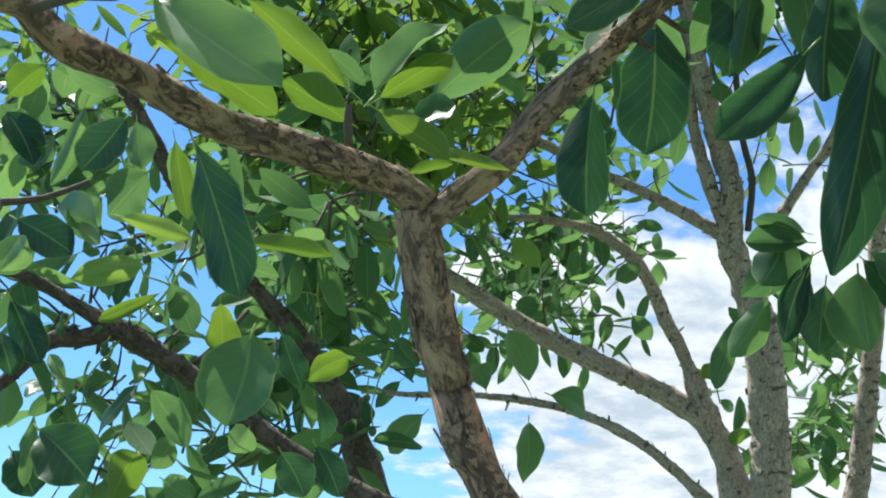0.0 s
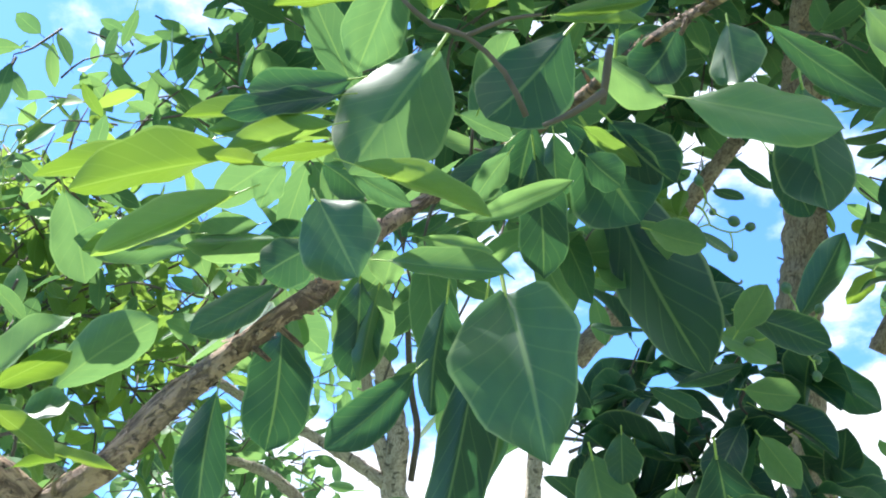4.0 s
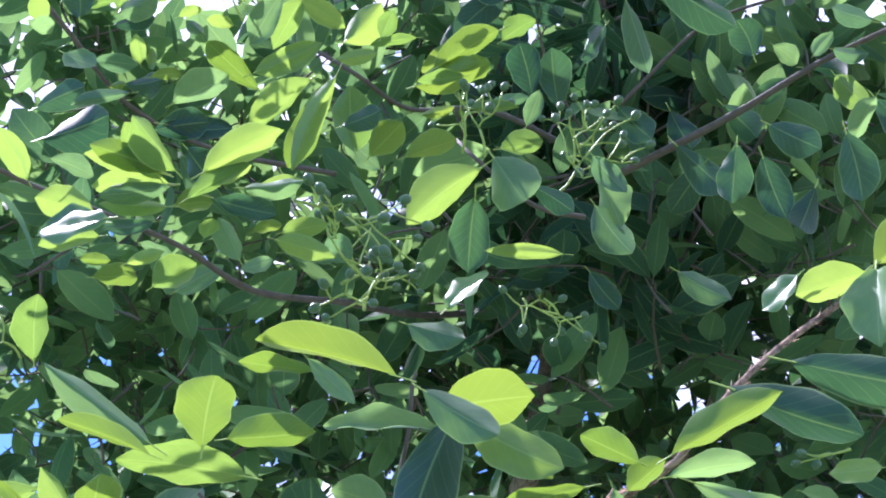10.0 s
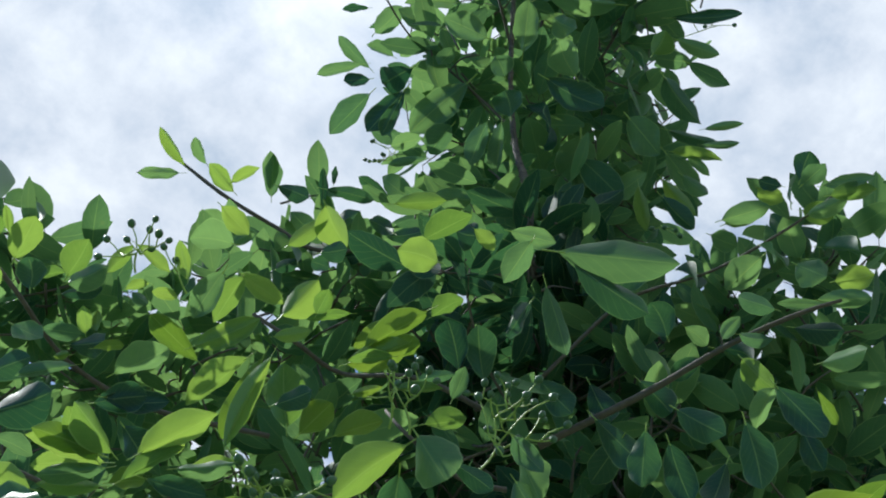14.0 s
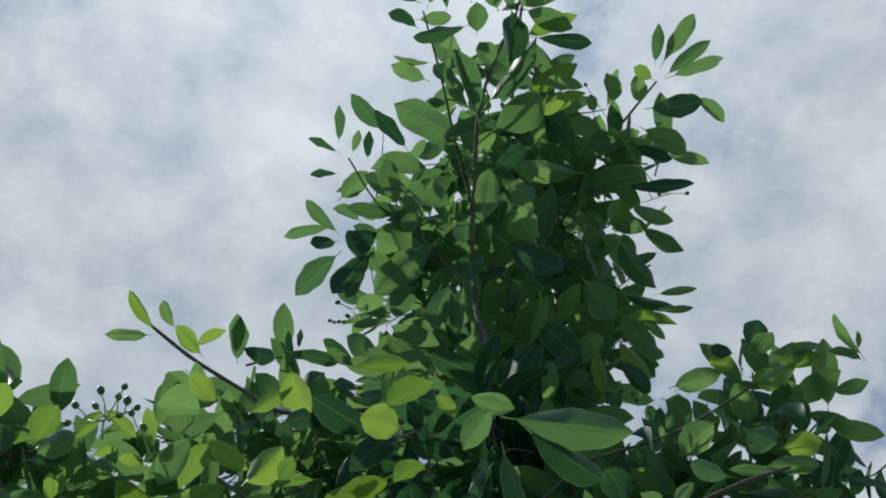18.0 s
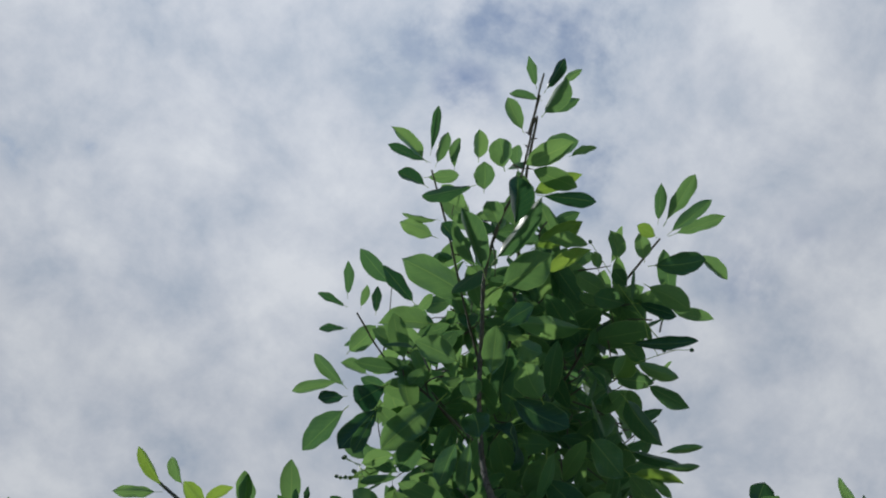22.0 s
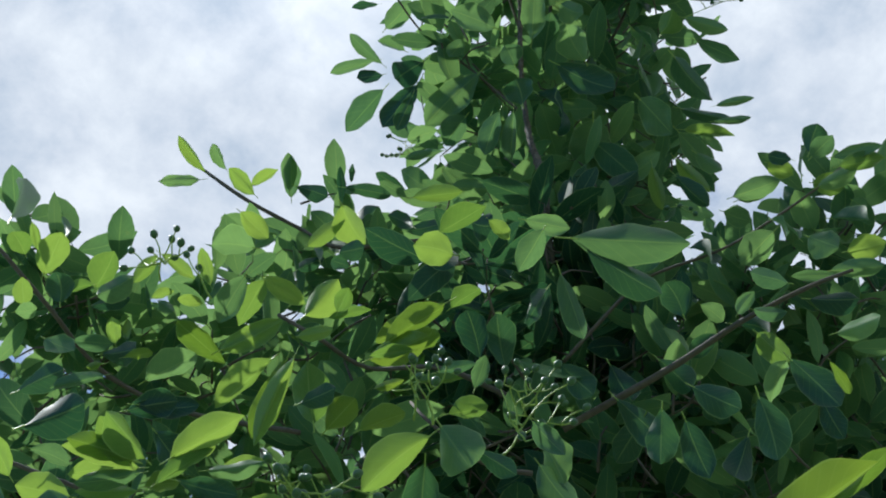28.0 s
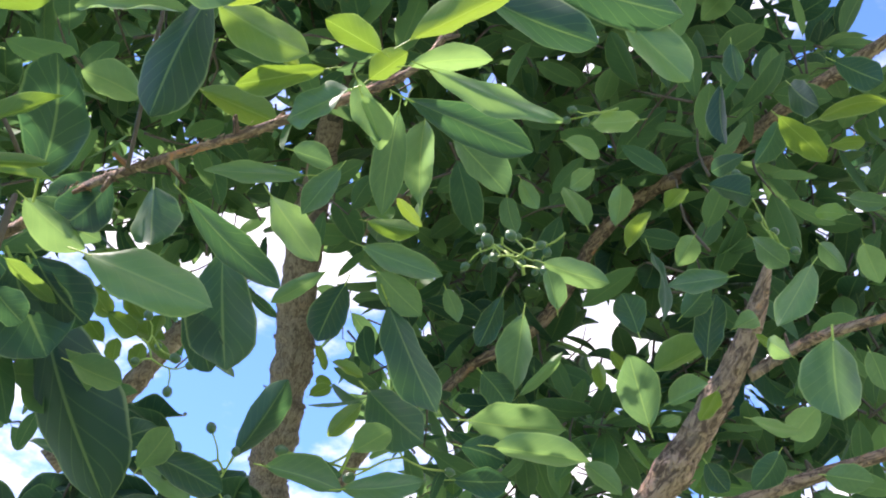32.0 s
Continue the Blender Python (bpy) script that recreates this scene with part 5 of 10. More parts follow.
clump(tree_far, (0.078, 2.118, 2.672), 0.100, 11, 0.058, 3099, "fresh")
clump(tree_far, (-0.121, 1.945, 2.609), 0.100, 11, 0.058, 3100, "fresh")
clump(tree_far, (-0.079, 2.052, 2.640), 0.100, 11, 0.058, 3101, "fresh")
clump(tree_far, (-0.135, 2.077, 2.612), 0.100, 11, 0.058, 3102, "fresh")
clump(tree_far, (0.188, 1.811, 2.392), 0.100, 11, 0.058, 3103, "fresh")
clump(tree_far, (-0.100, 1.871, 2.294), 0.100, 11, 0.058, 3104, "fresh")
clump(tree_far, (0.122, 1.810, 2.377), 0.100, 11, 0.058, 3105, "fresh")
clump(tree_far, (0.023, 1.992, 2.536), 0.100, 11, 0.058, 3106, "fresh")
clump(tree_far, (0.073, 1.812, 2.548), 0.100, 11, 0.058, 3107, "fresh")
clump(tree_far, (-0.064, 1.941, 2.510), 0.100, 11, 0.058, 3108, "fresh")
clump(tree_far, (-0.120, 2.324, 2.480), 0.084, 12, 0.078, 65)
clump(tree_far, (-0.039, 2.902, 2.585), 0.140, 20, 0.078, 66)
clump(tree_far, (0.083, 2.467, 2.433), 0.089, 15, 0.078, 67)
clump(tree_far, (-0.107, 2.325, 2.314), 0.082, 12, 0.078, 68)
clump(tree_far, (0.022, 2.838, 2.442), 0.101, 16, 0.078, 69)
clump(tree_far, (-0.133, 2.990, 2.396), 0.089, 8, 0.078, 70)
clump(tree_far, (-0.020, 2.639, 2.276), 0.093, 13, 0.078, 71)
clump(tree_far, (0.085, 3.047, 2.397), 0.108, 13, 0.078, 72)
clump(tree_far, (0.031, 2.450, 2.137), 0.071, 9, 0.078, 73)
clump(tree_far, (0.167, 2.982, 2.314), 0.088, 9, 0.078, 74)
clump(tree_far, (0.294, 2.459, 2.132), 0.058, 5, 0.078, 75)
clump(tree_far, (0.107, 2.694, 2.151), 0.078, 8, 0.078, 76)
clump(tree_far, (0.037, 2.834, 2.645), 0.104, 12, 0.078, 77)
clump(tree_far, (0.145, 2.747, 2.448), 0.098, 10, 0.078, 78)
clump(tree_far, (-0.054, 2.817, 2.418), 0.100, 12, 0.078, 79)
clump(tree_far, (-0.116, 2.855, 2.577), 0.104, 12, 0.078, 80)
clump(tree_far, (0.024, 2.423, 2.242), 0.071, 9, 0.078, 81)
clump(tree_far, (0.348, 3.198, 2.579), 0.115, 7, 0.078, 82)
clump(tree_far, (0.478, 3.258, 2.527), 0.137, 9, 0.078, 83)
clump(tree_far, (0.580, 3.149, 2.457), 0.133, 9, 0.078, 84)
clump(tree_far, (0.391, 3.156, 2.417), 0.094, 6, 0.078, 85)
clump(tree_far, (0.590, 3.046, 2.544), 0.112, 8, 0.078, 86)
clump(tree_far, (0.508, 3.068, 2.590), 0.112, 8, 0.078, 87)
clump(tree_far, (0.720, 3.385, 2.482), 0.103, 6, 0.078, 88)
clump(tree_far, (0.036, 2.979, 2.747), 0.128, 9, 0.078, 89)
clump(tree_far, (0.158, 3.231, 2.927), 0.141, 9, 0.078, 90)
clump(tree_far, (-0.095, 3.265, 2.571), 0.117, 7, 0.078, 91)
clump(tree_far, (0.074, 2.821, 2.413), 0.100, 7, 0.078, 92)
clump(tree_far, (-0.017, 2.823, 2.250), 0.082, 5, 0.078, 93)
clump(tree_far, (0.202, 2.671, 2.787), 0.100, 7, 0.078, 94)
clump(tree_far, (0.053, 3.076, 3.029), 0.156, 10, 0.078, 95)
clump(tree_far, (0.299, 2.891, 2.909), 0.128, 8, 0.078, 96)
clump(tree_far, (0.530, 3.263, 3.033), 0.124, 8, 0.078, 97)
clump(tree_far, (0.656, 2.568, 2.777), 0.100, 7, 0.078, 98)
clump(tree_far, (0.388, 2.831, 2.462), 0.119, 12, 0.078, 99)
clump(tree_far, (0.523, 3.064, 2.486), 0.148, 14, 0.078, 100)
clump(tree_far, (0.713, 3.336, 2.562), 0.143, 10, 0.078, 101)
clump(tree_far, (0.430, 2.757, 2.312), 0.114, 10, 0.078, 102)
clump(tree_far, (0.515, 2.612, 2.253), 0.093, 8, 0.078, 103)
clump(tree_far, (0.419, 3.286, 2.705), 0.140, 11, 0.078, 104)
clump(tree_far, (0.605, 2.736, 2.504), 0.101, 9, 0.078, 105)
clump(tree_far, (0.587, 3.181, 2.713), 0.118, 9, 0.078, 106)
clump(tree_far, (0.754, 3.193, 2.604), 0.098, 6, 0.078, 107)
clump(tree_far, (0.436, 3.145, 2.284), 0.074, 4, 0.078, 108)
clump(tree_far, (0.613, 2.781, 2.237), 0.066, 5, 0.078, 109)
clump(tree_far, (-0.055, 2.604, 2.829), 0.148, 16, 0.078, 110)
clump(tree_far, (0.087, 2.470, 2.799), 0.141, 14, 0.078, 111)
clump(tree_far, (0.256, 2.763, 2.943), 0.142, 12, 0.078, 112)
clump(tree_far, (0.382, 2.690, 2.915), 0.121, 10, 0.078, 113)
clump(tree_far, (0.471, 2.596, 2.805), 0.100, 8, 0.078, 114)
clump(tree_far, (0.145, 2.553, 2.727), 0.112, 10, 0.078, 115)
clump(tree_far, (0.281, 2.275, 2.574), 0.084, 8, 0.078, 116)
clump(tree_far, (-0.039, 2.222, 2.533), 0.082, 8, 0.078, 117)
clump(tree_far, (-0.154, 2.598, 2.505), 0.078, 6, 0.078, 118)
clump(tree_far, (0.426, 2.251, 2.722), 0.088, 8, 0.078, 119)
clump(tree_far, (0.823, 3.056, 2.866), 0.098, 7, 0.078, 120)
clump(tree_far, (0.748, 2.740, 2.622), 0.069, 4, 0.078, 121)
clump(tree_far, (0.985, 2.603, 2.748), 0.104, 8, 0.078, 122)
clump(tree_far, (1.104, 2.950, 3.093), 0.141, 10, 0.078, 123)
clump(tree_far, (1.084, 2.731, 2.711), 0.090, 5, 0.078, 124)
clump(tree_far, (0.652, 2.722, 2.771), 0.104, 8, 0.078, 125)
clump(tree_far, (1.329, 3.332, 2.230), 0.115, 20, 0.078, 126)
clump(tree_far, (1.310, 3.124, 2.308), 0.099, 16, 0.078, 127)
clump(tree_far, (1.126, 2.914, 2.042), 0.082, 14, 0.078, 128)
clump(tree_far, (1.126, 3.421, 2.257), 0.084, 4, 0.078, 129)
clump(tree_far, (1.094, 2.714, 1.987), 0.067, 12, 0.078, 130)
clump(tree_far, (1.040, 2.641, 2.214), 0.082, 12, 0.078, 131)
clump(tree_far, (1.430, 3.280, 2.224), 0.105, 12, 0.078, 132)
clump(tree_far, (1.360, 3.240, 2.125), 0.102, 10, 0.078, 133)
clump(tree_far, (0.905, 2.710, 1.990), 0.049, 3, 0.078, 134)
clump(tree_far, (-0.098, 2.015, 2.535), 0.088, 12, 0.064, 135)
clump(tree_far, (-0.023, 2.137, 2.602), 0.080, 10, 0.064, 136)
clump(tree_far, (-0.069, 2.171, 2.498), 0.106, 14, 0.064, 137)
clump(tree_far, (0.040, 2.505, 2.696), 0.109, 11, 0.064, 138)
clump(tree_far, (0.179, 2.098, 2.496), 0.077, 8, 0.064, 139)
clump(tree_far, (0.103, 2.353, 2.764), 0.074, 6, 0.064, 140)
clump(tree_far, (-0.081, 2.144, 2.411), 0.077, 8, 0.064, 141)
clump(tree_far, (0.055, 1.923, 2.854), 0.079, 8, 0.064, 142)
clump(tree_far, (0.223, 1.978, 2.943), 0.082, 8, 0.064, 143)
clump(tree_far, (0.137, 2.127, 3.058), 0.074, 6, 0.064, 144)
clump(tree_far, (0.386, 2.005, 2.524), 0.076, 8, 0.064, 145)
clump(tree_far, (0.308, 2.020, 2.537), 0.076, 8, 0.064, 146)
fruits(tree_far, (-0.007, 1.271, 2.240), [(-0.055, 1.262, 2.256), (-0.057, 1.268, 2.237), (-0.036, 1.234, 2.280), (-0.002, 1.262, 2.277), (0.008, 1.255, 2.257), (-0.034, 1.298, 2.223), (-0.052, 1.243, 2.268), (-0.018, 1.253, 2.283), (-0.002, 1.252, 2.304), (0.024, 1.271, 2.261)])
clump(tree_far, (0.443, 3.113, 2.548), 0.113, 8, 0.053, 147)
clump(tree_far, (0.617, 3.127, 2.578), 0.114, 8, 0.053, 148)
clump(tree_far, (0.669, 2.654, 2.501), 0.066, 5, 0.053, 149)
clump(tree_far, (0.380, 2.785, 2.342), 0.099, 7, 0.053, 150)
clump(tree_far, (0.756, 3.309, 2.555), 0.101, 6, 0.053, 151)
clump(tree_far, (0.554, 2.636, 2.276), 0.079, 6, 0.053, 152)
clump(tree_far, (0.662, 2.660, 2.234), 0.048, 3, 0.053, 153)
clump(tree_far, (0.313, 3.157, 2.290), 0.112, 7, 0.053, 154)
clump(tree_far, (0.073, 3.385, 2.400), 0.140, 8, 0.053, 155)
clump(tree_far, (-0.024, 3.115, 2.431), 0.111, 7, 0.053, 156)
clump(tree_far, (0.030, 2.865, 2.197), 0.100, 7, 0.053, 157)

# pale trunk with a slender dark stem and the leafy top that stands above the rest
pale_trunk = branch(tree_main, [(1.316, 1.884, 0.000, 0.0497), (1.296, 1.839, 1.322, 0.0398), (1.287, 1.743, 2.116, 0.0373), (1.234, 1.658, 2.317, 0.0356), (1.216, 1.634, 2.402, 0.0356), (1.205, 1.560, 2.580, 0.0336), (1.179, 1.516, 2.674, 0.0326), (1.150, 1.450, 2.792, 0.0306), (1.128, 1.385, 2.872, 0.0245), (1.085, 1.285, 2.950, 0.0170)], BARK_PALE)
# same tree as the pale trunk: the dark bark up here stands for shade
trunk_main = branch(tree_main, [(1.110, 1.345, 2.905, 0.0190), (1.060, 1.225, 2.985, 0.0140), (1.003, 1.115, 3.040, 0.0112), (0.939, 1.018, 3.085, 0.0099), (0.861, 0.786, 3.210, 0.0090), (0.799, 0.703, 3.296, 0.0081), (0.769, 0.659, 3.400, 0.0074), (0.764, 0.666, 3.548, 0.0052), (0.737, 0.626, 3.723, 0.0044), (0.707, 0.561, 3.888, 0.0044), (0.670, 0.492, 4.006, 0.0038), (0.644, 0.402, 4.078, 0.0034), (0.626, 0.294, 4.125, 0.0024), (0.555, 0.145, 4.164, 0.0019), (0.537, 0.102, 4.173, 0.0017)])
limb_m2 = branch(tree_main, [(0.903, 0.729, 4.032, 0.0044), (0.867, 0.619, 4.212, 0.0039), (0.765, 0.446, 4.299, 0.0034), (0.689, 0.320, 4.343, 0.0034), (0.633, 0.209, 4.369, 0.0028), (0.639, 0.251, 4.350, 0.0028), (0.606, 0.166, 4.368, 0.0023)])
limb_m3 = branch(tree_main, [(0.880, 0.767, 4.007, 0.0037), (0.932, 0.701, 4.022, 0.0032), (0.990, 0.605, 4.071, 0.0032), (1.001, 0.447, 4.196, 0.0034), (1.007, 0.323, 4.231, 0.0028), (1.009, 0.244, 4.242, 0.0023)])
limb_m4 = branch(tree_main, [(0.822, 0.693, 4.098, 0.0032), (0.724, 0.619, 4.172, 0.0028), (0.607, 0.522, 4.246, 0.0028), (0.499, 0.440, 4.286, 0.0022)])
limb_m5 = branch(tree_main, [(0.803, 0.714, 3.740, 0.0029), (0.715, 0.750, 3.903, 0.0026), (0.614, 0.764, 3.981, 0.0021), (0.513, 0.732, 4.027, 0.0021)])
limb_m6 = branch(tree_main, [(0.753, 0.684, 3.153, 0.0042), (0.696, 0.732, 3.199, 0.0037), (0.643, 0.789, 3.270, 0.0038), (0.513, 0.872, 3.251, 0.0038), (0.451, 0.912, 3.312, 0.0032), (0.367, 0.941, 3.365, 0.0033), (0.291, 0.976, 3.448, 0.0028)])
limb_m7 = branch(tree_main, [(0.751, 0.667, 2.907, 0.0029), (0.806, 0.566, 2.994, 0.0026), (0.823, 0.516, 2.991, 0.0023), (0.874, 0.440, 2.994, 0.0020), (0.921, 0.336, 3.013, 0.0020), (0.963, 0.254, 3.054, 0.0017)])
limb_m8 = branch(tree_main, [(0.712, 0.648, 2.735, 0.0048), (0.783, 0.524, 2.765, 0.0043), (0.819, 0.423, 2.775, 0.0034), (0.849, 0.342, 2.770, 0.0028), (0.873, 0.298, 2.767, 0.0020)])
limb_m9 = branch(tree_main, [(0.788, 0.999, 2.834, 0.0052), (0.648, 0.967, 2.732, 0.0043), (0.502, 0.881, 2.611, 0.0037), (0.361, 0.799, 2.489, 0.0033), (0.279, 0.785, 2.490, 0.0027), (0.202, 0.794, 2.500, 0.0024), (0.142, 0.830, 2.533, 0.0024), (0.078, 0.829, 2.536, 0.0024)])
limb_m10 = branch(tree_main, [(0.686, 0.683, 2.799, 0.0040), (0.587, 0.718, 2.842, 0.0035), (0.526, 0.802, 2.892, 0.0030), (0.450, 0.794, 2.893, 0.0030), (0.396, 0.816, 2.934, 0.0026)])
limb_m11 = branch(tree_main, [(0.475, 0.883, 2.813, 0.0035), (0.342, 0.963, 2.853, 0.0035), (0.229, 0.969, 2.869, 0.0031), (0.127, 0.914, 2.879, 0.0031), (0.046, 0.893, 2.916, 0.0026)])
limb_m13 = branch(tree_main, [(0.634, 0.624, 2.598, 0.0030), (0.589, 0.646, 2.607, 0.0026), (0.521, 0.649, 2.636, 0.0021), (0.510, 0.674, 2.690, 0.0018)])
leaves(tree_main, trunk_main, "d", [
    (0.827, 0.687, 3.805, 0.835, 0.635, 3.603, 0.072, -24),
])
leaves(tree_main, limb_m5, "m", [
    (0.664, 0.775, 4.041, 0.707, 0.752, 3.948, 0.056, -19),
])
leaves(tree_main, limb_m5, "d", [
    (0.632, 0.792, 3.917, 0.574, 0.807, 3.798, 0.060, 68),
])
leaves(tree_main, limb_m3, "m", [
    (0.940, 0.392, 4.104, 0.883, 0.409, 4.156, 0.045, 19),
    (1.006, 0.569, 3.927, 1.003, 0.554, 3.754, 0.054, -8),
])
leaves(tree_main, limb_m3, "d", [
    (1.018, 0.447, 4.166, 0.979, 0.491, 4.040, 0.060, 51),
    (0.976, 0.524, 3.979, 0.985, 0.504, 3.803, 0.058, 12),
])
blades(tree_main, limb_m9, "g", [
    (0.198, 0.576, 2.345, 0.152, 0.550, 2.349, 0.027, 67),
    (0.219, 0.582, 2.362, 0.262, 0.543, 2.401, 0.027, -9),
    (0.213, 0.585, 2.333, 0.245, 0.557, 2.365, 0.016, -17),
    (0.106, 0.584, 2.285, 0.074, 0.558, 2.292, 0.017, 39),
    (0.464, 0.569, 2.513, 0.422, 0.626, 2.465, 0.040, 22),
    (0.177, 0.768, 2.294, 0.158, 0.730, 2.325, 0.031, 37),
    (0.098, 0.805, 2.794, 0.094, 0.756, 2.815, 0.036, 18),
    (0.082, 0.811, 2.838, 0.062, 0.785, 2.849, 0.012, 6),
    (0.072, 0.819, 2.831, 0.047, 0.798, 2.834, 0.028, 10),
    (0.157, 0.799, 2.801, 0.157, 0.757, 2.826, 0.037, 17),
    (0.190, 0.763, 2.794, 0.202, 0.736, 2.827, 0.018, -12),
])
blades(tree_main, limb_m9, "g", [
    (0.206, 0.739, 2.836, 0.253, 0.742, 2.823, 0.017, -15),
    (0.255, 0.683, 2.743, 0.229, 0.663, 2.771, 0.019, 53),
    (0.148, 0.764, 2.761, 0.126, 0.774, 2.745, 0.015, 7),
    (0.093, 0.824, 2.753, 0.077, 0.803, 2.771, 0.022, 29),
    (0.203, 0.714, 2.717, 0.221, 0.698, 2.725, 0.013, -7),
    (0.259, 0.708, 2.740, 0.232, 0.720, 2.744, 0.015, 15),
    (0.298, 0.635, 2.727, 0.295, 0.684, 2.698, 0.029, -10),
    (0.278, 0.679, 2.639, 0.327, 0.637, 2.678, 0.027, -49),
    (0.260, 0.645, 2.847, 0.301, 0.649, 2.829, 0.027, -10),
    (0.359, 0.665, 2.877, 0.380, 0.616, 2.894, 0.022, -43),
    (0.296, 0.637, 2.733, 0.352, 0.641, 2.729, 0.025, -9),
])
blades(tree_main, limb_m9, "g", [
    (0.364, 0.665, 2.742, 0.380, 0.619, 2.770, 0.037, -41),
    (0.379, 0.614, 2.701, 0.380, 0.594, 2.724, 0.022, 5),
    (0.335, 0.616, 2.632, 0.365, 0.595, 2.642, 0.016, -52),
    (0.427, 0.623, 2.749, 0.384, 0.647, 2.732, 0.013, 16),
    (0.301, 0.594, 2.552, 0.273, 0.649, 2.518, 0.032, -7),
    (0.308, 0.559, 2.522, 0.309, 0.629, 2.467, 0.020, 9),
    (0.188, 0.753, 2.670, 0.171, 0.735, 2.687, 0.018, 50),
    (0.233, 0.622, 2.398, 0.248, 0.599, 2.419, 0.018, -5),
    (0.239, 0.619, 2.395, 0.259, 0.592, 2.407, 0.017, -14),
    (0.206, 0.616, 2.374, 0.153, 0.626, 2.349, 0.022, 27),
    (0.208, 0.611, 2.345, 0.161, 0.620, 2.328, 0.014, 61),
])
blades(tree_main, limb_m9, "g", [
    (0.265, 0.600, 2.374, 0.298, 0.575, 2.397, 0.019, -11),
    (0.169, 0.666, 2.365, 0.125, 0.670, 2.359, 0.028, 35),
    (0.170, 0.628, 2.307, 0.135, 0.650, 2.297, 0.020, 11),
    (0.238, 0.607, 2.326, 0.237, 0.592, 2.333, 0.016, 24),
    (0.295, 0.600, 2.358, 0.325, 0.581, 2.369, 0.017, -30),
    (0.273, 0.557, 2.301, 0.313, 0.541, 2.292, 0.017, -40),
    (0.187, 0.603, 2.268, 0.207, 0.590, 2.280, 0.010, -35),
    (0.216, 0.633, 2.285, 0.236, 0.606, 2.298, 0.029, -7),
    (0.141, 0.695, 2.458, 0.163, 0.685, 2.454, 0.016, -23),
    (0.369, 0.601, 2.893, 0.418, 0.628, 2.881, 0.040, -41),
    (0.500, 0.585, 2.916, 0.525, 0.519, 2.913, 0.040, 4),
])
blades(tree_main, limb_m9, "g", [
    (0.476, 0.527, 2.778, 0.432, 0.543, 2.782, 0.040, 40),
    (0.522, 0.602, 2.794, 0.535, 0.558, 2.792, 0.029, 1),
    (0.432, 0.548, 2.601, 0.397, 0.573, 2.597, 0.017, 4),
    (0.368, 0.629, 2.531, 0.342, 0.600, 2.579, 0.039, -6),
    (0.504, 0.593, 2.590, 0.530, 0.558, 2.584, 0.027, -18),
    (0.541, 0.536, 2.915, 0.572, 0.538, 2.898, 0.020, -9),
    (0.537, 0.555, 2.432, 0.482, 0.593, 2.438, 0.014, 37),
    (0.192, 0.589, 2.345, 0.152, 0.568, 2.360, 0.024, 58),
    (0.192, 0.586, 2.348, 0.138, 0.601, 2.351, 0.028, 12),
    (0.217, 0.573, 2.353, 0.249, 0.518, 2.368, 0.028, -10),
])
blades(tree_main, limb_m9, "y", [
    (0.189, 0.580, 2.343, 0.137, 0.585, 2.343, 0.021, 35),
    (0.331, 0.625, 2.606, 0.341, 0.712, 2.572, 0.029, 3),
    (0.410, 0.565, 2.616, 0.445, 0.509, 2.638, 0.029, 0),
    (0.403, 0.585, 2.606, 0.443, 0.534, 2.617, 0.031, -43),
    (0.300, 0.717, 2.670, 0.233, 0.701, 2.682, 0.027, 18),
    (0.195, 0.731, 2.629, 0.218, 0.709, 2.628, 0.014, -3),
    (0.167, 0.757, 2.622, 0.178, 0.747, 2.626, 0.009, -54),
    (0.219, 0.635, 2.375, 0.243, 0.618, 2.379, 0.023, -8),
    (0.271, 0.598, 2.343, 0.288, 0.584, 2.349, 0.011, -9),
    (0.177, 0.650, 2.288, 0.204, 0.632, 2.289, 0.021, -14),
    (0.158, 0.612, 2.264, 0.177, 0.608, 2.270, 0.009, -36),
])
blades(tree_main, limb_m9, "y", [
    (0.471, 0.597, 2.674, 0.470, 0.564, 2.680, 0.034, 8),
    (0.431, 0.538, 2.542, 0.470, 0.517, 2.549, 0.012, -20),
    (0.402, 0.571, 2.547, 0.426, 0.555, 2.558, 0.010, -49),
    (0.364, 0.595, 2.488, 0.372, 0.554, 2.499, 0.028, -20),
    (0.385, 0.569, 2.476, 0.416, 0.538, 2.488, 0.026, -7),
    (0.766, 0.314, 2.552, 0.797, 0.326, 2.535, 0.013, -37),
    (0.480, 0.552, 2.719, 0.433, 0.623, 2.694, 0.028, 19),
])
blades(tree_main, limb_m9, "m", [
    (0.199, 0.584, 2.337, 0.159, 0.617, 2.333, 0.017, 46),
    (0.249, 0.575, 2.358, 0.290, 0.555, 2.373, 0.018, -77),
    (0.162, 0.581, 2.279, 0.129, 0.626, 2.285, 0.033, -84),
    (0.468, 0.557, 2.519, 0.495, 0.549, 2.468, 0.049, -39),
    (0.606, 0.579, 2.558, 0.643, 0.576, 2.509, 0.035, -49),
    (0.447, 0.602, 2.358, 0.466, 0.569, 2.384, 0.034, 82),
    (0.406, 0.594, 2.315, 0.435, 0.558, 2.287, 0.028, -89),
    (0.597, 0.559, 2.577, 0.629, 0.569, 2.534, 0.041, 18),
    (0.691, 0.567, 2.505, 0.728, 0.540, 2.465, 0.026, -63),
    (0.153, 0.760, 2.740, 0.181, 0.727, 2.760, 0.030, -56),
    (0.083, 0.786, 2.691, 0.102, 0.775, 2.698, 0.020, -10),
])
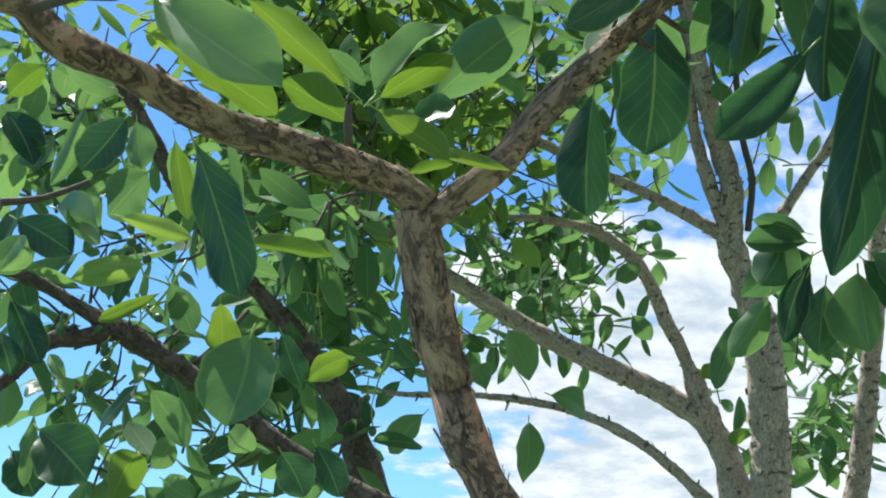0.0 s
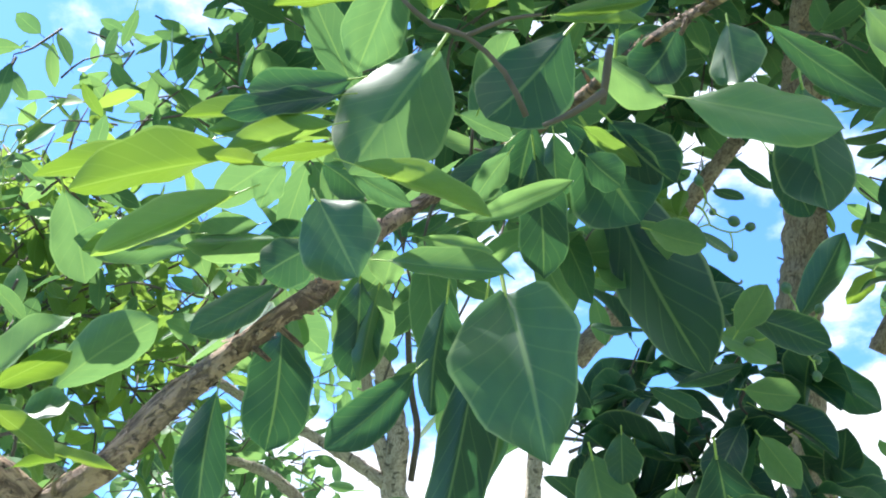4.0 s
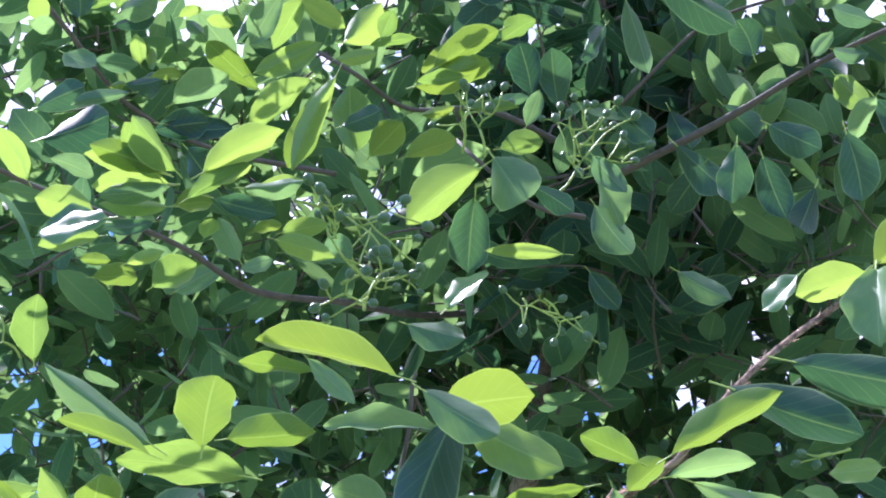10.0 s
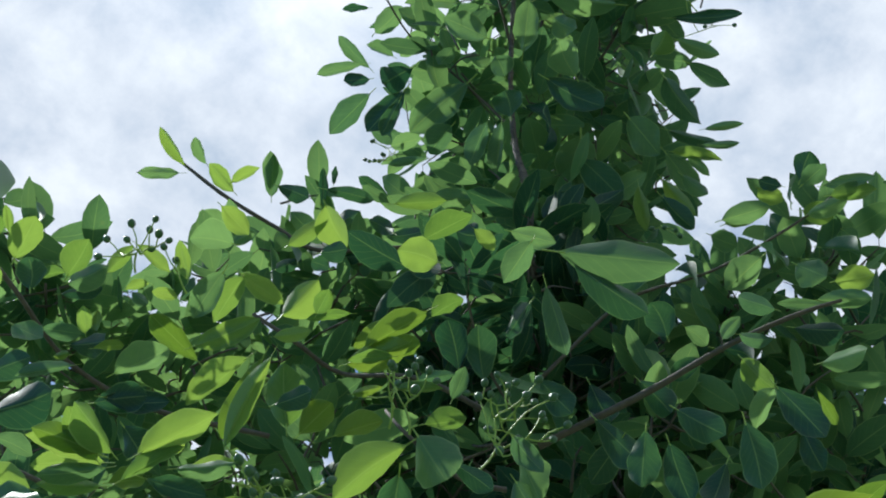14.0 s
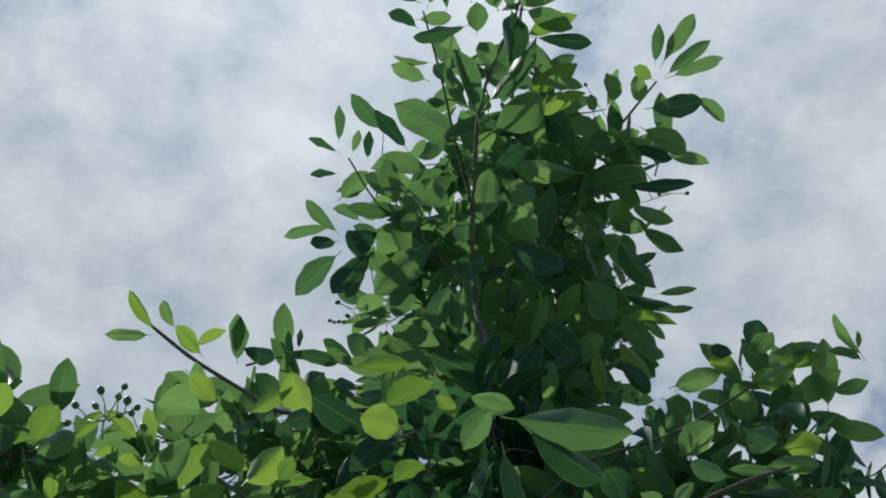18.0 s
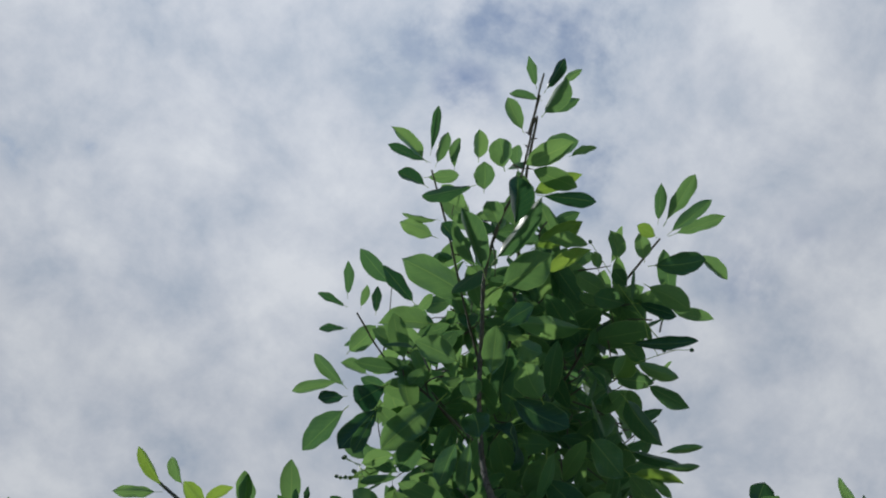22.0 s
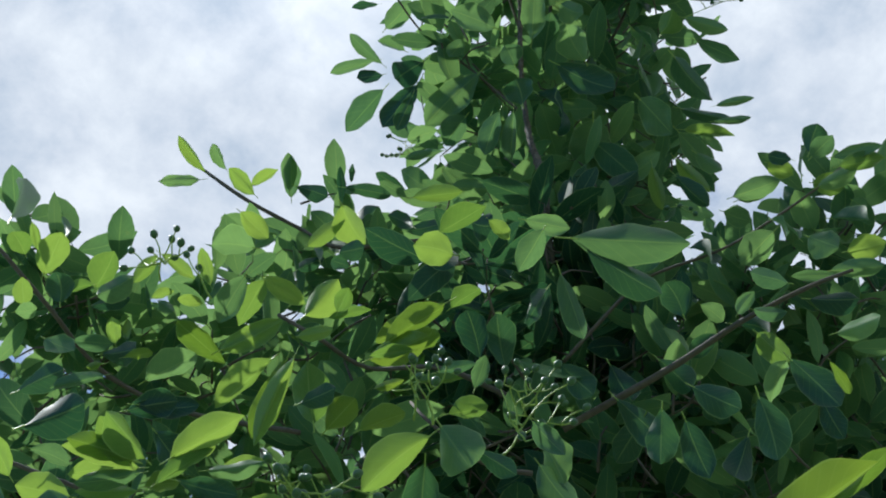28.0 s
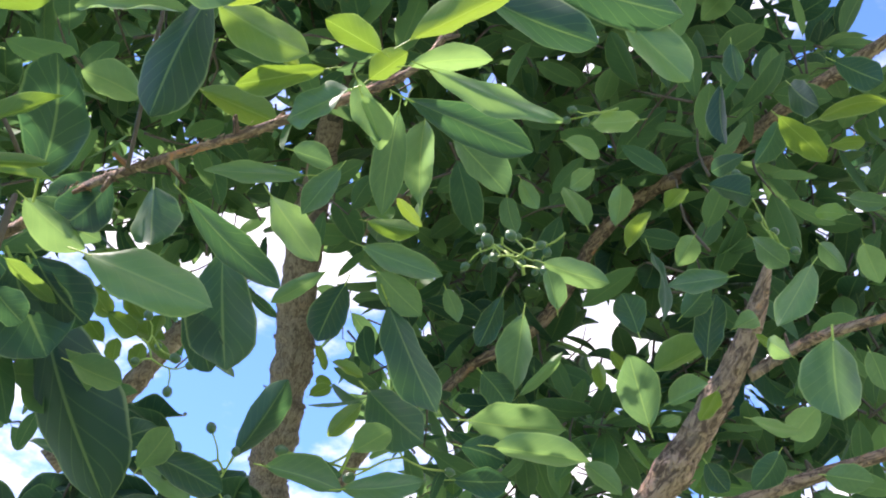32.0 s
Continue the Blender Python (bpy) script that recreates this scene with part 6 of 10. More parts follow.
blades(tree_main, limb_m9, "m", [
    (0.233, 0.723, 2.724, 0.215, 0.730, 2.739, 0.014, 66),
    (0.275, 0.633, 2.716, 0.274, 0.689, 2.694, 0.032, 37),
    (0.301, 0.689, 2.859, 0.253, 0.705, 2.851, 0.046, 0),
    (0.224, 0.734, 2.613, 0.255, 0.681, 2.621, 0.038, 6),
    (0.116, 0.742, 2.620, 0.145, 0.725, 2.601, 0.028, -84),
    (0.149, 0.777, 2.677, 0.189, 0.766, 2.685, 0.020, -23),
    (0.179, 0.713, 2.573, 0.136, 0.737, 2.551, 0.014, 25),
    (0.122, 0.640, 2.373, 0.154, 0.631, 2.364, 0.018, -15),
    (0.170, 0.633, 2.325, 0.136, 0.677, 2.333, 0.035, -81),
    (0.268, 0.607, 2.319, 0.244, 0.602, 2.346, 0.021, 72),
    (0.299, 0.602, 2.340, 0.328, 0.568, 2.319, 0.009, 88),
])
blades(tree_main, limb_m9, "m", [
    (0.554, 0.610, 2.677, 0.549, 0.578, 2.699, 0.020, -30),
    (0.495, 0.596, 2.655, 0.525, 0.566, 2.658, 0.014, -32),
    (0.603, 0.538, 2.968, 0.659, 0.516, 2.964, 0.029, -40),
    (0.722, 0.331, 2.544, 0.734, 0.374, 2.530, 0.021, 4),
    (0.532, 0.434, 2.755, 0.532, 0.485, 2.736, 0.030, 12),
    (0.566, 0.456, 2.728, 0.609, 0.483, 2.664, 0.026, -32),
    (0.581, 0.443, 2.787, 0.676, 0.359, 2.743, 0.049, -52),
])
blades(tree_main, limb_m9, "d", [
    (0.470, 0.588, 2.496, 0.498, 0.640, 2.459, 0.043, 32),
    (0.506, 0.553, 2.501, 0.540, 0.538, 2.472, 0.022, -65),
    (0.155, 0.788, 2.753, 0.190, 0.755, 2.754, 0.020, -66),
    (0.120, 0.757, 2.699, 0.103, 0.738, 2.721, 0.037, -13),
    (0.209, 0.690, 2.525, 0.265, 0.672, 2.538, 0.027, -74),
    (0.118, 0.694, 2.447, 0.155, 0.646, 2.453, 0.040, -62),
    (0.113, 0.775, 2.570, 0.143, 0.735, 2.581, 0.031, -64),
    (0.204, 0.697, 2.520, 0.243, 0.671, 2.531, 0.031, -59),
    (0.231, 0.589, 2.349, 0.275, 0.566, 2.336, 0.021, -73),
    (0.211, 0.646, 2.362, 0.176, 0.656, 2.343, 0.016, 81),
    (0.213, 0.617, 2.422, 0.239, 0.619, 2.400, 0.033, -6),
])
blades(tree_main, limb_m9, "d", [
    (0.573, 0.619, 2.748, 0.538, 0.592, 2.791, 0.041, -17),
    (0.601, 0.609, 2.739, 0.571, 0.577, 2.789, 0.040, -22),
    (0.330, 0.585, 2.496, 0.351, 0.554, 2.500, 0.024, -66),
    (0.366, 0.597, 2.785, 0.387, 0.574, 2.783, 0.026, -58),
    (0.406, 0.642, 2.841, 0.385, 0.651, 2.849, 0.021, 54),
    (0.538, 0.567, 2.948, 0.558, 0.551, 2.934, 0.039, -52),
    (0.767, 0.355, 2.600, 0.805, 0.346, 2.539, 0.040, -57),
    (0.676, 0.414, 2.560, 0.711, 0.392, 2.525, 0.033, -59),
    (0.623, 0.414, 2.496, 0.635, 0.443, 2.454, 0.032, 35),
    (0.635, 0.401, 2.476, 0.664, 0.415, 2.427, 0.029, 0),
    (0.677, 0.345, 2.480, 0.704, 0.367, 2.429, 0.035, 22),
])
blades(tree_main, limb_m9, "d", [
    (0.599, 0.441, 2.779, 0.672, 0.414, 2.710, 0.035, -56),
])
blades(tree_main, trunk_main, "m", [
    (0.573, 0.149, 4.325, 0.523, 0.109, 4.343, 0.026, 27),
    (0.608, 0.175, 4.234, 0.605, 0.089, 4.270, 0.053, -49),
    (0.628, 0.108, 4.365, 0.647, 0.061, 4.377, 0.019, -8),
    (0.641, 0.176, 4.337, 0.674, 0.113, 4.327, 0.026, -29),
    (0.575, 0.160, 4.224, 0.516, 0.188, 4.222, 0.022, -12),
    (0.617, 0.249, 4.337, 0.549, 0.215, 4.365, 0.037, -14),
    (0.702, 0.281, 4.369, 0.750, 0.197, 4.385, 0.058, 10),
    (0.731, 0.221, 4.280, 0.758, 0.169, 4.262, 0.021, 9),
    (0.459, 0.422, 4.249, 0.364, 0.413, 4.285, 0.033, -14),
    (0.499, 0.421, 4.285, 0.482, 0.354, 4.323, 0.029, -30),
    (0.529, 0.396, 4.252, 0.496, 0.336, 4.250, 0.029, 29),
])
blades(tree_main, trunk_main, "m", [
    (0.524, 0.481, 4.385, 0.583, 0.436, 4.403, 0.034, 0),
    (0.571, 0.357, 4.299, 0.536, 0.307, 4.329, 0.038, -28),
    (0.610, 0.324, 4.219, 0.560, 0.280, 4.224, 0.056, 19),
    (0.678, 0.333, 4.384, 0.646, 0.292, 4.392, 0.039, 29),
    (0.631, 0.411, 4.317, 0.592, 0.359, 4.324, 0.049, 6),
    (0.619, 0.385, 3.995, 0.571, 0.361, 3.996, 0.043, -2),
    (0.569, 0.531, 4.157, 0.494, 0.555, 4.180, 0.039, 42),
    (0.550, 0.497, 4.158, 0.485, 0.533, 4.169, 0.016, 50),
    (0.647, 0.474, 3.949, 0.528, 0.394, 3.954, 0.048, -24),
    (0.626, 0.475, 3.951, 0.534, 0.430, 3.954, 0.033, 33),
    (0.656, 0.437, 3.966, 0.653, 0.281, 3.984, 0.045, -40),
])
blades(tree_main, trunk_main, "m", [
    (0.760, 0.373, 4.097, 0.828, 0.325, 4.083, 0.039, 13),
    (0.688, 0.465, 3.913, 0.717, 0.351, 3.893, 0.075, -13),
    (0.752, 0.627, 4.266, 0.580, 0.660, 4.310, 0.090, 52),
    (0.932, 0.197, 4.130, 0.882, 0.130, 4.130, 0.027, 4),
    (0.936, 0.182, 4.100, 0.913, 0.067, 4.091, 0.041, 14),
    (1.000, 0.207, 4.194, 1.027, 0.099, 4.207, 0.032, -6),
    (1.016, 0.210, 4.209, 1.079, 0.108, 4.209, 0.032, 3),
    (1.050, 0.206, 4.108, 1.131, 0.204, 4.092, 0.034, 26),
    (0.978, 0.290, 4.157, 0.938, 0.255, 4.182, 0.037, -14),
    (0.945, 0.330, 4.193, 0.897, 0.295, 4.224, 0.041, -30),
    (0.897, 0.361, 4.119, 0.870, 0.339, 4.135, 0.027, 23),
])
blades(tree_main, trunk_main, "m", [
    (0.965, 0.351, 4.093, 0.917, 0.340, 4.099, 0.035, 20),
    (0.963, 0.303, 3.993, 1.056, 0.286, 3.967, 0.050, -3),
    (1.013, 0.427, 3.891, 1.087, 0.394, 3.858, 0.032, -29),
    (1.028, 0.432, 3.812, 1.097, 0.405, 3.756, 0.039, 10),
    (0.968, 0.458, 3.722, 1.075, 0.482, 3.690, 0.047, -27),
    (1.038, 0.460, 3.597, 1.085, 0.409, 3.594, 0.016, -22),
    (1.025, 0.522, 3.673, 1.124, 0.477, 3.655, 0.024, -42),
    (1.011, 0.496, 3.538, 1.057, 0.495, 3.499, 0.019, -31),
    (0.991, 0.523, 3.554, 1.073, 0.535, 3.512, 0.043, -6),
    (0.960, 0.646, 3.532, 0.976, 0.562, 3.523, 0.047, -56),
    (0.901, 0.515, 3.576, 0.964, 0.519, 3.512, 0.067, 14),
])
blades(tree_main, trunk_main, "m", [
    (0.912, 0.464, 3.998, 0.784, 0.530, 3.979, 0.050, 42),
    (0.731, 0.580, 3.740, 0.679, 0.494, 3.755, 0.053, -36),
    (0.741, 0.500, 3.767, 0.783, 0.486, 3.745, 0.052, -51),
    (0.664, 0.599, 3.753, 0.582, 0.624, 3.783, 0.056, 49),
    (0.671, 0.682, 4.094, 0.586, 0.756, 4.117, 0.061, -6),
    (0.722, 0.724, 3.851, 0.682, 0.869, 3.815, 0.076, 55),
    (0.707, 0.611, 3.665, 0.676, 0.595, 3.686, 0.047, -13),
    (0.811, 0.536, 3.664, 0.748, 0.505, 3.683, 0.060, 18),
    (0.679, 0.640, 3.504, 0.682, 0.698, 3.443, 0.038, 5),
    (0.694, 0.621, 3.492, 0.730, 0.688, 3.448, 0.029, -11),
    (0.729, 0.794, 3.782, 0.717, 0.855, 3.744, 0.058, -3),
])
blades(tree_main, trunk_main, "m", [
    (0.882, 0.613, 3.635, 0.938, 0.691, 3.589, 0.080, 0),
    (0.684, 0.812, 3.630, 0.627, 0.861, 3.621, 0.018, 15),
    (0.491, 0.741, 4.117, 0.453, 0.690, 4.158, 0.026, 36),
    (0.527, 0.738, 4.096, 0.509, 0.692, 4.103, 0.021, 27),
    (0.591, 0.828, 4.160, 0.564, 0.856, 4.143, 0.015, 6),
    (0.568, 0.837, 4.086, 0.589, 0.770, 4.130, 0.047, -7),
    (0.589, 0.885, 4.021, 0.499, 0.869, 4.039, 0.030, 30),
    (0.550, 0.845, 3.923, 0.479, 0.907, 3.896, 0.027, 0),
    (0.615, 0.836, 4.026, 0.555, 0.848, 4.031, 0.034, -11),
    (0.581, 0.865, 3.861, 0.547, 0.953, 3.788, 0.053, 1),
    (0.930, 0.275, 3.043, 0.955, 0.218, 3.013, 0.020, -55),
])
blades(tree_main, trunk_main, "m", [
    (0.999, 0.193, 3.000, 0.938, 0.176, 3.020, 0.017, 33),
    (0.983, 0.192, 2.970, 0.950, 0.214, 2.989, 0.015, 0),
    (0.979, 0.186, 2.986, 0.968, 0.170, 2.998, 0.008, -46),
    (0.845, 0.387, 3.023, 0.883, 0.334, 3.026, 0.030, -27),
    (0.921, 0.309, 3.006, 0.950, 0.262, 3.015, 0.024, -53),
    (0.923, 0.224, 2.879, 0.937, 0.184, 2.867, 0.020, -22),
    (0.425, 0.904, 3.391, 0.397, 0.865, 3.436, 0.028, -2),
    (0.393, 0.959, 3.298, 0.337, 0.961, 3.316, 0.044, 23),
    (0.289, 0.951, 3.376, 0.230, 0.993, 3.377, 0.022, 60),
    (0.313, 0.911, 3.373, 0.275, 0.888, 3.387, 0.021, 49),
    (0.432, 0.910, 3.385, 0.403, 0.863, 3.429, 0.038, 39),
])
blades(tree_main, trunk_main, "m", [
    (0.587, 0.792, 3.356, 0.536, 0.800, 3.373, 0.024, -5),
    (0.683, 0.797, 3.481, 0.744, 0.771, 3.488, 0.040, -38),
    (1.010, 0.519, 3.490, 1.051, 0.508, 3.448, 0.029, -44),
    (1.043, 0.478, 3.572, 1.078, 0.428, 3.542, 0.015, -42),
    (0.898, 0.288, 3.031, 0.896, 0.246, 3.025, 0.029, -19),
    (0.878, 0.430, 3.071, 0.913, 0.416, 3.056, 0.035, 5),
    (0.890, 0.378, 2.964, 0.877, 0.436, 2.947, 0.043, 21),
    (0.905, 0.346, 2.922, 0.929, 0.327, 2.891, 0.045, -64),
    (0.914, 0.344, 2.851, 0.947, 0.295, 2.828, 0.024, -30),
    (0.915, 0.337, 2.834, 0.885, 0.380, 2.861, 0.015, 29),
    (0.783, 0.449, 2.810, 0.811, 0.446, 2.792, 0.024, -4),
])
blades(tree_main, trunk_main, "m", [
    (0.903, 0.368, 2.746, 0.915, 0.314, 2.727, 0.030, -80),
])
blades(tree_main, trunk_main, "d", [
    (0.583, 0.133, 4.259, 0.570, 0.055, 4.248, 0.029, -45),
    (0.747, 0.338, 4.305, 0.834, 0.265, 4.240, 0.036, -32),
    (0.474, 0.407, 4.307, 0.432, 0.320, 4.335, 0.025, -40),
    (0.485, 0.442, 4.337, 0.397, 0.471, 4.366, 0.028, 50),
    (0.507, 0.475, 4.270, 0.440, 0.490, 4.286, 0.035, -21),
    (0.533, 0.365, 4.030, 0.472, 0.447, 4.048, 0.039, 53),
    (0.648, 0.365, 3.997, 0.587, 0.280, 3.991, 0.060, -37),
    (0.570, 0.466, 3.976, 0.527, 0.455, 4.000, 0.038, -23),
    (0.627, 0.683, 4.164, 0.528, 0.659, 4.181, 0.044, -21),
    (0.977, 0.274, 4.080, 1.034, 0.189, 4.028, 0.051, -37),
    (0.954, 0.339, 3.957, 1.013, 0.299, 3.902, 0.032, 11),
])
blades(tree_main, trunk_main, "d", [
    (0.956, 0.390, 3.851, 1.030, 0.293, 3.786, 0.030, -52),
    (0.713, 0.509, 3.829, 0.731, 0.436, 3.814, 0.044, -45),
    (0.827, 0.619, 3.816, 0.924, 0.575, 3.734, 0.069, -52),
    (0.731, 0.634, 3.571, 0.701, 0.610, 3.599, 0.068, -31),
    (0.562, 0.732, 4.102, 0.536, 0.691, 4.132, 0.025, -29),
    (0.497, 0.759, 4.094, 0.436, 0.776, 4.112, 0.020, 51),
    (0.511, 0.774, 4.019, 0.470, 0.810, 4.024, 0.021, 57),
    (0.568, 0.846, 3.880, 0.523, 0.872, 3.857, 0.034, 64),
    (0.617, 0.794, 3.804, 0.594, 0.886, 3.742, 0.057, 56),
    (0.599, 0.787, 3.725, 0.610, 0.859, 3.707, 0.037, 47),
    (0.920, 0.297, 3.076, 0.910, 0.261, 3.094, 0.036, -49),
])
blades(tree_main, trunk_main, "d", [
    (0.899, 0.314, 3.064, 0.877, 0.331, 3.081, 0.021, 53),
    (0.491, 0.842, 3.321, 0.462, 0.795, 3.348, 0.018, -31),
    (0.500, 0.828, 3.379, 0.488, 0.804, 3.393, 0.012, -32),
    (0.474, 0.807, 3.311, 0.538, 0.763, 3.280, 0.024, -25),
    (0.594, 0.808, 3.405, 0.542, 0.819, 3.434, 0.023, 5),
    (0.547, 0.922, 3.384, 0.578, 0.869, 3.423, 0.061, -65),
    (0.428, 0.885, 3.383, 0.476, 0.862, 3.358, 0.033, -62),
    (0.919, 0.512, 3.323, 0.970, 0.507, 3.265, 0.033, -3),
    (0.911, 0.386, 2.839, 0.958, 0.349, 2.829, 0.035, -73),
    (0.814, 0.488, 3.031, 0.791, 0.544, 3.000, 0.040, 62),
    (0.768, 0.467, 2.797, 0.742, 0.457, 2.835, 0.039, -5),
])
blades(tree_main, trunk_main, "g", [
    (0.723, 0.342, 4.293, 0.787, 0.243, 4.309, 0.039, -1),
    (0.781, 0.420, 4.200, 0.831, 0.316, 4.219, 0.047, -13),
    (0.807, 0.430, 4.102, 0.859, 0.340, 4.132, 0.043, 11),
    (0.956, 0.232, 4.139, 0.908, 0.236, 4.142, 0.031, 25),
    (0.963, 0.460, 3.820, 0.958, 0.413, 3.838, 0.051, -45),
    (0.932, 0.509, 3.384, 1.000, 0.513, 3.341, 0.027, -23),
    (0.910, 0.542, 3.388, 0.957, 0.586, 3.347, 0.025, -18),
    (0.290, 0.942, 3.388, 0.221, 0.903, 3.387, 0.022, 46),
    (0.392, 0.979, 3.455, 0.331, 0.958, 3.460, 0.034, 53),
    (0.366, 0.927, 3.389, 0.392, 0.885, 3.406, 0.025, 10),
    (0.602, 0.801, 3.380, 0.668, 0.746, 3.380, 0.031, -19),
])
blades(tree_main, trunk_main, "g", [
    (0.984, 0.507, 3.528, 1.065, 0.465, 3.521, 0.027, 2),
    (0.883, 0.339, 3.077, 0.921, 0.332, 3.070, 0.030, 10),
    (0.908, 0.420, 3.112, 0.931, 0.375, 3.108, 0.026, -4),
    (0.926, 0.272, 3.010, 0.970, 0.230, 3.012, 0.027, -16),
    (0.931, 0.317, 3.036, 0.964, 0.295, 3.026, 0.033, -14),
    (0.927, 0.319, 2.872, 0.958, 0.283, 2.871, 0.034, -29),
    (0.813, 0.409, 2.731, 0.859, 0.411, 2.711, 0.033, -45),
])
# dark-coloured leaves added behind the crown to block light and deepen its shade
clump(tree_main, (0.821, 0.814, 3.089), 0.109, 12, 0.085, 3001, "shade_tint")
clump(tree_main, (0.980, 0.860, 2.943), 0.108, 12, 0.085, 3002, "shade_tint")
clump(tree_main, (0.831, 0.882, 3.096), 0.111, 12, 0.085, 3003, "shade_tint")
clump(tree_main, (0.726, 0.835, 2.975), 0.102, 12, 0.085, 3004, "shade_tint")
clump(tree_main, (0.872, 0.667, 3.061), 0.105, 12, 0.085, 3005, "shade_tint")
clump(tree_main, (0.821, 0.716, 3.247), 0.114, 12, 0.085, 3006, "shade_tint")
clump(tree_main, (0.842, 0.865, 3.092), 0.111, 12, 0.085, 3007, "shade_tint")
clump(tree_main, (0.740, 0.868, 2.797), 0.096, 12, 0.085, 3008, "shade_tint")
clump(tree_main, (0.634, 0.658, 2.980), 0.095, 12, 0.085, 3009, "shade_tint")
clump(tree_main, (0.899, 0.774, 2.769), 0.096, 12, 0.085, 3010, "shade_tint")
clump(tree_main, (0.917, 0.929, 2.962), 0.109, 12, 0.085, 3011, "shade_tint")
clump(tree_main, (0.803, 0.889, 2.986), 0.106, 12, 0.085, 3012, "shade_tint")
clump(tree_main, (0.737, 0.740, 3.041), 0.103, 12, 0.085, 3013, "shade_tint")
clump(tree_main, (0.778, 0.836, 2.972), 0.103, 12, 0.085, 3014, "shade_tint")
clump(tree_main, (0.819, 0.683, 3.280), 0.115, 12, 0.085, 3015, "shade_tint")
clump(tree_main, (0.910, 0.930, 4.346), 0.182, 11, 0.085, 3016)
clump(tree_main, (1.259, 1.028, 4.233), 0.185, 11, 0.085, 3017)
clump(tree_main, (0.859, 0.711, 4.465), 0.183, 11, 0.085, 3018)
clump(tree_main, (0.967, 0.644, 4.332), 0.177, 11, 0.085, 3019)
clump(tree_main, (1.011, 0.677, 4.258), 0.174, 11, 0.085, 3020)
clump(tree_main, (1.194, 1.030, 4.152), 0.180, 11, 0.085, 3021)
clump(tree_main, (0.979, 0.956, 4.044), 0.168, 11, 0.085, 3022)
clump(tree_main, (0.800, 0.734, 4.444), 0.181, 11, 0.085, 3023)
clump(tree_main, (1.130, 0.967, 4.048), 0.172, 11, 0.085, 3024)
clump(tree_main, (0.976, 0.935, 4.132), 0.172, 11, 0.085, 3025)
clump(tree_main, (1.266, 0.977, 4.065), 0.176, 11, 0.085, 3026)
clump(tree_main, (1.134, 0.820, 4.400), 0.187, 11, 0.085, 3027)
clump(tree_main, (1.010, 0.663, 4.157), 0.169, 11, 0.085, 3028)
clump(tree_main, (1.207, 1.011, 4.097), 0.177, 11, 0.085, 3029)
clump(tree_main, (1.293, 0.964, 4.113), 0.179, 11, 0.085, 3030)
clump(tree_main, (1.062, 0.980, 4.021), 0.169, 11, 0.085, 3031)
clump(tree_main, (1.063, 0.480, 4.139), 0.085, 7, 0.085, 3032)
clump(tree_main, (1.135, 0.613, 3.988), 0.085, 7, 0.085, 3033)
clump(tree_main, (1.049, 0.468, 4.116), 0.085, 7, 0.085, 3034)
clump(tree_main, (1.078, 0.596, 3.856), 0.085, 7, 0.085, 3035)
clump(tree_main, (0.739, 0.752, 3.877), 0.085, 7, 0.085, 3036)
clump(tree_main, (0.640, 0.701, 3.905), 0.085, 7, 0.085, 3037)
clump(tree_main, (0.791, 0.827, 3.899), 0.085, 7, 0.085, 3038)
fruits(tree_main, (0.462, 0.561, 2.519), [(0.434, 0.547, 2.580), (0.426, 0.511, 2.530), (0.442, 0.504, 2.538), (0.438, 0.522, 2.526), (0.436, 0.540, 2.551)])
fruits(tree_main, (0.550, 0.570, 2.531), [(0.520, 0.507, 2.561), (0.543, 0.507, 2.589), (0.554, 0.498, 2.575), (0.577, 0.485, 2.574), (0.586, 0.511, 2.578), (0.606, 0.500, 2.567), (0.606, 0.521, 2.567), (0.563, 0.520, 2.523), (0.557, 0.541, 2.535), (0.535, 0.542, 2.599)])
fruits(tree_main, (0.295, 0.583, 2.379), [(0.312, 0.569, 2.377), (0.327, 0.556, 2.373), (0.332, 0.572, 2.374), (0.351, 0.550, 2.361), (0.373, 0.554, 2.398), (0.389, 0.560, 2.371), (0.359, 0.559, 2.344), (0.397, 0.560, 2.392), (0.397, 0.567, 2.353)])
fruits(tree_main, (0.376, 0.610, 2.326), [(0.339, 0.605, 2.327), (0.370, 0.583, 2.361), (0.392, 0.593, 2.368), (0.342, 0.619, 2.321), (0.368, 0.586, 2.312), (0.350, 0.589, 2.331)])
fruits(tree_main, (0.579, 0.635, 2.464), [(0.535, 0.635, 2.449), (0.614, 0.624, 2.451), (0.614, 0.622, 2.429), (0.648, 0.640, 2.445), (0.591, 0.638, 2.422), (0.557, 0.641, 2.425)])
fruits(tree_main, (0.209, 0.719, 2.758), [(0.182, 0.685, 2.782), (0.195, 0.655, 2.767), (0.199, 0.674, 2.772), (0.208, 0.669, 2.765), (0.217, 0.666, 2.761), (0.189, 0.706, 2.785), (0.172, 0.729, 2.801), (0.169, 0.717, 2.753), (0.210, 0.702, 2.784)])
fruits(tree_main, (0.267, 0.708, 2.754), [(0.238, 0.682, 2.760), (0.229, 0.705, 2.805)])
fruits(tree_main, (0.352, 0.606, 2.339), [(0.303, 0.575, 2.395), (0.305, 0.555, 2.367), (0.321, 0.587, 2.392), (0.325, 0.558, 2.371), (0.314, 0.564, 2.357), (0.323, 0.561, 2.354), (0.362, 0.581, 2.387), (0.367, 0.590, 2.366), (0.361, 0.585, 2.343), (0.396, 0.576, 2.349)])
fruits(tree_main, (0.466, 0.601, 2.566), [(0.440, 0.577, 2.615), (0.430, 0.546, 2.581), (0.467, 0.558, 2.614), (0.487, 0.555, 2.607)])
clump(tree_main, (0.911, 0.878, 4.047), 0.077, 6, 0.092, 158)
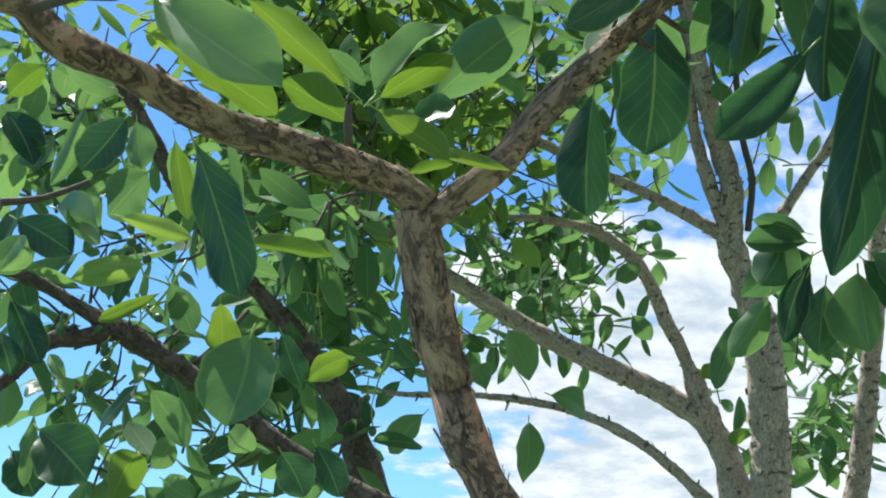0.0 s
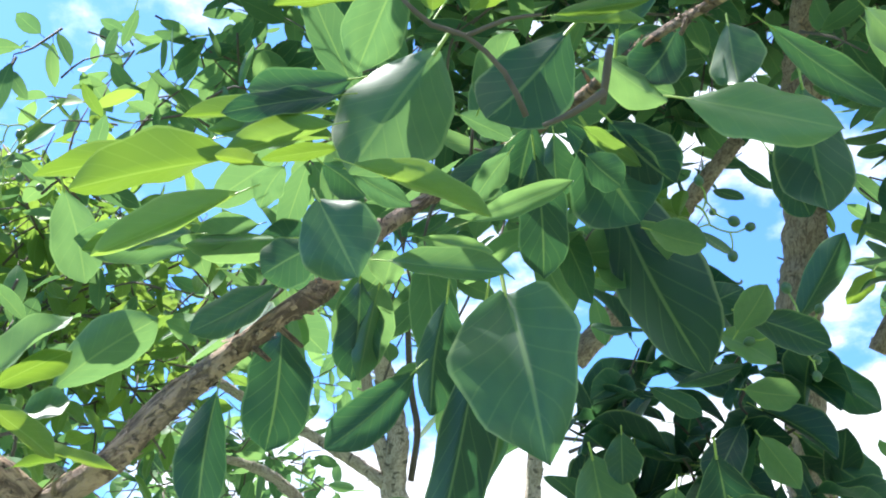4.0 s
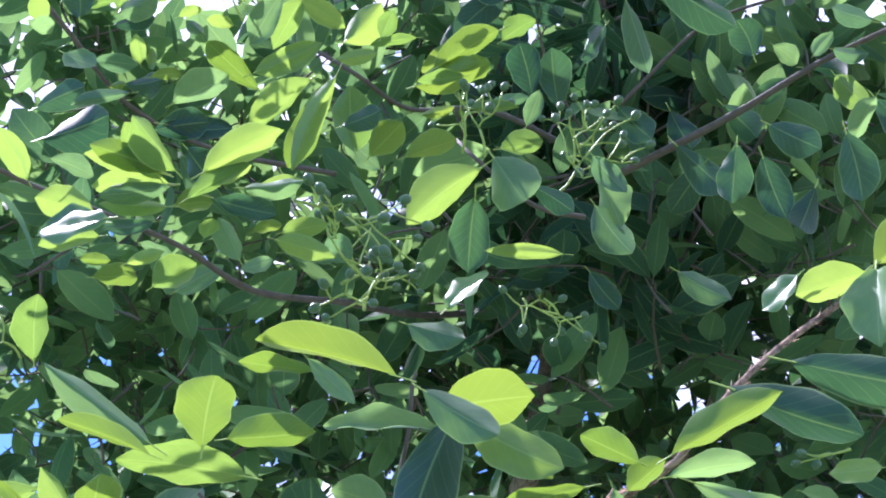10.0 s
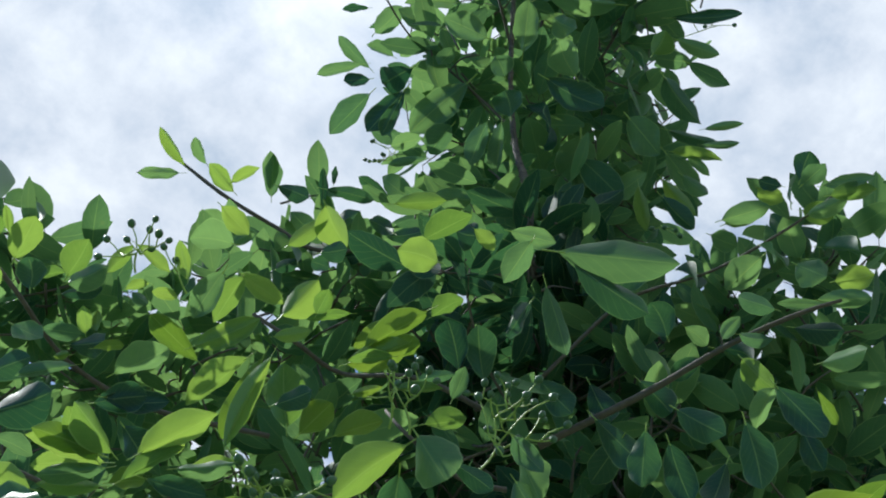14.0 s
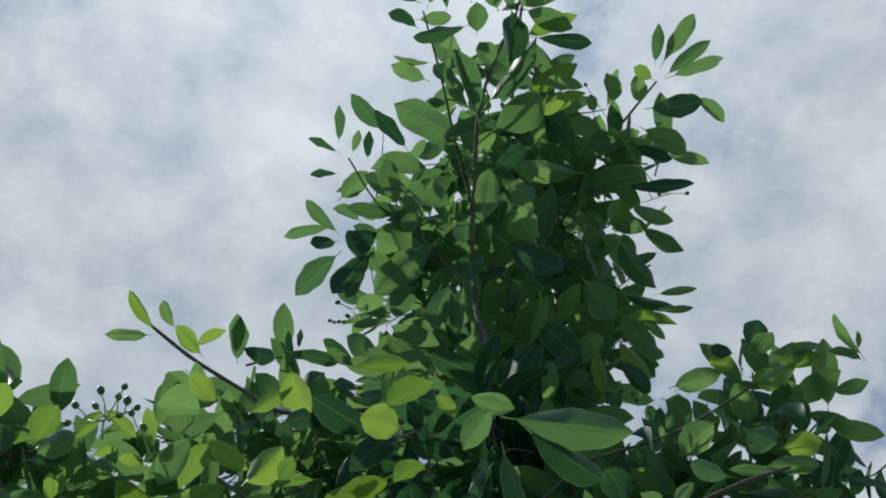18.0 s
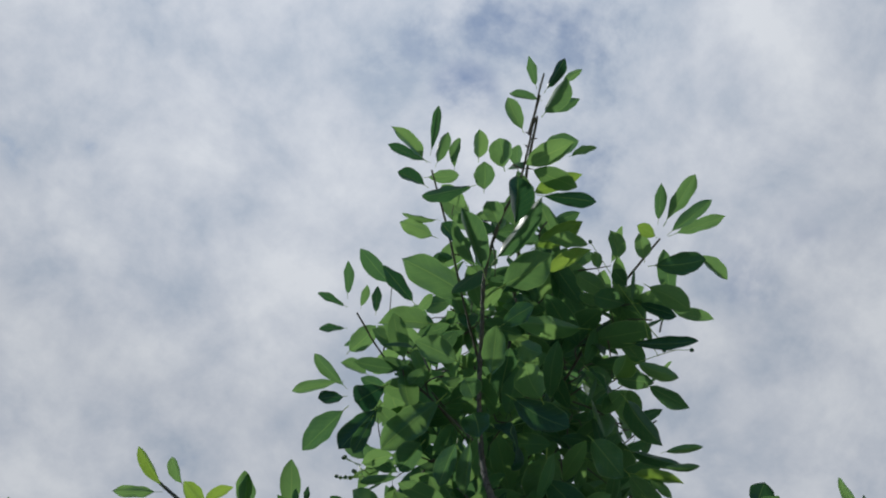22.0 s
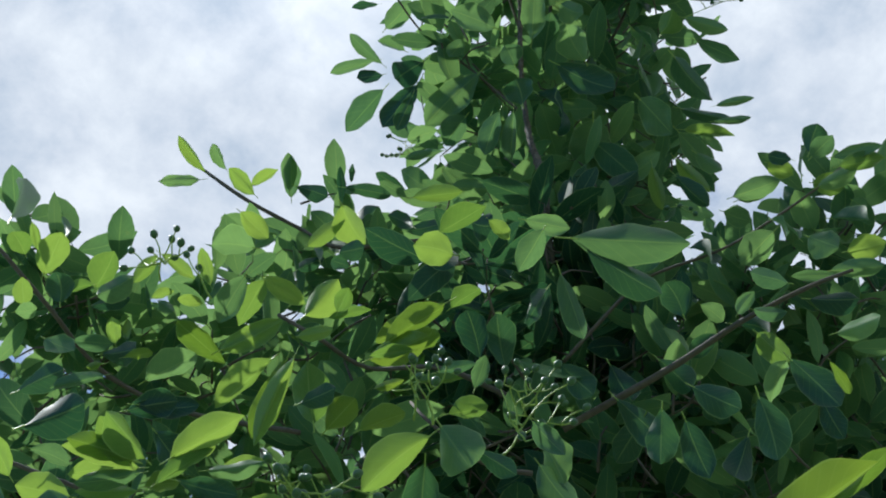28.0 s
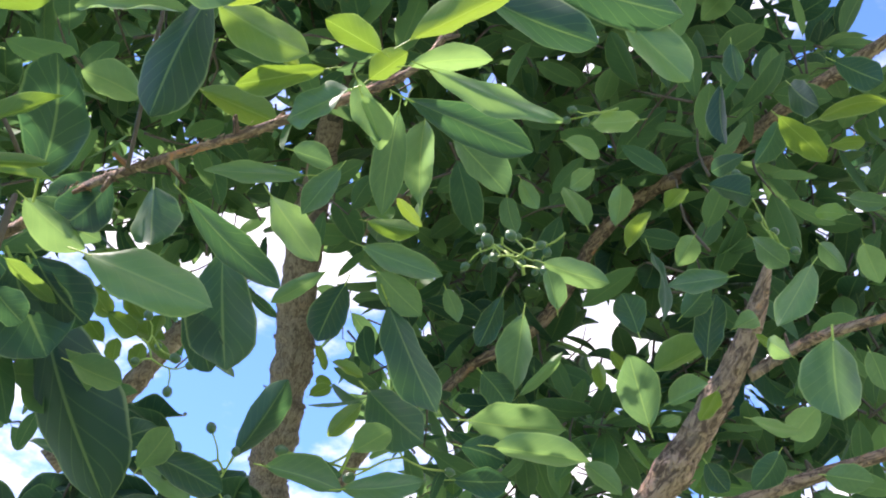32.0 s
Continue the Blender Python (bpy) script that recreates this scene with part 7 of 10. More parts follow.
clump(tree_main, (0.987, 0.794, 3.880), 0.086, 8, 0.087, 159)
clump(tree_main, (0.907, 0.826, 3.645), 0.090, 8, 0.080, 160)
clump(tree_main, (1.046, 0.731, 3.975), 0.075, 7, 0.090, 161)
clump(tree_main, (0.869, 0.896, 4.198), 0.068, 5, 0.096, 162)
clump(tree_main, (0.803, 0.949, 4.144), 0.067, 5, 0.094, 163)
clump(tree_main, (1.083, 0.672, 4.088), 0.065, 7, 0.093, 164)
clump(tree_main, (1.111, 0.633, 3.901), 0.062, 7, 0.087, 165)
clump(tree_main, (0.912, 0.813, 4.289), 0.069, 4, 0.098, 166)
clump(tree_main, (0.959, 0.677, 4.377), 0.070, 5, 0.099, 167)
clump(tree_main, (0.944, 0.563, 4.417), 0.070, 4, 0.100, 168)
clump(tree_main, (1.089, 0.592, 4.291), 0.069, 5, 0.098, 169)
clump(tree_main, (0.739, 0.658, 4.459), 0.043, 2, 0.100, 170)
clump(tree_main, (0.866, 0.914, 3.902), 0.062, 5, 0.088, 172)
clump(tree_main, (1.008, 0.699, 3.578), 0.065, 7, 0.078, 173)
clump(tree_main, (0.777, 0.932, 3.621), 0.056, 5, 0.079, 174)
clump(tree_main, (1.040, 0.647, 3.541), 0.064, 7, 0.077, 175)
clump(tree_main, (0.913, 0.473, 4.455), 0.056, 3, 0.100, 176)
clump(tree_main, (0.752, 0.487, 4.508), 0.056, 3, 0.100, 179)
clump(tree_main, (0.866, 0.827, 4.454), 0.072, 4, 0.119, 180)
clump(tree_main, (0.969, 0.781, 4.401), 0.085, 5, 0.118, 181)
clump(tree_main, (1.058, 0.723, 4.316), 0.084, 5, 0.116, 182)
clump(tree_main, (1.079, 0.589, 4.442), 0.072, 4, 0.119, 183)
clump(tree_main, (0.889, 0.613, 4.517), 0.072, 4, 0.120, 184)
clump(tree_main, (0.737, 0.598, 4.575), 0.057, 3, 0.120, 185)
clump(tree_main, (0.828, 0.879, 4.436), 0.057, 3, 0.119, 186)
clump(tree_main, (0.806, 0.944, 4.380), 0.071, 4, 0.118, 187)
clump(tree_main, (1.049, 0.782, 4.165), 0.080, 6, 0.111, 190)
clump(tree_main, (0.944, 0.891, 3.946), 0.088, 7, 0.104, 191)
clump(tree_main, (0.997, 0.776, 3.661), 0.080, 7, 0.095, 192)
clump(tree_main, (0.876, 0.957, 4.128), 0.080, 6, 0.111, 193)
clump(tree_main, (1.117, 0.665, 3.807), 0.072, 6, 0.099, 194)
clump(tree_main, (0.941, 0.826, 3.562), 0.088, 8, 0.091, 195)
clump(tree_main, (0.813, 1.006, 3.999), 0.064, 4, 0.106, 196)
clump(tree_main, (1.143, 0.624, 3.797), 0.047, 4, 0.099, 197)
clump(tree_main, (0.766, 0.992, 3.650), 0.057, 5, 0.095, 198)
clump(tree_main, (0.948, 0.586, 4.101), 0.051, 3, 0.112, 199)
clump(tree_main, (0.932, 0.470, 4.174), 0.052, 3, 0.113, 200)
clump(tree_main, (0.870, 0.534, 4.181), 0.045, 3, 0.113, 201)
clump(tree_main, (0.988, 0.536, 4.092), 0.051, 3, 0.111, 202)
clump(tree_main, (0.871, 0.415, 4.215), 0.039, 2, 0.113, 203)
clump(tree_main, (0.795, 0.389, 4.254), 0.039, 2, 0.113, 204)
clump(tree_main, (0.843, 0.722, 4.088), 0.051, 3, 0.111, 205)
clump(tree_main, (0.871, 0.759, 3.882), 0.054, 4, 0.105, 206)
clump(tree_main, (0.864, 0.759, 3.667), 0.055, 4, 0.098, 207)
clump(tree_main, (0.775, 0.653, 4.183), 0.045, 2, 0.113, 208)
clump(tree_main, (0.748, 0.496, 4.236), 0.045, 2, 0.113, 209)
clump(tree_main, (0.698, 0.388, 4.282), 0.045, 2, 0.113, 210)
clump(tree_main, (0.649, 0.289, 4.310), 0.045, 3, 0.113, 211)
clump(tree_main, (0.944, 0.578, 4.113), 0.058, 2, 0.112, 212)
clump(tree_main, (0.923, 0.372, 4.205), 0.052, 2, 0.113, 213)
clump(tree_main, (0.809, 0.788, 4.018), 0.050, 3, 0.109, 215)
clump(tree_main, (0.722, 0.772, 4.148), 0.045, 2, 0.113, 216)
clump(tree_main, (0.942, 0.670, 3.926), 0.055, 4, 0.106, 217)
clump(tree_main, (1.012, 0.548, 4.001), 0.050, 3, 0.108, 218)
clump(tree_main, (0.827, 0.734, 3.391), 0.049, 5, 0.087, 219)
clump(tree_main, (0.923, 0.686, 3.604), 0.054, 5, 0.095, 220)
leaves(tree_main, limb_m9, "b", [
    (0.383, 0.698, 2.489, 0.420, 0.725, 2.500, 0.027, -31),
])
leaves(tree_main, limb_m9, "b", [
    (0.232, 0.761, 2.450, 0.269, 0.757, 2.447, 0.018, 5),
])
leaves(tree_main, limb_m9, "m", [
    (0.289, 0.815, 2.464, 0.327, 0.806, 2.511, 0.023, -65),
    (0.544, 0.509, 2.522, 0.580, 0.510, 2.496, 0.027, -57),
])
leaves(tree_main, limb_m9, "m", [
    (0.315, 0.729, 2.435, 0.344, 0.726, 2.462, 0.014, -72),
])
leaves(tree_main, limb_m11, "m", [
    (0.044, 0.905, 3.000, 0.041, 0.956, 3.172, 0.038, 30),
    (0.115, 0.893, 2.993, 0.104, 0.913, 3.062, 0.012, 76),
])
leaves(tree_main, limb_m11, "y", [
    (0.229, 0.920, 2.927, 0.241, 0.932, 2.904, 0.016, 6),
])
leaves(tree_main, limb_m11, "d", [
    (0.216, 0.951, 2.877, 0.247, 0.907, 2.864, 0.034, -58),
])
leaves(tree_main, limb_m6, "m", [
    (0.380, 0.903, 3.193, 0.407, 0.888, 3.227, 0.021, -40),
    (0.468, 0.854, 3.158, 0.462, 0.878, 3.238, 0.021, 58),
])
leaves(tree_main, limb_m6, "d", [
    (0.539, 0.866, 3.251, 0.571, 0.833, 3.242, 0.022, -60),
    (0.599, 0.796, 3.282, 0.578, 0.838, 3.356, 0.028, 62),
    (0.596, 0.814, 3.291, 0.634, 0.766, 3.282, 0.029, -55),
    (0.443, 0.872, 3.140, 0.479, 0.872, 3.194, 0.021, -71),
])
leaves(tree_main, trunk_main, "m", [
    (0.720, 0.813, 3.396, 0.746, 0.746, 3.288, 0.037, -15),
])
leaves(tree_main, trunk_main, "m", [
    (0.806, 0.705, 3.416, 0.794, 0.757, 3.511, 0.039, 30),
])
leaves(tree_main, trunk_main, "d", [
    (0.816, 0.679, 3.371, 0.839, 0.637, 3.425, 0.042, -50),
    (0.879, 0.633, 3.403, 0.935, 0.599, 3.463, 0.040, -67),
])
leaves(tree_main, trunk_main, "d", [
    (0.647, 0.565, 2.880, 0.607, 0.571, 2.787, 0.031, 54),
])
leaves(tree_main, limb_m7, "m", [
    (0.935, 0.330, 3.074, 0.976, 0.317, 3.195, 0.030, -22),
    (0.858, 0.446, 3.022, 0.845, 0.440, 3.040, 0.023, -37),
    (0.882, 0.370, 2.974, 0.885, 0.358, 2.927, 0.019, -4),
    (0.931, 0.371, 2.968, 0.927, 0.387, 3.026, 0.022, -15),
])
leaves(tree_main, limb_m7, "m", [
    (0.914, 0.275, 2.921, 0.936, 0.274, 2.914, 0.020, 7),
])
leaves(tree_main, limb_m7, "d", [
    (0.904, 0.307, 2.913, 0.904, 0.265, 2.852, 0.026, -28),
    (0.850, 0.483, 3.025, 0.848, 0.455, 2.953, 0.027, -28),
])
leaves(tree_main, limb_m8, "m", [
    (0.812, 0.424, 2.783, 0.827, 0.401, 2.812, 0.018, -41),
    (0.800, 0.394, 2.750, 0.842, 0.381, 2.759, 0.020, -63),
    (0.828, 0.355, 2.776, 0.786, 0.373, 2.785, 0.028, 61),
])
leaves(tree_main, limb_m8, "d", [
    (0.739, 0.578, 2.740, 0.790, 0.562, 2.673, 0.041, -54),
    (0.838, 0.455, 2.816, 0.854, 0.415, 2.765, 0.027, -25),
    (0.822, 0.469, 2.798, 0.824, 0.517, 2.808, 0.025, 51),
    (0.779, 0.532, 2.790, 0.812, 0.522, 2.743, 0.035, -29),
    (0.944, 0.443, 2.725, 0.967, 0.450, 2.678, 0.030, -14),
    (0.773, 0.572, 2.719, 0.789, 0.647, 2.718, 0.037, 52),
])
leaves(tree_main, limb_m8, "d", [
    (0.740, 0.576, 2.802, 0.768, 0.579, 2.751, 0.036, -23),
    (0.870, 0.507, 2.684, 0.854, 0.535, 2.626, 0.035, 55),
    (0.675, 0.595, 2.781, 0.707, 0.581, 2.729, 0.035, -34),
])
leaves(tree_main, limb_m13, "d", [
    (0.645, 0.640, 2.540, 0.674, 0.634, 2.499, 0.025, -32),
])
leaves(tree_main, limb_m13, "m", [
    (0.453, 0.767, 2.609, 0.492, 0.764, 2.571, 0.033, -3),
    (0.433, 0.699, 2.617, 0.396, 0.709, 2.650, 0.029, 9),
])
fruits(tree_main, (0.678, 0.889, 3.708), [(0.627, 0.915, 3.784), (0.624, 0.931, 3.734), (0.639, 0.922, 3.735), (0.645, 0.907, 3.736), (0.677, 0.907, 3.815)])
fruits(tree_main, (0.600, 0.585, 2.648), [(0.564, 0.591, 2.675), (0.571, 0.575, 2.677), (0.571, 0.550, 2.667), (0.586, 0.545, 2.662), (0.603, 0.527, 2.659), (0.601, 0.570, 2.675), (0.613, 0.560, 2.668), (0.614, 0.550, 2.655), (0.639, 0.566, 2.660), (0.626, 0.593, 2.648), (0.599, 0.599, 2.648)])
fruits(tree_main, (0.502, 0.645, 2.661), [(0.484, 0.620, 2.696), (0.507, 0.609, 2.707), (0.474, 0.620, 2.687), (0.475, 0.661, 2.677)])
fruits(tree_main, (0.467, 0.776, 2.509), [(0.398, 0.746, 2.583), (0.411, 0.719, 2.565), (0.440, 0.722, 2.553), (0.400, 0.755, 2.576), (0.474, 0.724, 2.547), (0.458, 0.752, 2.551), (0.447, 0.747, 2.523), (0.484, 0.739, 2.529), (0.506, 0.740, 2.520), (0.469, 0.739, 2.519), (0.441, 0.800, 2.493), (0.432, 0.810, 2.477), (0.422, 0.837, 2.496), (0.431, 0.753, 2.543), (0.488, 0.757, 2.528)])
fruits(tree_main, (0.614, 0.709, 2.541), [(0.647, 0.692, 2.541), (0.662, 0.702, 2.535), (0.659, 0.708, 2.522), (0.616, 0.717, 2.505), (0.617, 0.687, 2.532)])
fruits(tree_main, (0.681, 0.903, 3.752), [(0.645, 0.941, 3.844), (0.638, 0.938, 3.753), (0.648, 0.922, 3.741), (0.658, 0.922, 3.771), (0.677, 0.897, 3.801)])
fruits(tree_main, (0.951, 0.551, 3.314), [(0.940, 0.557, 3.303), (0.952, 0.542, 3.296), (0.955, 0.532, 3.280), (0.954, 0.527, 3.258)])
fruits(tree_main, (1.087, 0.379, 3.974), [(1.074, 0.386, 3.962), (1.090, 0.343, 3.910), (1.042, 0.456, 3.971), (0.875, 0.341, 4.201)])
clump(tree_main, (0.504, 1.036, 3.351), 0.066, 11, 0.078, 221)
clump(tree_main, (0.587, 0.990, 3.314), 0.065, 11, 0.076, 222)
clump(tree_main, (0.441, 1.049, 3.240), 0.054, 8, 0.074, 223)
clump(tree_main, (0.646, 0.947, 3.344), 0.066, 11, 0.078, 224)
clump(tree_main, (0.693, 0.920, 3.238), 0.072, 12, 0.074, 225)
clump(tree_main, (0.589, 1.035, 3.184), 0.070, 12, 0.072, 226)
clump(tree_main, (0.662, 1.017, 3.137), 0.069, 12, 0.071, 227)
clump(tree_main, (0.513, 1.097, 3.136), 0.060, 10, 0.071, 228)
clump(tree_main, (0.747, 0.906, 3.107), 0.069, 12, 0.071, 229)
clump(tree_main, (0.777, 0.854, 3.230), 0.054, 10, 0.074, 230)
clump(tree_main, (0.759, 0.880, 3.480), 0.060, 9, 0.083, 231)
clump(tree_main, (0.820, 0.825, 3.530), 0.061, 10, 0.084, 232)
clump(tree_main, (0.918, 0.780, 3.757), 0.067, 10, 0.092, 233)
clump(tree_main, (0.915, 0.704, 3.421), 0.069, 12, 0.081, 234)
clump(tree_main, (1.004, 0.662, 3.672), 0.065, 9, 0.089, 235)
clump(tree_main, (0.865, 0.758, 3.228), 0.072, 14, 0.074, 236)
clump(tree_main, (0.910, 0.698, 3.236), 0.063, 12, 0.074, 237)
clump(tree_main, (0.951, 0.661, 3.143), 0.061, 10, 0.072, 238)
clump(tree_main, (0.154, 1.058, 3.056), 0.057, 12, 0.071, 239)
clump(tree_main, (0.109, 1.053, 3.124), 0.042, 8, 0.073, 240)
clump(tree_main, (0.205, 1.043, 3.092), 0.050, 9, 0.072, 241)
clump(tree_main, (0.281, 1.074, 3.105), 0.058, 11, 0.072, 242)
clump(tree_main, (0.232, 1.115, 3.045), 0.057, 11, 0.071, 243)
clump(tree_main, (0.354, 1.053, 3.128), 0.050, 8, 0.073, 244)
clump(tree_main, (0.213, 1.170, 3.001), 0.057, 9, 0.071, 245)
clump(tree_main, (0.319, 1.113, 3.032), 0.065, 10, 0.071, 246)
clump(tree_main, (0.397, 1.058, 3.060), 0.057, 9, 0.071, 247)
clump(tree_main, (0.072, 1.047, 3.236), 0.026, 3, 0.077, 248)
clump(tree_main, (0.124, 1.034, 3.147), 0.025, 4, 0.074, 249)
clump(tree_main, (0.290, 1.405, 3.224), 0.077, 12, 0.075, 250)
clump(tree_main, (0.429, 1.347, 3.187), 0.077, 12, 0.075, 251)
clump(tree_main, (0.503, 1.277, 3.220), 0.077, 12, 0.075, 252)
clump(tree_main, (0.640, 1.234, 3.208), 0.077, 12, 0.075, 253)
clump(tree_main, (0.809, 1.192, 3.164), 0.077, 12, 0.075, 254)
clump(tree_main, (0.611, 1.327, 3.143), 0.077, 12, 0.075, 255)
clump(tree_main, (0.441, 1.439, 3.103), 0.077, 12, 0.075, 256)
clump(tree_main, (0.886, 1.107, 3.189), 0.077, 12, 0.075, 257)
clump(tree_main, (0.969, 1.050, 3.179), 0.086, 14, 0.075, 258)
clump(tree_main, (0.772, 1.269, 3.118), 0.077, 12, 0.075, 259)
clump(tree_main, (0.901, 1.167, 3.130), 0.077, 12, 0.075, 260)
clump(tree_main, (1.006, 1.088, 3.124), 0.077, 14, 0.075, 261)
clump(tree_main, (1.028, 0.528, 3.123), 0.052, 9, 0.076, 262)
clump(tree_main, (1.066, 0.440, 3.182), 0.053, 9, 0.077, 263)
clump(tree_main, (1.097, 0.356, 3.156), 0.043, 8, 0.077, 264)
clump(tree_main, (1.118, 0.450, 3.076), 0.060, 11, 0.075, 265)
clump(tree_main, (1.089, 0.533, 3.080), 0.060, 11, 0.075, 266)
clump(tree_main, (1.021, 0.583, 3.111), 0.051, 8, 0.075, 267)
clump(tree_main, (1.023, 0.654, 3.085), 0.060, 11, 0.075, 268)
clump(tree_main, (1.100, 0.614, 3.047), 0.069, 12, 0.075, 269)
clump(tree_main, (1.155, 0.520, 3.044), 0.069, 12, 0.075, 270)
clump(tree_main, (1.215, 0.524, 2.989), 0.060, 9, 0.075, 271)
clump(tree_main, (1.036, 0.738, 3.029), 0.069, 13, 0.075, 272)
clump(tree_main, (1.122, 0.698, 2.985), 0.069, 12, 0.075, 273)
clump(tree_main, (1.194, 0.615, 2.965), 0.069, 11, 0.075, 274)
clump(tree_main, (0.954, 0.761, 3.075), 0.069, 13, 0.075, 275)
clump(tree_main, (0.989, 0.843, 3.002), 0.069, 13, 0.075, 276)
clump(tree_main, (1.085, 0.770, 2.975), 0.069, 12, 0.075, 277)
clump(tree_main, (1.163, 0.705, 2.946), 0.069, 10, 0.075, 278)
clump(tree_main, (1.092, 0.368, 3.228), 0.036, 5, 0.079, 279)
clump(tree_main, (0.275, 1.635, 2.341), 0.057, 5, 0.071, 280)
clump(tree_main, (0.362, 1.606, 2.370), 0.057, 5, 0.071, 281)
clump(tree_main, (0.543, 1.549, 2.392), 0.065, 8, 0.071, 282)
clump(tree_main, (0.630, 1.513, 2.399), 0.065, 8, 0.071, 283)
clump(tree_main, (0.738, 1.477, 2.377), 0.049, 6, 0.071, 284)
clump(tree_main, (0.498, 1.588, 2.337), 0.065, 7, 0.071, 285)
clump(tree_main, (0.225, 1.075, 2.832), 0.067, 4, 0.075, 286)
clump(tree_main, (0.306, 1.069, 2.990), 0.071, 4, 0.075, 287)
clump(tree_main, (0.365, 0.970, 2.927), 0.066, 4, 0.075, 288)
clump(tree_main, (0.510, 0.966, 2.979), 0.070, 4, 0.075, 289)
clump(tree_main, (0.571, 0.909, 2.998), 0.070, 4, 0.076, 290)
clump(tree_main, (0.658, 0.722, 2.780), 0.062, 4, 0.075, 291)
clump(tree_main, (0.682, 0.690, 2.823), 0.064, 4, 0.075, 292)
clump(tree_main, (0.878, 0.637, 2.923), 0.070, 4, 0.075, 293)
clump(tree_main, (0.880, 0.563, 2.849), 0.066, 4, 0.075, 294)
clump(tree_main, (0.991, 0.467, 2.818), 0.066, 4, 0.075, 295)
clump(tree_main, (0.204, 1.144, 2.770), 0.067, 4, 0.075, 296)
clump(tree_main, (0.321, 1.128, 2.848), 0.070, 4, 0.075, 297)
clump(tree_main, (0.393, 1.023, 2.731), 0.065, 4, 0.075, 298)
clump(tree_main, (0.557, 0.946, 2.838), 0.067, 4, 0.075, 299)
clump(tree_main, (0.596, 0.868, 2.772), 0.064, 4, 0.075, 300)
clump(tree_main, (0.760, 0.850, 2.903), 0.071, 4, 0.075, 301)
clump(tree_main, (0.858, 0.778, 2.900), 0.071, 4, 0.075, 302)
clump(tree_main, (0.836, 0.651, 2.748), 0.064, 4, 0.075, 303)
clump(tree_main, (0.942, 0.610, 2.824), 0.068, 4, 0.075, 304)
clump(tree_main, (0.990, 0.530, 2.712), 0.065, 4, 0.075, 305)
clump(tree_main, (0.218, 1.089, 2.641), 0.062, 4, 0.075, 306)
clump(tree_main, (0.340, 1.087, 2.681), 0.064, 4, 0.075, 307)
clump(tree_main, (0.431, 1.075, 2.660), 0.064, 4, 0.075, 308)
clump(tree_main, (0.564, 1.055, 2.677), 0.066, 4, 0.075, 309)
clump(tree_main, (0.726, 0.980, 2.785), 0.070, 4, 0.075, 310)
clump(tree_main, (0.667, 0.844, 2.703), 0.063, 4, 0.075, 311)
clump(tree_main, (0.850, 0.780, 2.733), 0.066, 4, 0.075, 312)
clump(tree_main, (0.987, 0.709, 2.750), 0.069, 4, 0.075, 313)
clump(tree_main, (1.022, 0.600, 2.721), 0.067, 4, 0.075, 314)
clump(tree_main, (1.140, 0.557, 2.746), 0.070, 4, 0.075, 315)
clump(tree_main, (0.345, 1.225, 2.584), 0.066, 4, 0.075, 316)
clump(tree_main, (0.415, 1.204, 2.664), 0.067, 4, 0.075, 317)
clump(tree_main, (0.509, 1.075, 2.608), 0.064, 4, 0.075, 318)
clump(tree_main, (0.687, 1.147, 2.706), 0.071, 4, 0.075, 319)
clump(tree_main, (0.676, 1.039, 2.649), 0.066, 4, 0.075, 320)
clump(tree_main, (0.771, 0.905, 2.586), 0.063, 4, 0.075, 321)
clump(tree_main, (0.861, 0.875, 2.650), 0.066, 4, 0.075, 322)
clump(tree_main, (0.987, 0.763, 2.702), 0.068, 4, 0.075, 323)
clump(tree_main, (1.125, 0.701, 2.598), 0.068, 4, 0.075, 324)
clump(tree_main, (1.183, 0.625, 2.576), 0.068, 4, 0.075, 325)
clump(tree_main, (0.405, 1.374, 2.508), 0.070, 4, 0.075, 326)
clump(tree_main, (0.484, 1.237, 2.571), 0.068, 4, 0.075, 327)
clump(tree_main, (0.543, 1.220, 2.576), 0.067, 4, 0.075, 328)
clump(tree_main, (0.654, 1.221, 2.551), 0.069, 4, 0.075, 329)
clump(tree_main, (0.785, 1.172, 2.578), 0.070, 4, 0.075, 330)
clump(tree_main, (0.917, 1.027, 2.524), 0.068, 4, 0.075, 331)
clump(tree_main, (0.949, 0.940, 2.501), 0.066, 4, 0.075, 332)
clump(tree_main, (1.063, 0.867, 2.537), 0.068, 4, 0.075, 333)
clump(tree_main, (1.155, 0.793, 2.598), 0.071, 4, 0.075, 334)
clump(tree_main, (1.134, 0.610, 2.458), 0.064, 4, 0.075, 335)
clump(tree_main, (0.532, 0.937, 3.370), 0.056, 6, 0.087, 336)
clump(tree_main, (0.594, 0.893, 3.255), 0.054, 6, 0.084, 337)
clump(tree_main, (0.489, 0.947, 3.108), 0.050, 6, 0.078, 338)
clump(tree_main, (0.417, 0.982, 3.215), 0.053, 6, 0.081, 339)
clump(tree_main, (0.770, 0.747, 3.258), 0.054, 6, 0.084, 340)
clump(tree_main, (0.868, 0.647, 3.067), 0.050, 6, 0.077, 341)
clump(tree_main, (0.803, 0.774, 3.010), 0.049, 6, 0.075, 342)
clump(tree_main, (0.934, 0.615, 3.019), 0.049, 6, 0.075, 343)
clump(tree_main, (0.971, 0.540, 3.018), 0.049, 6, 0.075, 344)
fruits(tree_main, (0.155, 0.847, 2.376), [(0.106, 0.844, 2.386), (0.122, 0.865, 2.377), (0.128, 0.830, 2.376), (0.134, 0.857, 2.391), (0.090, 0.888, 2.343), (0.102, 0.873, 2.344), (0.090, 0.854, 2.353), (0.069, 0.850, 2.394), (0.137, 0.844, 2.386)])
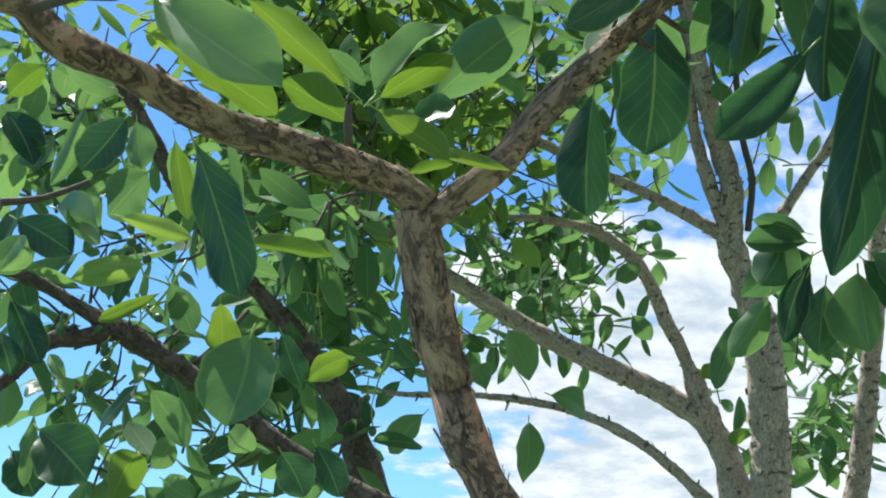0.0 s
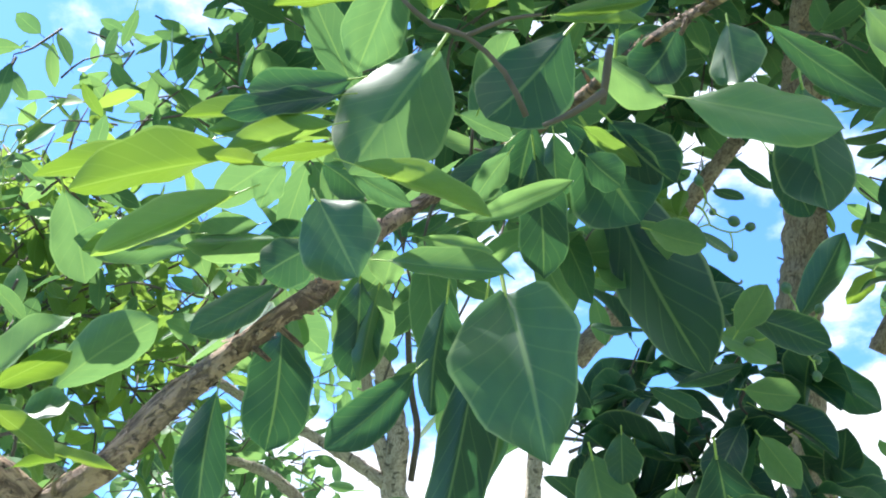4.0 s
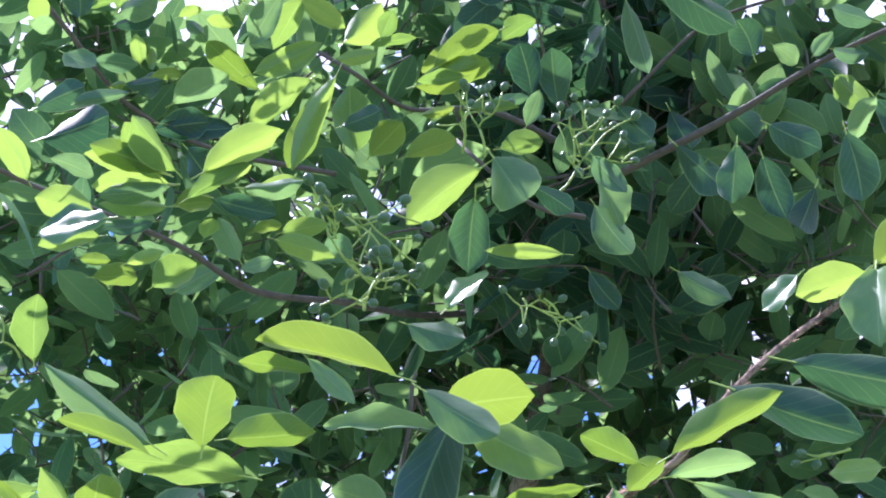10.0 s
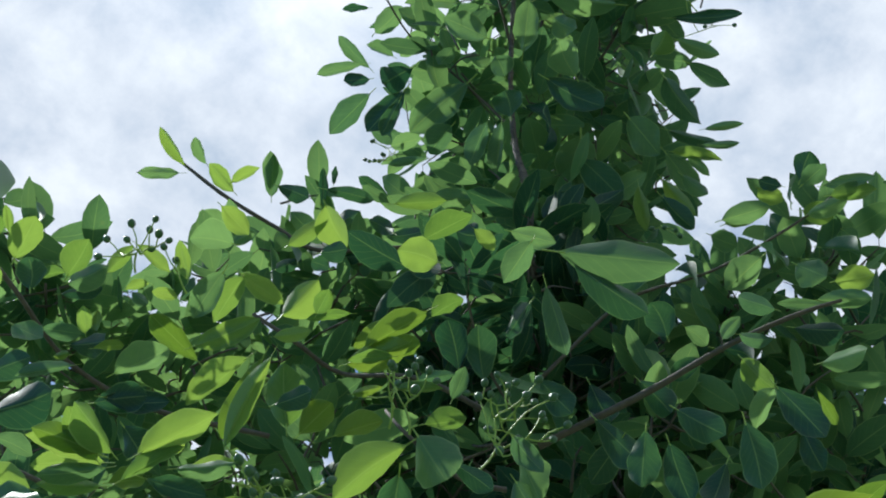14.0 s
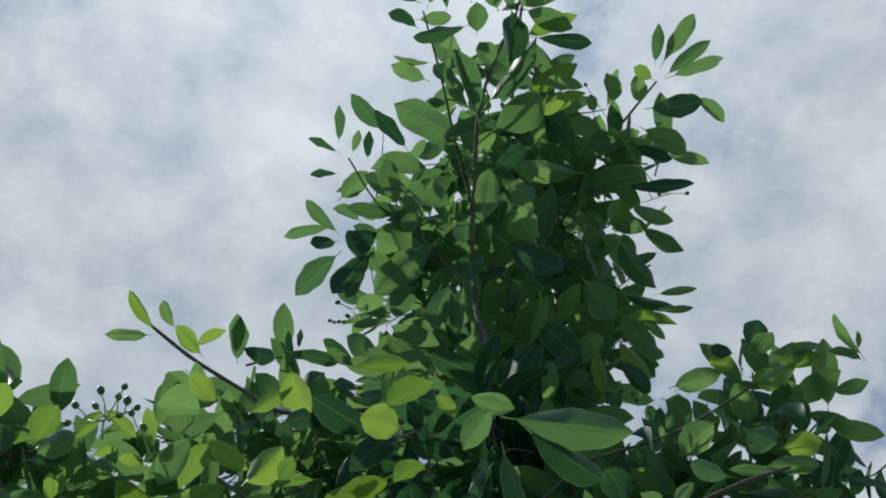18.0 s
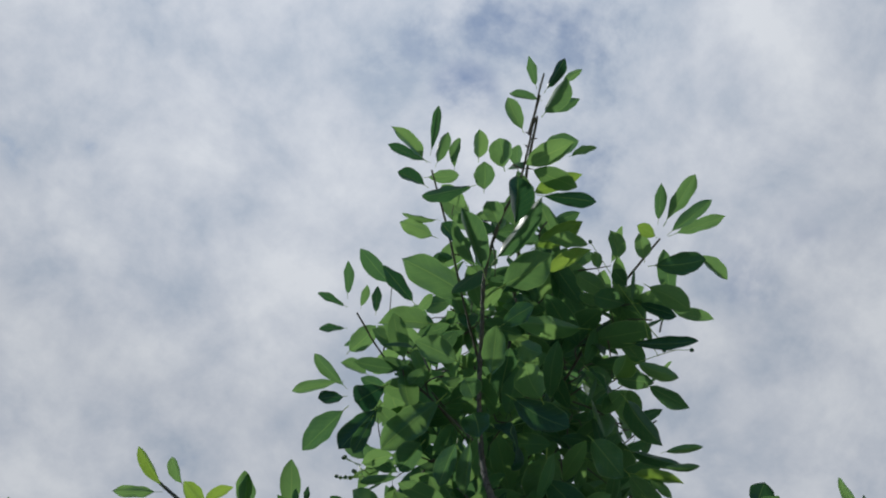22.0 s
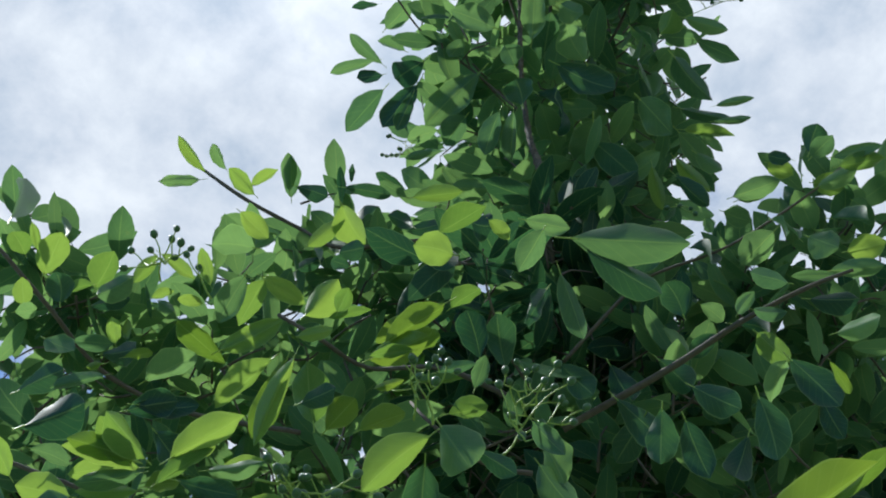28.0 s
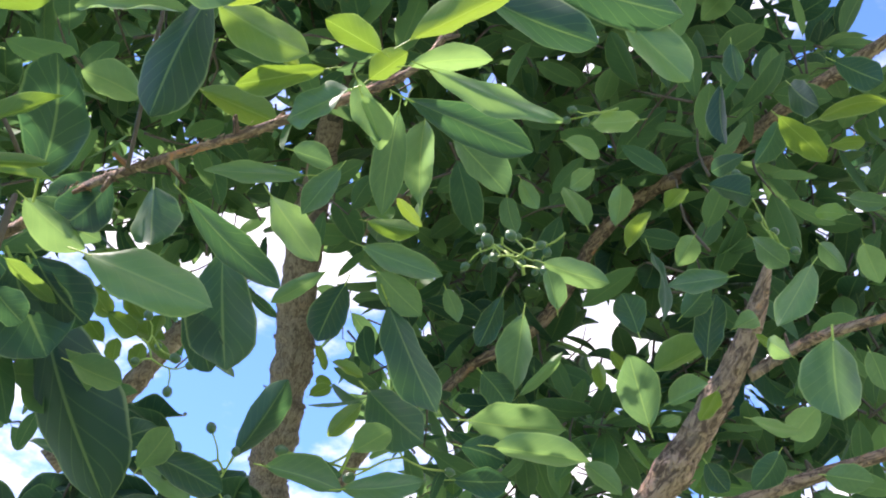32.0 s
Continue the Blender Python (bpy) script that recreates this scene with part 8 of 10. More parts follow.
fruits(tree_main, (0.194, 0.931, 2.421), [(0.123, 0.937, 2.410), (0.142, 0.954, 2.396), (0.107, 0.915, 2.453), (0.154, 0.896, 2.438), (0.146, 0.946, 2.436), (0.106, 0.938, 2.438)])
fruits(tree_main, (0.849, 0.544, 2.346), [(0.825, 0.575, 2.350), (0.835, 0.571, 2.344), (0.849, 0.568, 2.354), (0.829, 0.587, 2.349)])
fruits(tree_main, (0.921, 0.684, 2.305), [(0.888, 0.716, 2.301), (0.893, 0.710, 2.283), (0.909, 0.701, 2.290), (0.884, 0.727, 2.275), (0.919, 0.726, 2.280)])
fruits(tree_main, (0.020, 1.680, 2.034), [(-0.033, 1.709, 2.005), (-0.023, 1.666, 2.020), (-0.008, 1.674, 2.004), (0.007, 1.670, 1.993)])

# lower limbs of the pale trunk
limb_p1 = branch(tree_main, [(1.127, 1.414, 2.766, 0.0212), (1.185, 1.387, 2.761, 0.0193), (1.233, 1.309, 2.805, 0.0164), (1.274, 1.237, 2.843, 0.0154), (1.293, 1.165, 2.892, 0.0125), (1.305, 1.090, 2.948, 0.0106), (1.283, 0.997, 3.036, 0.0087)], BARK_PALE)
limb_p2 = branch(tree_main, [(0.959, 1.933, 2.465, 0.0254), (1.010, 1.884, 2.524, 0.0232), (1.037, 1.847, 2.575, 0.0211), (1.059, 1.809, 2.626, 0.0190), (1.100, 1.741, 2.707, 0.0169), (1.160, 1.645, 2.808, 0.0148)], BARK_PALE)
limb_p3 = branch(tree_main, [(1.293, 1.537, 2.378, 0.0135), (1.308, 1.497, 2.429, 0.0125), (1.349, 1.426, 2.497, 0.0116), (1.409, 1.332, 2.554, 0.0106), (1.454, 1.252, 2.600, 0.0087)], BARK_PALE)
leaves(tree_main, pale_trunk, "y", [
    (1.018, 1.873, 2.646, 0.961, 1.871, 2.637, 0.027, 45),
    (0.990, 1.894, 2.610, 0.994, 1.935, 2.589, 0.024, 8),
    (1.076, 1.960, 2.685, 1.102, 2.006, 2.648, 0.026, -23),
    (0.996, 1.875, 2.640, 1.016, 1.918, 2.602, 0.028, -15),
    (1.442, 1.663, 2.681, 1.387, 1.663, 2.688, 0.027, 46),
])
leaves(tree_main, pale_trunk, "y", [
    (1.348, 1.682, 2.649, 1.385, 1.685, 2.649, 0.022, -50),
    (1.474, 1.719, 2.639, 1.470, 1.803, 2.605, 0.043, 18),
    (1.334, 1.665, 2.708, 1.375, 1.690, 2.681, 0.021, -60),
    (1.438, 1.464, 2.887, 1.377, 1.457, 2.904, 0.027, 13),
    (1.472, 1.504, 2.953, 1.422, 1.514, 2.944, 0.027, 35),
    (1.390, 1.511, 2.923, 1.340, 1.520, 2.919, 0.025, 36),
    (1.434, 1.513, 2.916, 1.388, 1.528, 2.904, 0.022, 36),
])
leaves(tree_main, limb_p1, "d", [
    (0.527, 0.883, 1.976, 0.578, 0.863, 1.993, 0.016, -80),
])
blades(tree_main, pale_trunk, "y", [
    (0.633, 1.176, 2.364, 0.672, 1.180, 2.333, 0.027, -38),
    (0.665, 1.178, 2.337, 0.701, 1.166, 2.314, 0.029, -41),
    (0.670, 1.160, 2.361, 0.702, 1.157, 2.330, 0.030, -22),
    (0.702, 1.187, 2.333, 0.747, 1.181, 2.327, 0.028, -33),
    (0.673, 1.192, 2.305, 0.647, 1.182, 2.320, 0.023, 25),
    (0.689, 1.196, 2.283, 0.683, 1.180, 2.309, 0.021, 18),
    (0.719, 1.203, 2.289, 0.717, 1.180, 2.313, 0.022, -5),
    (0.721, 1.164, 2.312, 0.716, 1.139, 2.333, 0.022, 14),
    (0.641, 1.149, 2.401, 0.670, 1.151, 2.383, 0.022, -57),
    (0.637, 1.164, 2.380, 0.642, 1.147, 2.398, 0.020, -15),
    (0.640, 1.194, 2.329, 0.670, 1.202, 2.312, 0.018, -59),
])
blades(tree_main, pale_trunk, "y", [
    (0.754, 1.178, 2.300, 0.720, 1.173, 2.315, 0.016, 35),
])
fruits(tree_main, (0.150, 0.851, 2.372), [(0.097, 0.902, 2.355), (0.105, 0.864, 2.386), (0.119, 0.853, 2.375), (0.130, 0.864, 2.394), (0.123, 0.886, 2.380), (0.094, 0.820, 2.388), (0.133, 0.809, 2.387), (0.148, 0.828, 2.381)])
clump(tree_main, (0.292, 1.621, 3.176), 0.091, 12, 0.075, 345)
clump(tree_main, (0.446, 1.626, 3.133), 0.091, 12, 0.075, 346)
clump(tree_main, (0.358, 1.716, 3.050), 0.081, 9, 0.075, 347)
clump(tree_main, (0.575, 1.602, 3.116), 0.091, 12, 0.075, 348)
clump(tree_main, (0.706, 1.606, 3.060), 0.091, 12, 0.075, 349)
clump(tree_main, (0.840, 1.588, 3.001), 0.091, 12, 0.075, 350)
clump(tree_main, (0.599, 1.682, 3.012), 0.091, 10, 0.075, 351)
clump(tree_main, (0.482, 1.709, 3.024), 0.081, 8, 0.075, 352)
clump(tree_main, (0.957, 1.500, 3.022), 0.091, 12, 0.075, 353)
clump(tree_main, (0.967, 1.333, 3.173), 0.091, 12, 0.075, 354)
clump(tree_main, (0.992, 1.222, 3.253), 0.091, 12, 0.075, 355)
clump(tree_main, (1.162, 1.127, 3.204), 0.091, 13, 0.075, 356)
clump(tree_main, (1.184, 0.990, 3.284), 0.091, 12, 0.075, 357)
clump(tree_main, (1.229, 1.160, 3.118), 0.091, 13, 0.075, 358)
clump(tree_main, (1.296, 1.028, 3.157), 0.091, 12, 0.075, 359)
clump(tree_main, (1.327, 0.897, 3.227), 0.081, 9, 0.075, 360)
clump(tree_main, (1.366, 0.831, 3.230), 0.081, 9, 0.075, 361)
clump(tree_main, (1.398, 1.119, 3.000), 0.091, 12, 0.075, 362)
clump(tree_main, (1.496, 1.023, 2.967), 0.081, 9, 0.075, 363)
clump(tree_main, (1.579, 0.952, 2.920), 0.081, 9, 0.075, 364)
clump(tree_main, (1.284, 1.302, 2.953), 0.081, 9, 0.075, 365)
clump(tree_main, (1.183, 1.451, 2.895), 0.081, 9, 0.075, 366)
clump(tree_main, (0.962, 1.606, 2.893), 0.091, 11, 0.075, 367)
clump(tree_main, (1.411, 1.236, 2.882), 0.081, 9, 0.075, 368)
clump(tree_main, (1.510, 1.123, 2.866), 0.081, 9, 0.075, 369)
clump(tree_main, (1.406, 0.818, 3.185), 0.071, 8, 0.075, 370)
clump(tree_main, (1.210, 0.896, 3.319), 0.081, 10, 0.075, 371)
clump(tree_main, (1.291, 0.779, 3.318), 0.081, 9, 0.075, 372)
clump(tree_main, (0.892, 1.411, 3.161), 0.081, 11, 0.075, 373)
clump(tree_main, (0.679, 1.488, 3.197), 0.081, 10, 0.075, 374)
clump(tree_main, (0.131, 1.724, 3.049), 0.091, 11, 0.075, 375)
clump(tree_main, (0.228, 1.611, 3.165), 0.091, 12, 0.075, 376)
clump(tree_main, (0.123, 1.635, 3.148), 0.091, 12, 0.075, 377)
clump(tree_main, (0.365, 1.637, 3.118), 0.081, 9, 0.075, 378)
clump(tree_main, (0.208, 1.885, 2.812), 0.060, 6, 0.075, 379)
clump(tree_main, (0.278, 1.849, 2.855), 0.081, 8, 0.075, 380)
clump(tree_main, (0.373, 1.572, 3.183), 0.091, 11, 0.075, 381)
clump(tree_main, (0.596, 1.650, 3.046), 0.091, 10, 0.075, 382)
clump(tree_main, (0.791, 1.600, 3.011), 0.091, 11, 0.075, 383)
clump(tree_main, (1.014, 1.376, 3.106), 0.091, 11, 0.075, 384)
clump(tree_main, (0.893, 1.442, 3.115), 0.091, 11, 0.075, 385)
clump(tree_main, (1.263, 1.331, 2.953), 0.081, 10, 0.075, 386)
clump(tree_main, (1.328, 1.258, 2.960), 0.081, 10, 0.075, 387)
clump(tree_main, (1.422, 1.238, 2.883), 0.091, 12, 0.075, 388)
clump(tree_main, (1.428, 1.133, 2.965), 0.091, 11, 0.075, 389)
clump(tree_main, (1.448, 1.279, 2.800), 0.091, 12, 0.075, 390)
clump(tree_main, (1.371, 1.317, 2.847), 0.081, 10, 0.075, 391)
clump(tree_main, (1.333, 1.404, 2.795), 0.081, 9, 0.075, 392)
clump(tree_main, (1.435, 1.372, 2.714), 0.081, 9, 0.075, 393)
clump(tree_main, (1.502, 1.298, 2.713), 0.081, 10, 0.075, 394)
clump(tree_main, (1.355, 1.476, 2.682), 0.071, 7, 0.075, 395)
clump(tree_main, (1.509, 1.379, 2.607), 0.081, 9, 0.075, 396)
clump(tree_main, (1.296, 1.385, 2.870), 0.060, 6, 0.075, 397)
clump(tree_main, (1.310, 1.160, 3.066), 0.081, 9, 0.075, 398)
clump(tree_main, (1.215, 1.149, 3.134), 0.081, 9, 0.075, 399)
clump(tree_main, (1.352, 1.037, 3.102), 0.081, 9, 0.075, 400)
clump(tree_main, (0.834, 1.824, 2.650), 0.071, 7, 0.075, 402)
clump(tree_main, (0.576, 1.825, 2.799), 0.081, 8, 0.075, 403)
clump(tree_main, (0.406, 1.795, 2.903), 0.081, 8, 0.075, 404)
clump(tree_main, (1.697, 0.794, 3.388), 0.093, 10, 0.080, 405)
clump(tree_main, (1.723, 0.799, 3.341), 0.093, 10, 0.080, 406)
clump(tree_main, (1.752, 0.913, 3.250), 0.082, 8, 0.080, 407)
clump(tree_main, (1.261, 1.526, 3.240), 0.082, 10, 0.080, 408)
clump(tree_main, (1.312, 1.579, 3.141), 0.082, 9, 0.080, 409)
clump(tree_main, (1.238, 1.415, 3.341), 0.082, 9, 0.080, 410)
clump(tree_main, (0.595, 2.019, 3.016), 0.105, 10, 0.080, 411)
clump(tree_main, (0.743, 1.989, 2.994), 0.105, 10, 0.080, 412)
clump(tree_main, (0.985, 1.886, 3.017), 0.105, 10, 0.080, 413)
clump(tree_main, (0.663, 2.049, 2.941), 0.105, 10, 0.080, 414)
clump(tree_main, (1.153, 1.794, 3.016), 0.093, 8, 0.080, 415)
clump(tree_main, (1.246, 1.666, 3.098), 0.082, 8, 0.080, 416)
clump(tree_main, (0.850, 1.903, 3.058), 0.093, 8, 0.080, 417)
clump(tree_main, (0.553, 1.958, 3.121), 0.093, 9, 0.080, 418)
clump(tree_main, (0.704, 1.991, 3.086), 0.093, 8, 0.080, 419)
clump(tree_main, (0.363, 2.099, 3.048), 0.093, 9, 0.080, 420)
clump(tree_main, (0.520, 1.892, 3.287), 0.093, 9, 0.080, 421)
clump(tree_main, (0.247, 2.005, 3.195), 0.093, 9, 0.080, 422)
clump(tree_main, (0.603, 2.081, 3.002), 0.093, 8, 0.080, 423)
clump(tree_main, (0.321, 2.146, 2.986), 0.082, 7, 0.080, 424)
clump(tree_main, (0.859, 1.935, 3.104), 0.093, 8, 0.080, 425)
clump(tree_main, (0.467, 2.008, 3.148), 0.082, 7, 0.080, 426)
clump(tree_main, (0.192, 1.961, 3.267), 0.082, 7, 0.080, 427)
clump(tree_main, (0.350, 2.007, 3.177), 0.070, 6, 0.080, 428)
clump(tree_main, (0.411, 1.820, 3.334), 0.105, 11, 0.080, 429)
clump(tree_main, (0.550, 1.843, 3.272), 0.105, 11, 0.080, 430)
clump(tree_main, (0.661, 1.765, 3.321), 0.105, 11, 0.080, 431)
clump(tree_main, (0.804, 1.744, 3.282), 0.105, 11, 0.080, 432)
clump(tree_main, (0.424, 1.905, 3.233), 0.105, 11, 0.080, 433)
clump(tree_main, (0.889, 1.651, 3.339), 0.105, 11, 0.080, 434)
clump(tree_main, (1.027, 1.592, 3.312), 0.105, 11, 0.080, 435)
clump(tree_main, (0.338, 1.784, 3.388), 0.093, 10, 0.080, 436)
clump(tree_main, (1.155, 1.538, 3.295), 0.093, 10, 0.080, 437)
clump(tree_main, (1.255, 1.392, 3.338), 0.093, 10, 0.080, 438)
clump(tree_main, (0.290, 1.886, 3.696), 0.087, 8, 0.080, 439)
clump(tree_main, (0.318, 1.788, 3.709), 0.084, 8, 0.080, 440)
clump(tree_main, (0.487, 1.617, 3.618), 0.079, 8, 0.080, 441)
clump(tree_main, (0.569, 1.606, 3.554), 0.080, 8, 0.080, 442)
clump(tree_main, (0.746, 1.489, 3.686), 0.080, 8, 0.080, 443)
clump(tree_main, (0.881, 1.497, 3.840), 0.086, 8, 0.080, 444)
clump(tree_main, (0.949, 1.367, 3.765), 0.082, 8, 0.081, 445)
clump(tree_main, (1.072, 1.245, 3.661), 0.081, 8, 0.080, 446)
clump(tree_main, (1.164, 1.102, 3.556), 0.077, 8, 0.080, 447)
clump(tree_main, (1.219, 1.026, 3.591), 0.078, 8, 0.080, 448)
clump(tree_main, (1.476, 1.006, 3.658), 0.083, 8, 0.080, 449)
clump(tree_main, (1.437, 0.942, 3.576), 0.080, 8, 0.080, 450)
clump(tree_main, (1.547, 0.755, 3.508), 0.078, 8, 0.080, 451)
clump(tree_main, (0.294, 1.743, 3.381), 0.077, 8, 0.080, 452)
clump(tree_main, (0.486, 1.931, 3.627), 0.087, 8, 0.080, 453)
clump(tree_main, (0.514, 1.704, 3.584), 0.082, 8, 0.080, 454)
clump(tree_main, (0.754, 1.697, 3.587), 0.083, 8, 0.080, 455)
clump(tree_main, (0.800, 1.553, 3.498), 0.079, 8, 0.080, 456)
clump(tree_main, (0.917, 1.568, 3.725), 0.086, 8, 0.080, 457)
clump(tree_main, (0.982, 1.350, 3.501), 0.077, 8, 0.080, 458)
clump(tree_main, (1.242, 1.416, 3.693), 0.086, 8, 0.080, 459)
clump(tree_main, (1.286, 1.244, 3.573), 0.082, 8, 0.080, 460)
clump(tree_main, (1.458, 1.233, 3.661), 0.086, 8, 0.080, 461)
clump(tree_main, (1.434, 1.015, 3.532), 0.080, 8, 0.080, 462)
clump(tree_main, (1.433, 0.946, 3.469), 0.077, 8, 0.080, 463)
clump(tree_main, (1.605, 0.840, 3.415), 0.078, 8, 0.080, 464)
clump(tree_main, (0.403, 1.973, 3.488), 0.085, 8, 0.080, 465)
clump(tree_main, (0.501, 1.807, 3.478), 0.082, 8, 0.080, 466)
clump(tree_main, (0.583, 1.896, 3.485), 0.084, 8, 0.080, 467)
clump(tree_main, (0.769, 1.710, 3.508), 0.082, 8, 0.080, 468)
clump(tree_main, (0.874, 1.589, 3.399), 0.078, 8, 0.080, 469)
clump(tree_main, (1.010, 1.605, 3.598), 0.084, 8, 0.080, 470)
clump(tree_main, (0.993, 1.421, 3.402), 0.076, 8, 0.080, 471)
clump(tree_main, (1.158, 1.428, 3.608), 0.083, 8, 0.080, 472)
clump(tree_main, (1.234, 1.269, 3.398), 0.077, 8, 0.080, 473)
clump(tree_main, (1.437, 1.200, 3.421), 0.080, 8, 0.080, 474)
clump(tree_main, (1.491, 1.070, 3.462), 0.080, 8, 0.080, 475)
clump(tree_main, (1.617, 1.021, 3.476), 0.082, 8, 0.080, 476)
clump(tree_main, (1.782, 0.983, 3.570), 0.087, 8, 0.080, 477)
clump(tree_main, (0.396, 1.917, 3.279), 0.079, 8, 0.080, 478)
clump(tree_main, (0.545, 2.021, 3.470), 0.086, 8, 0.080, 479)
clump(tree_main, (0.666, 1.837, 3.280), 0.079, 8, 0.080, 480)
clump(tree_main, (0.818, 1.867, 3.390), 0.083, 8, 0.080, 481)
clump(tree_main, (0.927, 1.675, 3.384), 0.080, 8, 0.080, 482)
clump(tree_main, (1.000, 1.675, 3.328), 0.080, 8, 0.080, 483)
clump(tree_main, (1.127, 1.483, 3.361), 0.079, 8, 0.080, 484)
clump(tree_main, (1.219, 1.481, 3.502), 0.083, 8, 0.080, 485)
clump(tree_main, (1.412, 1.376, 3.585), 0.086, 8, 0.080, 486)
clump(tree_main, (1.401, 1.184, 3.403), 0.079, 8, 0.080, 487)
clump(tree_main, (1.569, 1.179, 3.528), 0.084, 8, 0.080, 488)
clump(tree_main, (1.639, 1.035, 3.405), 0.082, 8, 0.080, 489)
clump(tree_main, (1.892, 1.026, 3.468), 0.088, 8, 0.080, 490)
clump(tree_main, (0.477, 2.091, 3.303), 0.084, 8, 0.080, 491)
clump(tree_main, (0.687, 2.130, 3.315), 0.087, 8, 0.080, 492)
clump(tree_main, (0.654, 1.924, 3.270), 0.081, 8, 0.080, 493)
clump(tree_main, (0.898, 2.008, 3.411), 0.088, 8, 0.080, 494)
clump(tree_main, (0.914, 1.863, 3.319), 0.082, 8, 0.080, 495)
clump(tree_main, (1.150, 1.738, 3.310), 0.082, 8, 0.080, 496)
clump(tree_main, (1.238, 1.797, 3.434), 0.088, 8, 0.080, 497)
clump(tree_main, (1.267, 1.485, 3.197), 0.077, 8, 0.080, 498)
clump(tree_main, (1.464, 1.487, 3.400), 0.084, 8, 0.080, 499)
clump(tree_main, (1.525, 1.401, 3.448), 0.085, 8, 0.080, 500)
clump(tree_main, (1.803, 1.261, 3.387), 0.087, 8, 0.080, 501)
clump(tree_main, (1.729, 1.098, 3.348), 0.082, 8, 0.080, 502)
clump(tree_main, (1.816, 0.991, 3.329), 0.083, 8, 0.080, 503)
clump(tree_main, (0.540, 2.168, 3.164), 0.084, 8, 0.080, 504)
clump(tree_main, (0.719, 2.164, 3.226), 0.087, 8, 0.080, 505)
clump(tree_main, (0.729, 1.903, 3.064), 0.077, 8, 0.080, 506)
clump(tree_main, (0.965, 2.104, 3.238), 0.087, 8, 0.080, 507)
clump(tree_main, (1.013, 1.938, 3.249), 0.084, 8, 0.080, 508)
clump(tree_main, (1.063, 1.814, 3.221), 0.082, 8, 0.080, 509)
clump(tree_main, (1.237, 1.549, 3.134), 0.076, 8, 0.080, 510)
clump(tree_main, (1.360, 1.568, 3.188), 0.080, 8, 0.080, 511)
clump(tree_main, (1.637, 1.586, 3.218), 0.086, 8, 0.080, 512)
clump(tree_main, (1.642, 1.354, 3.199), 0.082, 8, 0.080, 513)
clump(tree_main, (1.772, 1.273, 3.145), 0.082, 8, 0.080, 514)
clump(tree_main, (1.727, 1.114, 3.034), 0.077, 8, 0.080, 515)
clump(tree_main, (1.928, 1.068, 3.112), 0.082, 8, 0.080, 516)
clump(tree_main, (0.627, 2.231, 3.056), 0.084, 8, 0.080, 517)
clump(tree_main, (0.660, 2.094, 2.947), 0.080, 8, 0.080, 518)
clump(tree_main, (0.799, 1.955, 2.956), 0.077, 8, 0.080, 519)
clump(tree_main, (0.862, 1.924, 2.997), 0.078, 8, 0.080, 520)
clump(tree_main, (1.114, 1.989, 3.058), 0.083, 8, 0.080, 521)
clump(tree_main, (1.214, 1.976, 3.092), 0.085, 8, 0.080, 522)
clump(tree_main, (1.256, 1.804, 3.053), 0.081, 8, 0.080, 523)
clump(tree_main, (1.406, 1.641, 3.086), 0.081, 8, 0.080, 524)
clump(tree_main, (1.540, 1.492, 3.004), 0.079, 8, 0.080, 525)
clump(tree_main, (1.733, 1.577, 3.147), 0.087, 8, 0.080, 526)
clump(tree_main, (1.747, 1.414, 3.074), 0.083, 8, 0.080, 527)
clump(tree_main, (1.741, 1.229, 3.015), 0.079, 8, 0.080, 528)
clump(tree_main, (1.814, 1.110, 2.971), 0.078, 8, 0.080, 529)
clump(tree_main, (0.585, 2.245, 2.838), 0.082, 8, 0.080, 530)
clump(tree_main, (0.718, 2.109, 2.805), 0.078, 8, 0.080, 531)
clump(tree_main, (0.761, 2.009, 2.877), 0.077, 8, 0.080, 532)
clump(tree_main, (0.928, 1.977, 2.837), 0.077, 8, 0.080, 533)
clump(tree_main, (1.068, 1.902, 2.884), 0.078, 8, 0.080, 534)
clump(tree_main, (1.171, 1.853, 2.898), 0.079, 8, 0.080, 535)
clump(tree_main, (1.533, 1.519, 2.922), 0.078, 8, 0.080, 538)
clump(tree_main, (1.581, 1.432, 2.878), 0.076, 8, 0.080, 539)
clump(tree_main, (1.800, 1.370, 2.929), 0.081, 8, 0.080, 540)
clump(tree_main, (1.950, 1.355, 3.049), 0.086, 8, 0.080, 541)
clump(tree_main, (1.959, 1.229, 2.933), 0.082, 8, 0.080, 542)
clump(tree_main, (0.183, 1.436, 3.561), 0.076, 7, 0.081, 543)
clump(tree_main, (0.261, 1.402, 3.550), 0.076, 7, 0.081, 544)
clump(tree_main, (0.437, 1.552, 3.833), 0.086, 7, 0.082, 545)
clump(tree_main, (0.597, 1.475, 3.799), 0.085, 7, 0.082, 546)
clump(tree_main, (0.704, 1.301, 3.672), 0.079, 7, 0.083, 547)
clump(tree_main, (0.905, 1.375, 3.947), 0.089, 7, 0.085, 548)
clump(tree_main, (0.952, 1.205, 3.847), 0.085, 7, 0.087, 549)
clump(tree_main, (1.031, 1.097, 3.672), 0.080, 7, 0.083, 550)
clump(tree_main, (1.091, 0.949, 3.553), 0.076, 7, 0.082, 551)
clump(tree_main, (1.242, 0.955, 3.737), 0.082, 7, 0.082, 552)
clump(tree_main, (1.313, 0.779, 3.541), 0.076, 7, 0.080, 553)
clump(tree_main, (1.469, 0.724, 3.526), 0.078, 7, 0.080, 554)
clump(tree_main, (1.532, 0.631, 3.558), 0.080, 7, 0.080, 555)
clump(tree_main, (0.285, 1.673, 3.636), 0.082, 7, 0.080, 556)
clump(tree_main, (0.389, 1.556, 3.587), 0.079, 7, 0.080, 557)
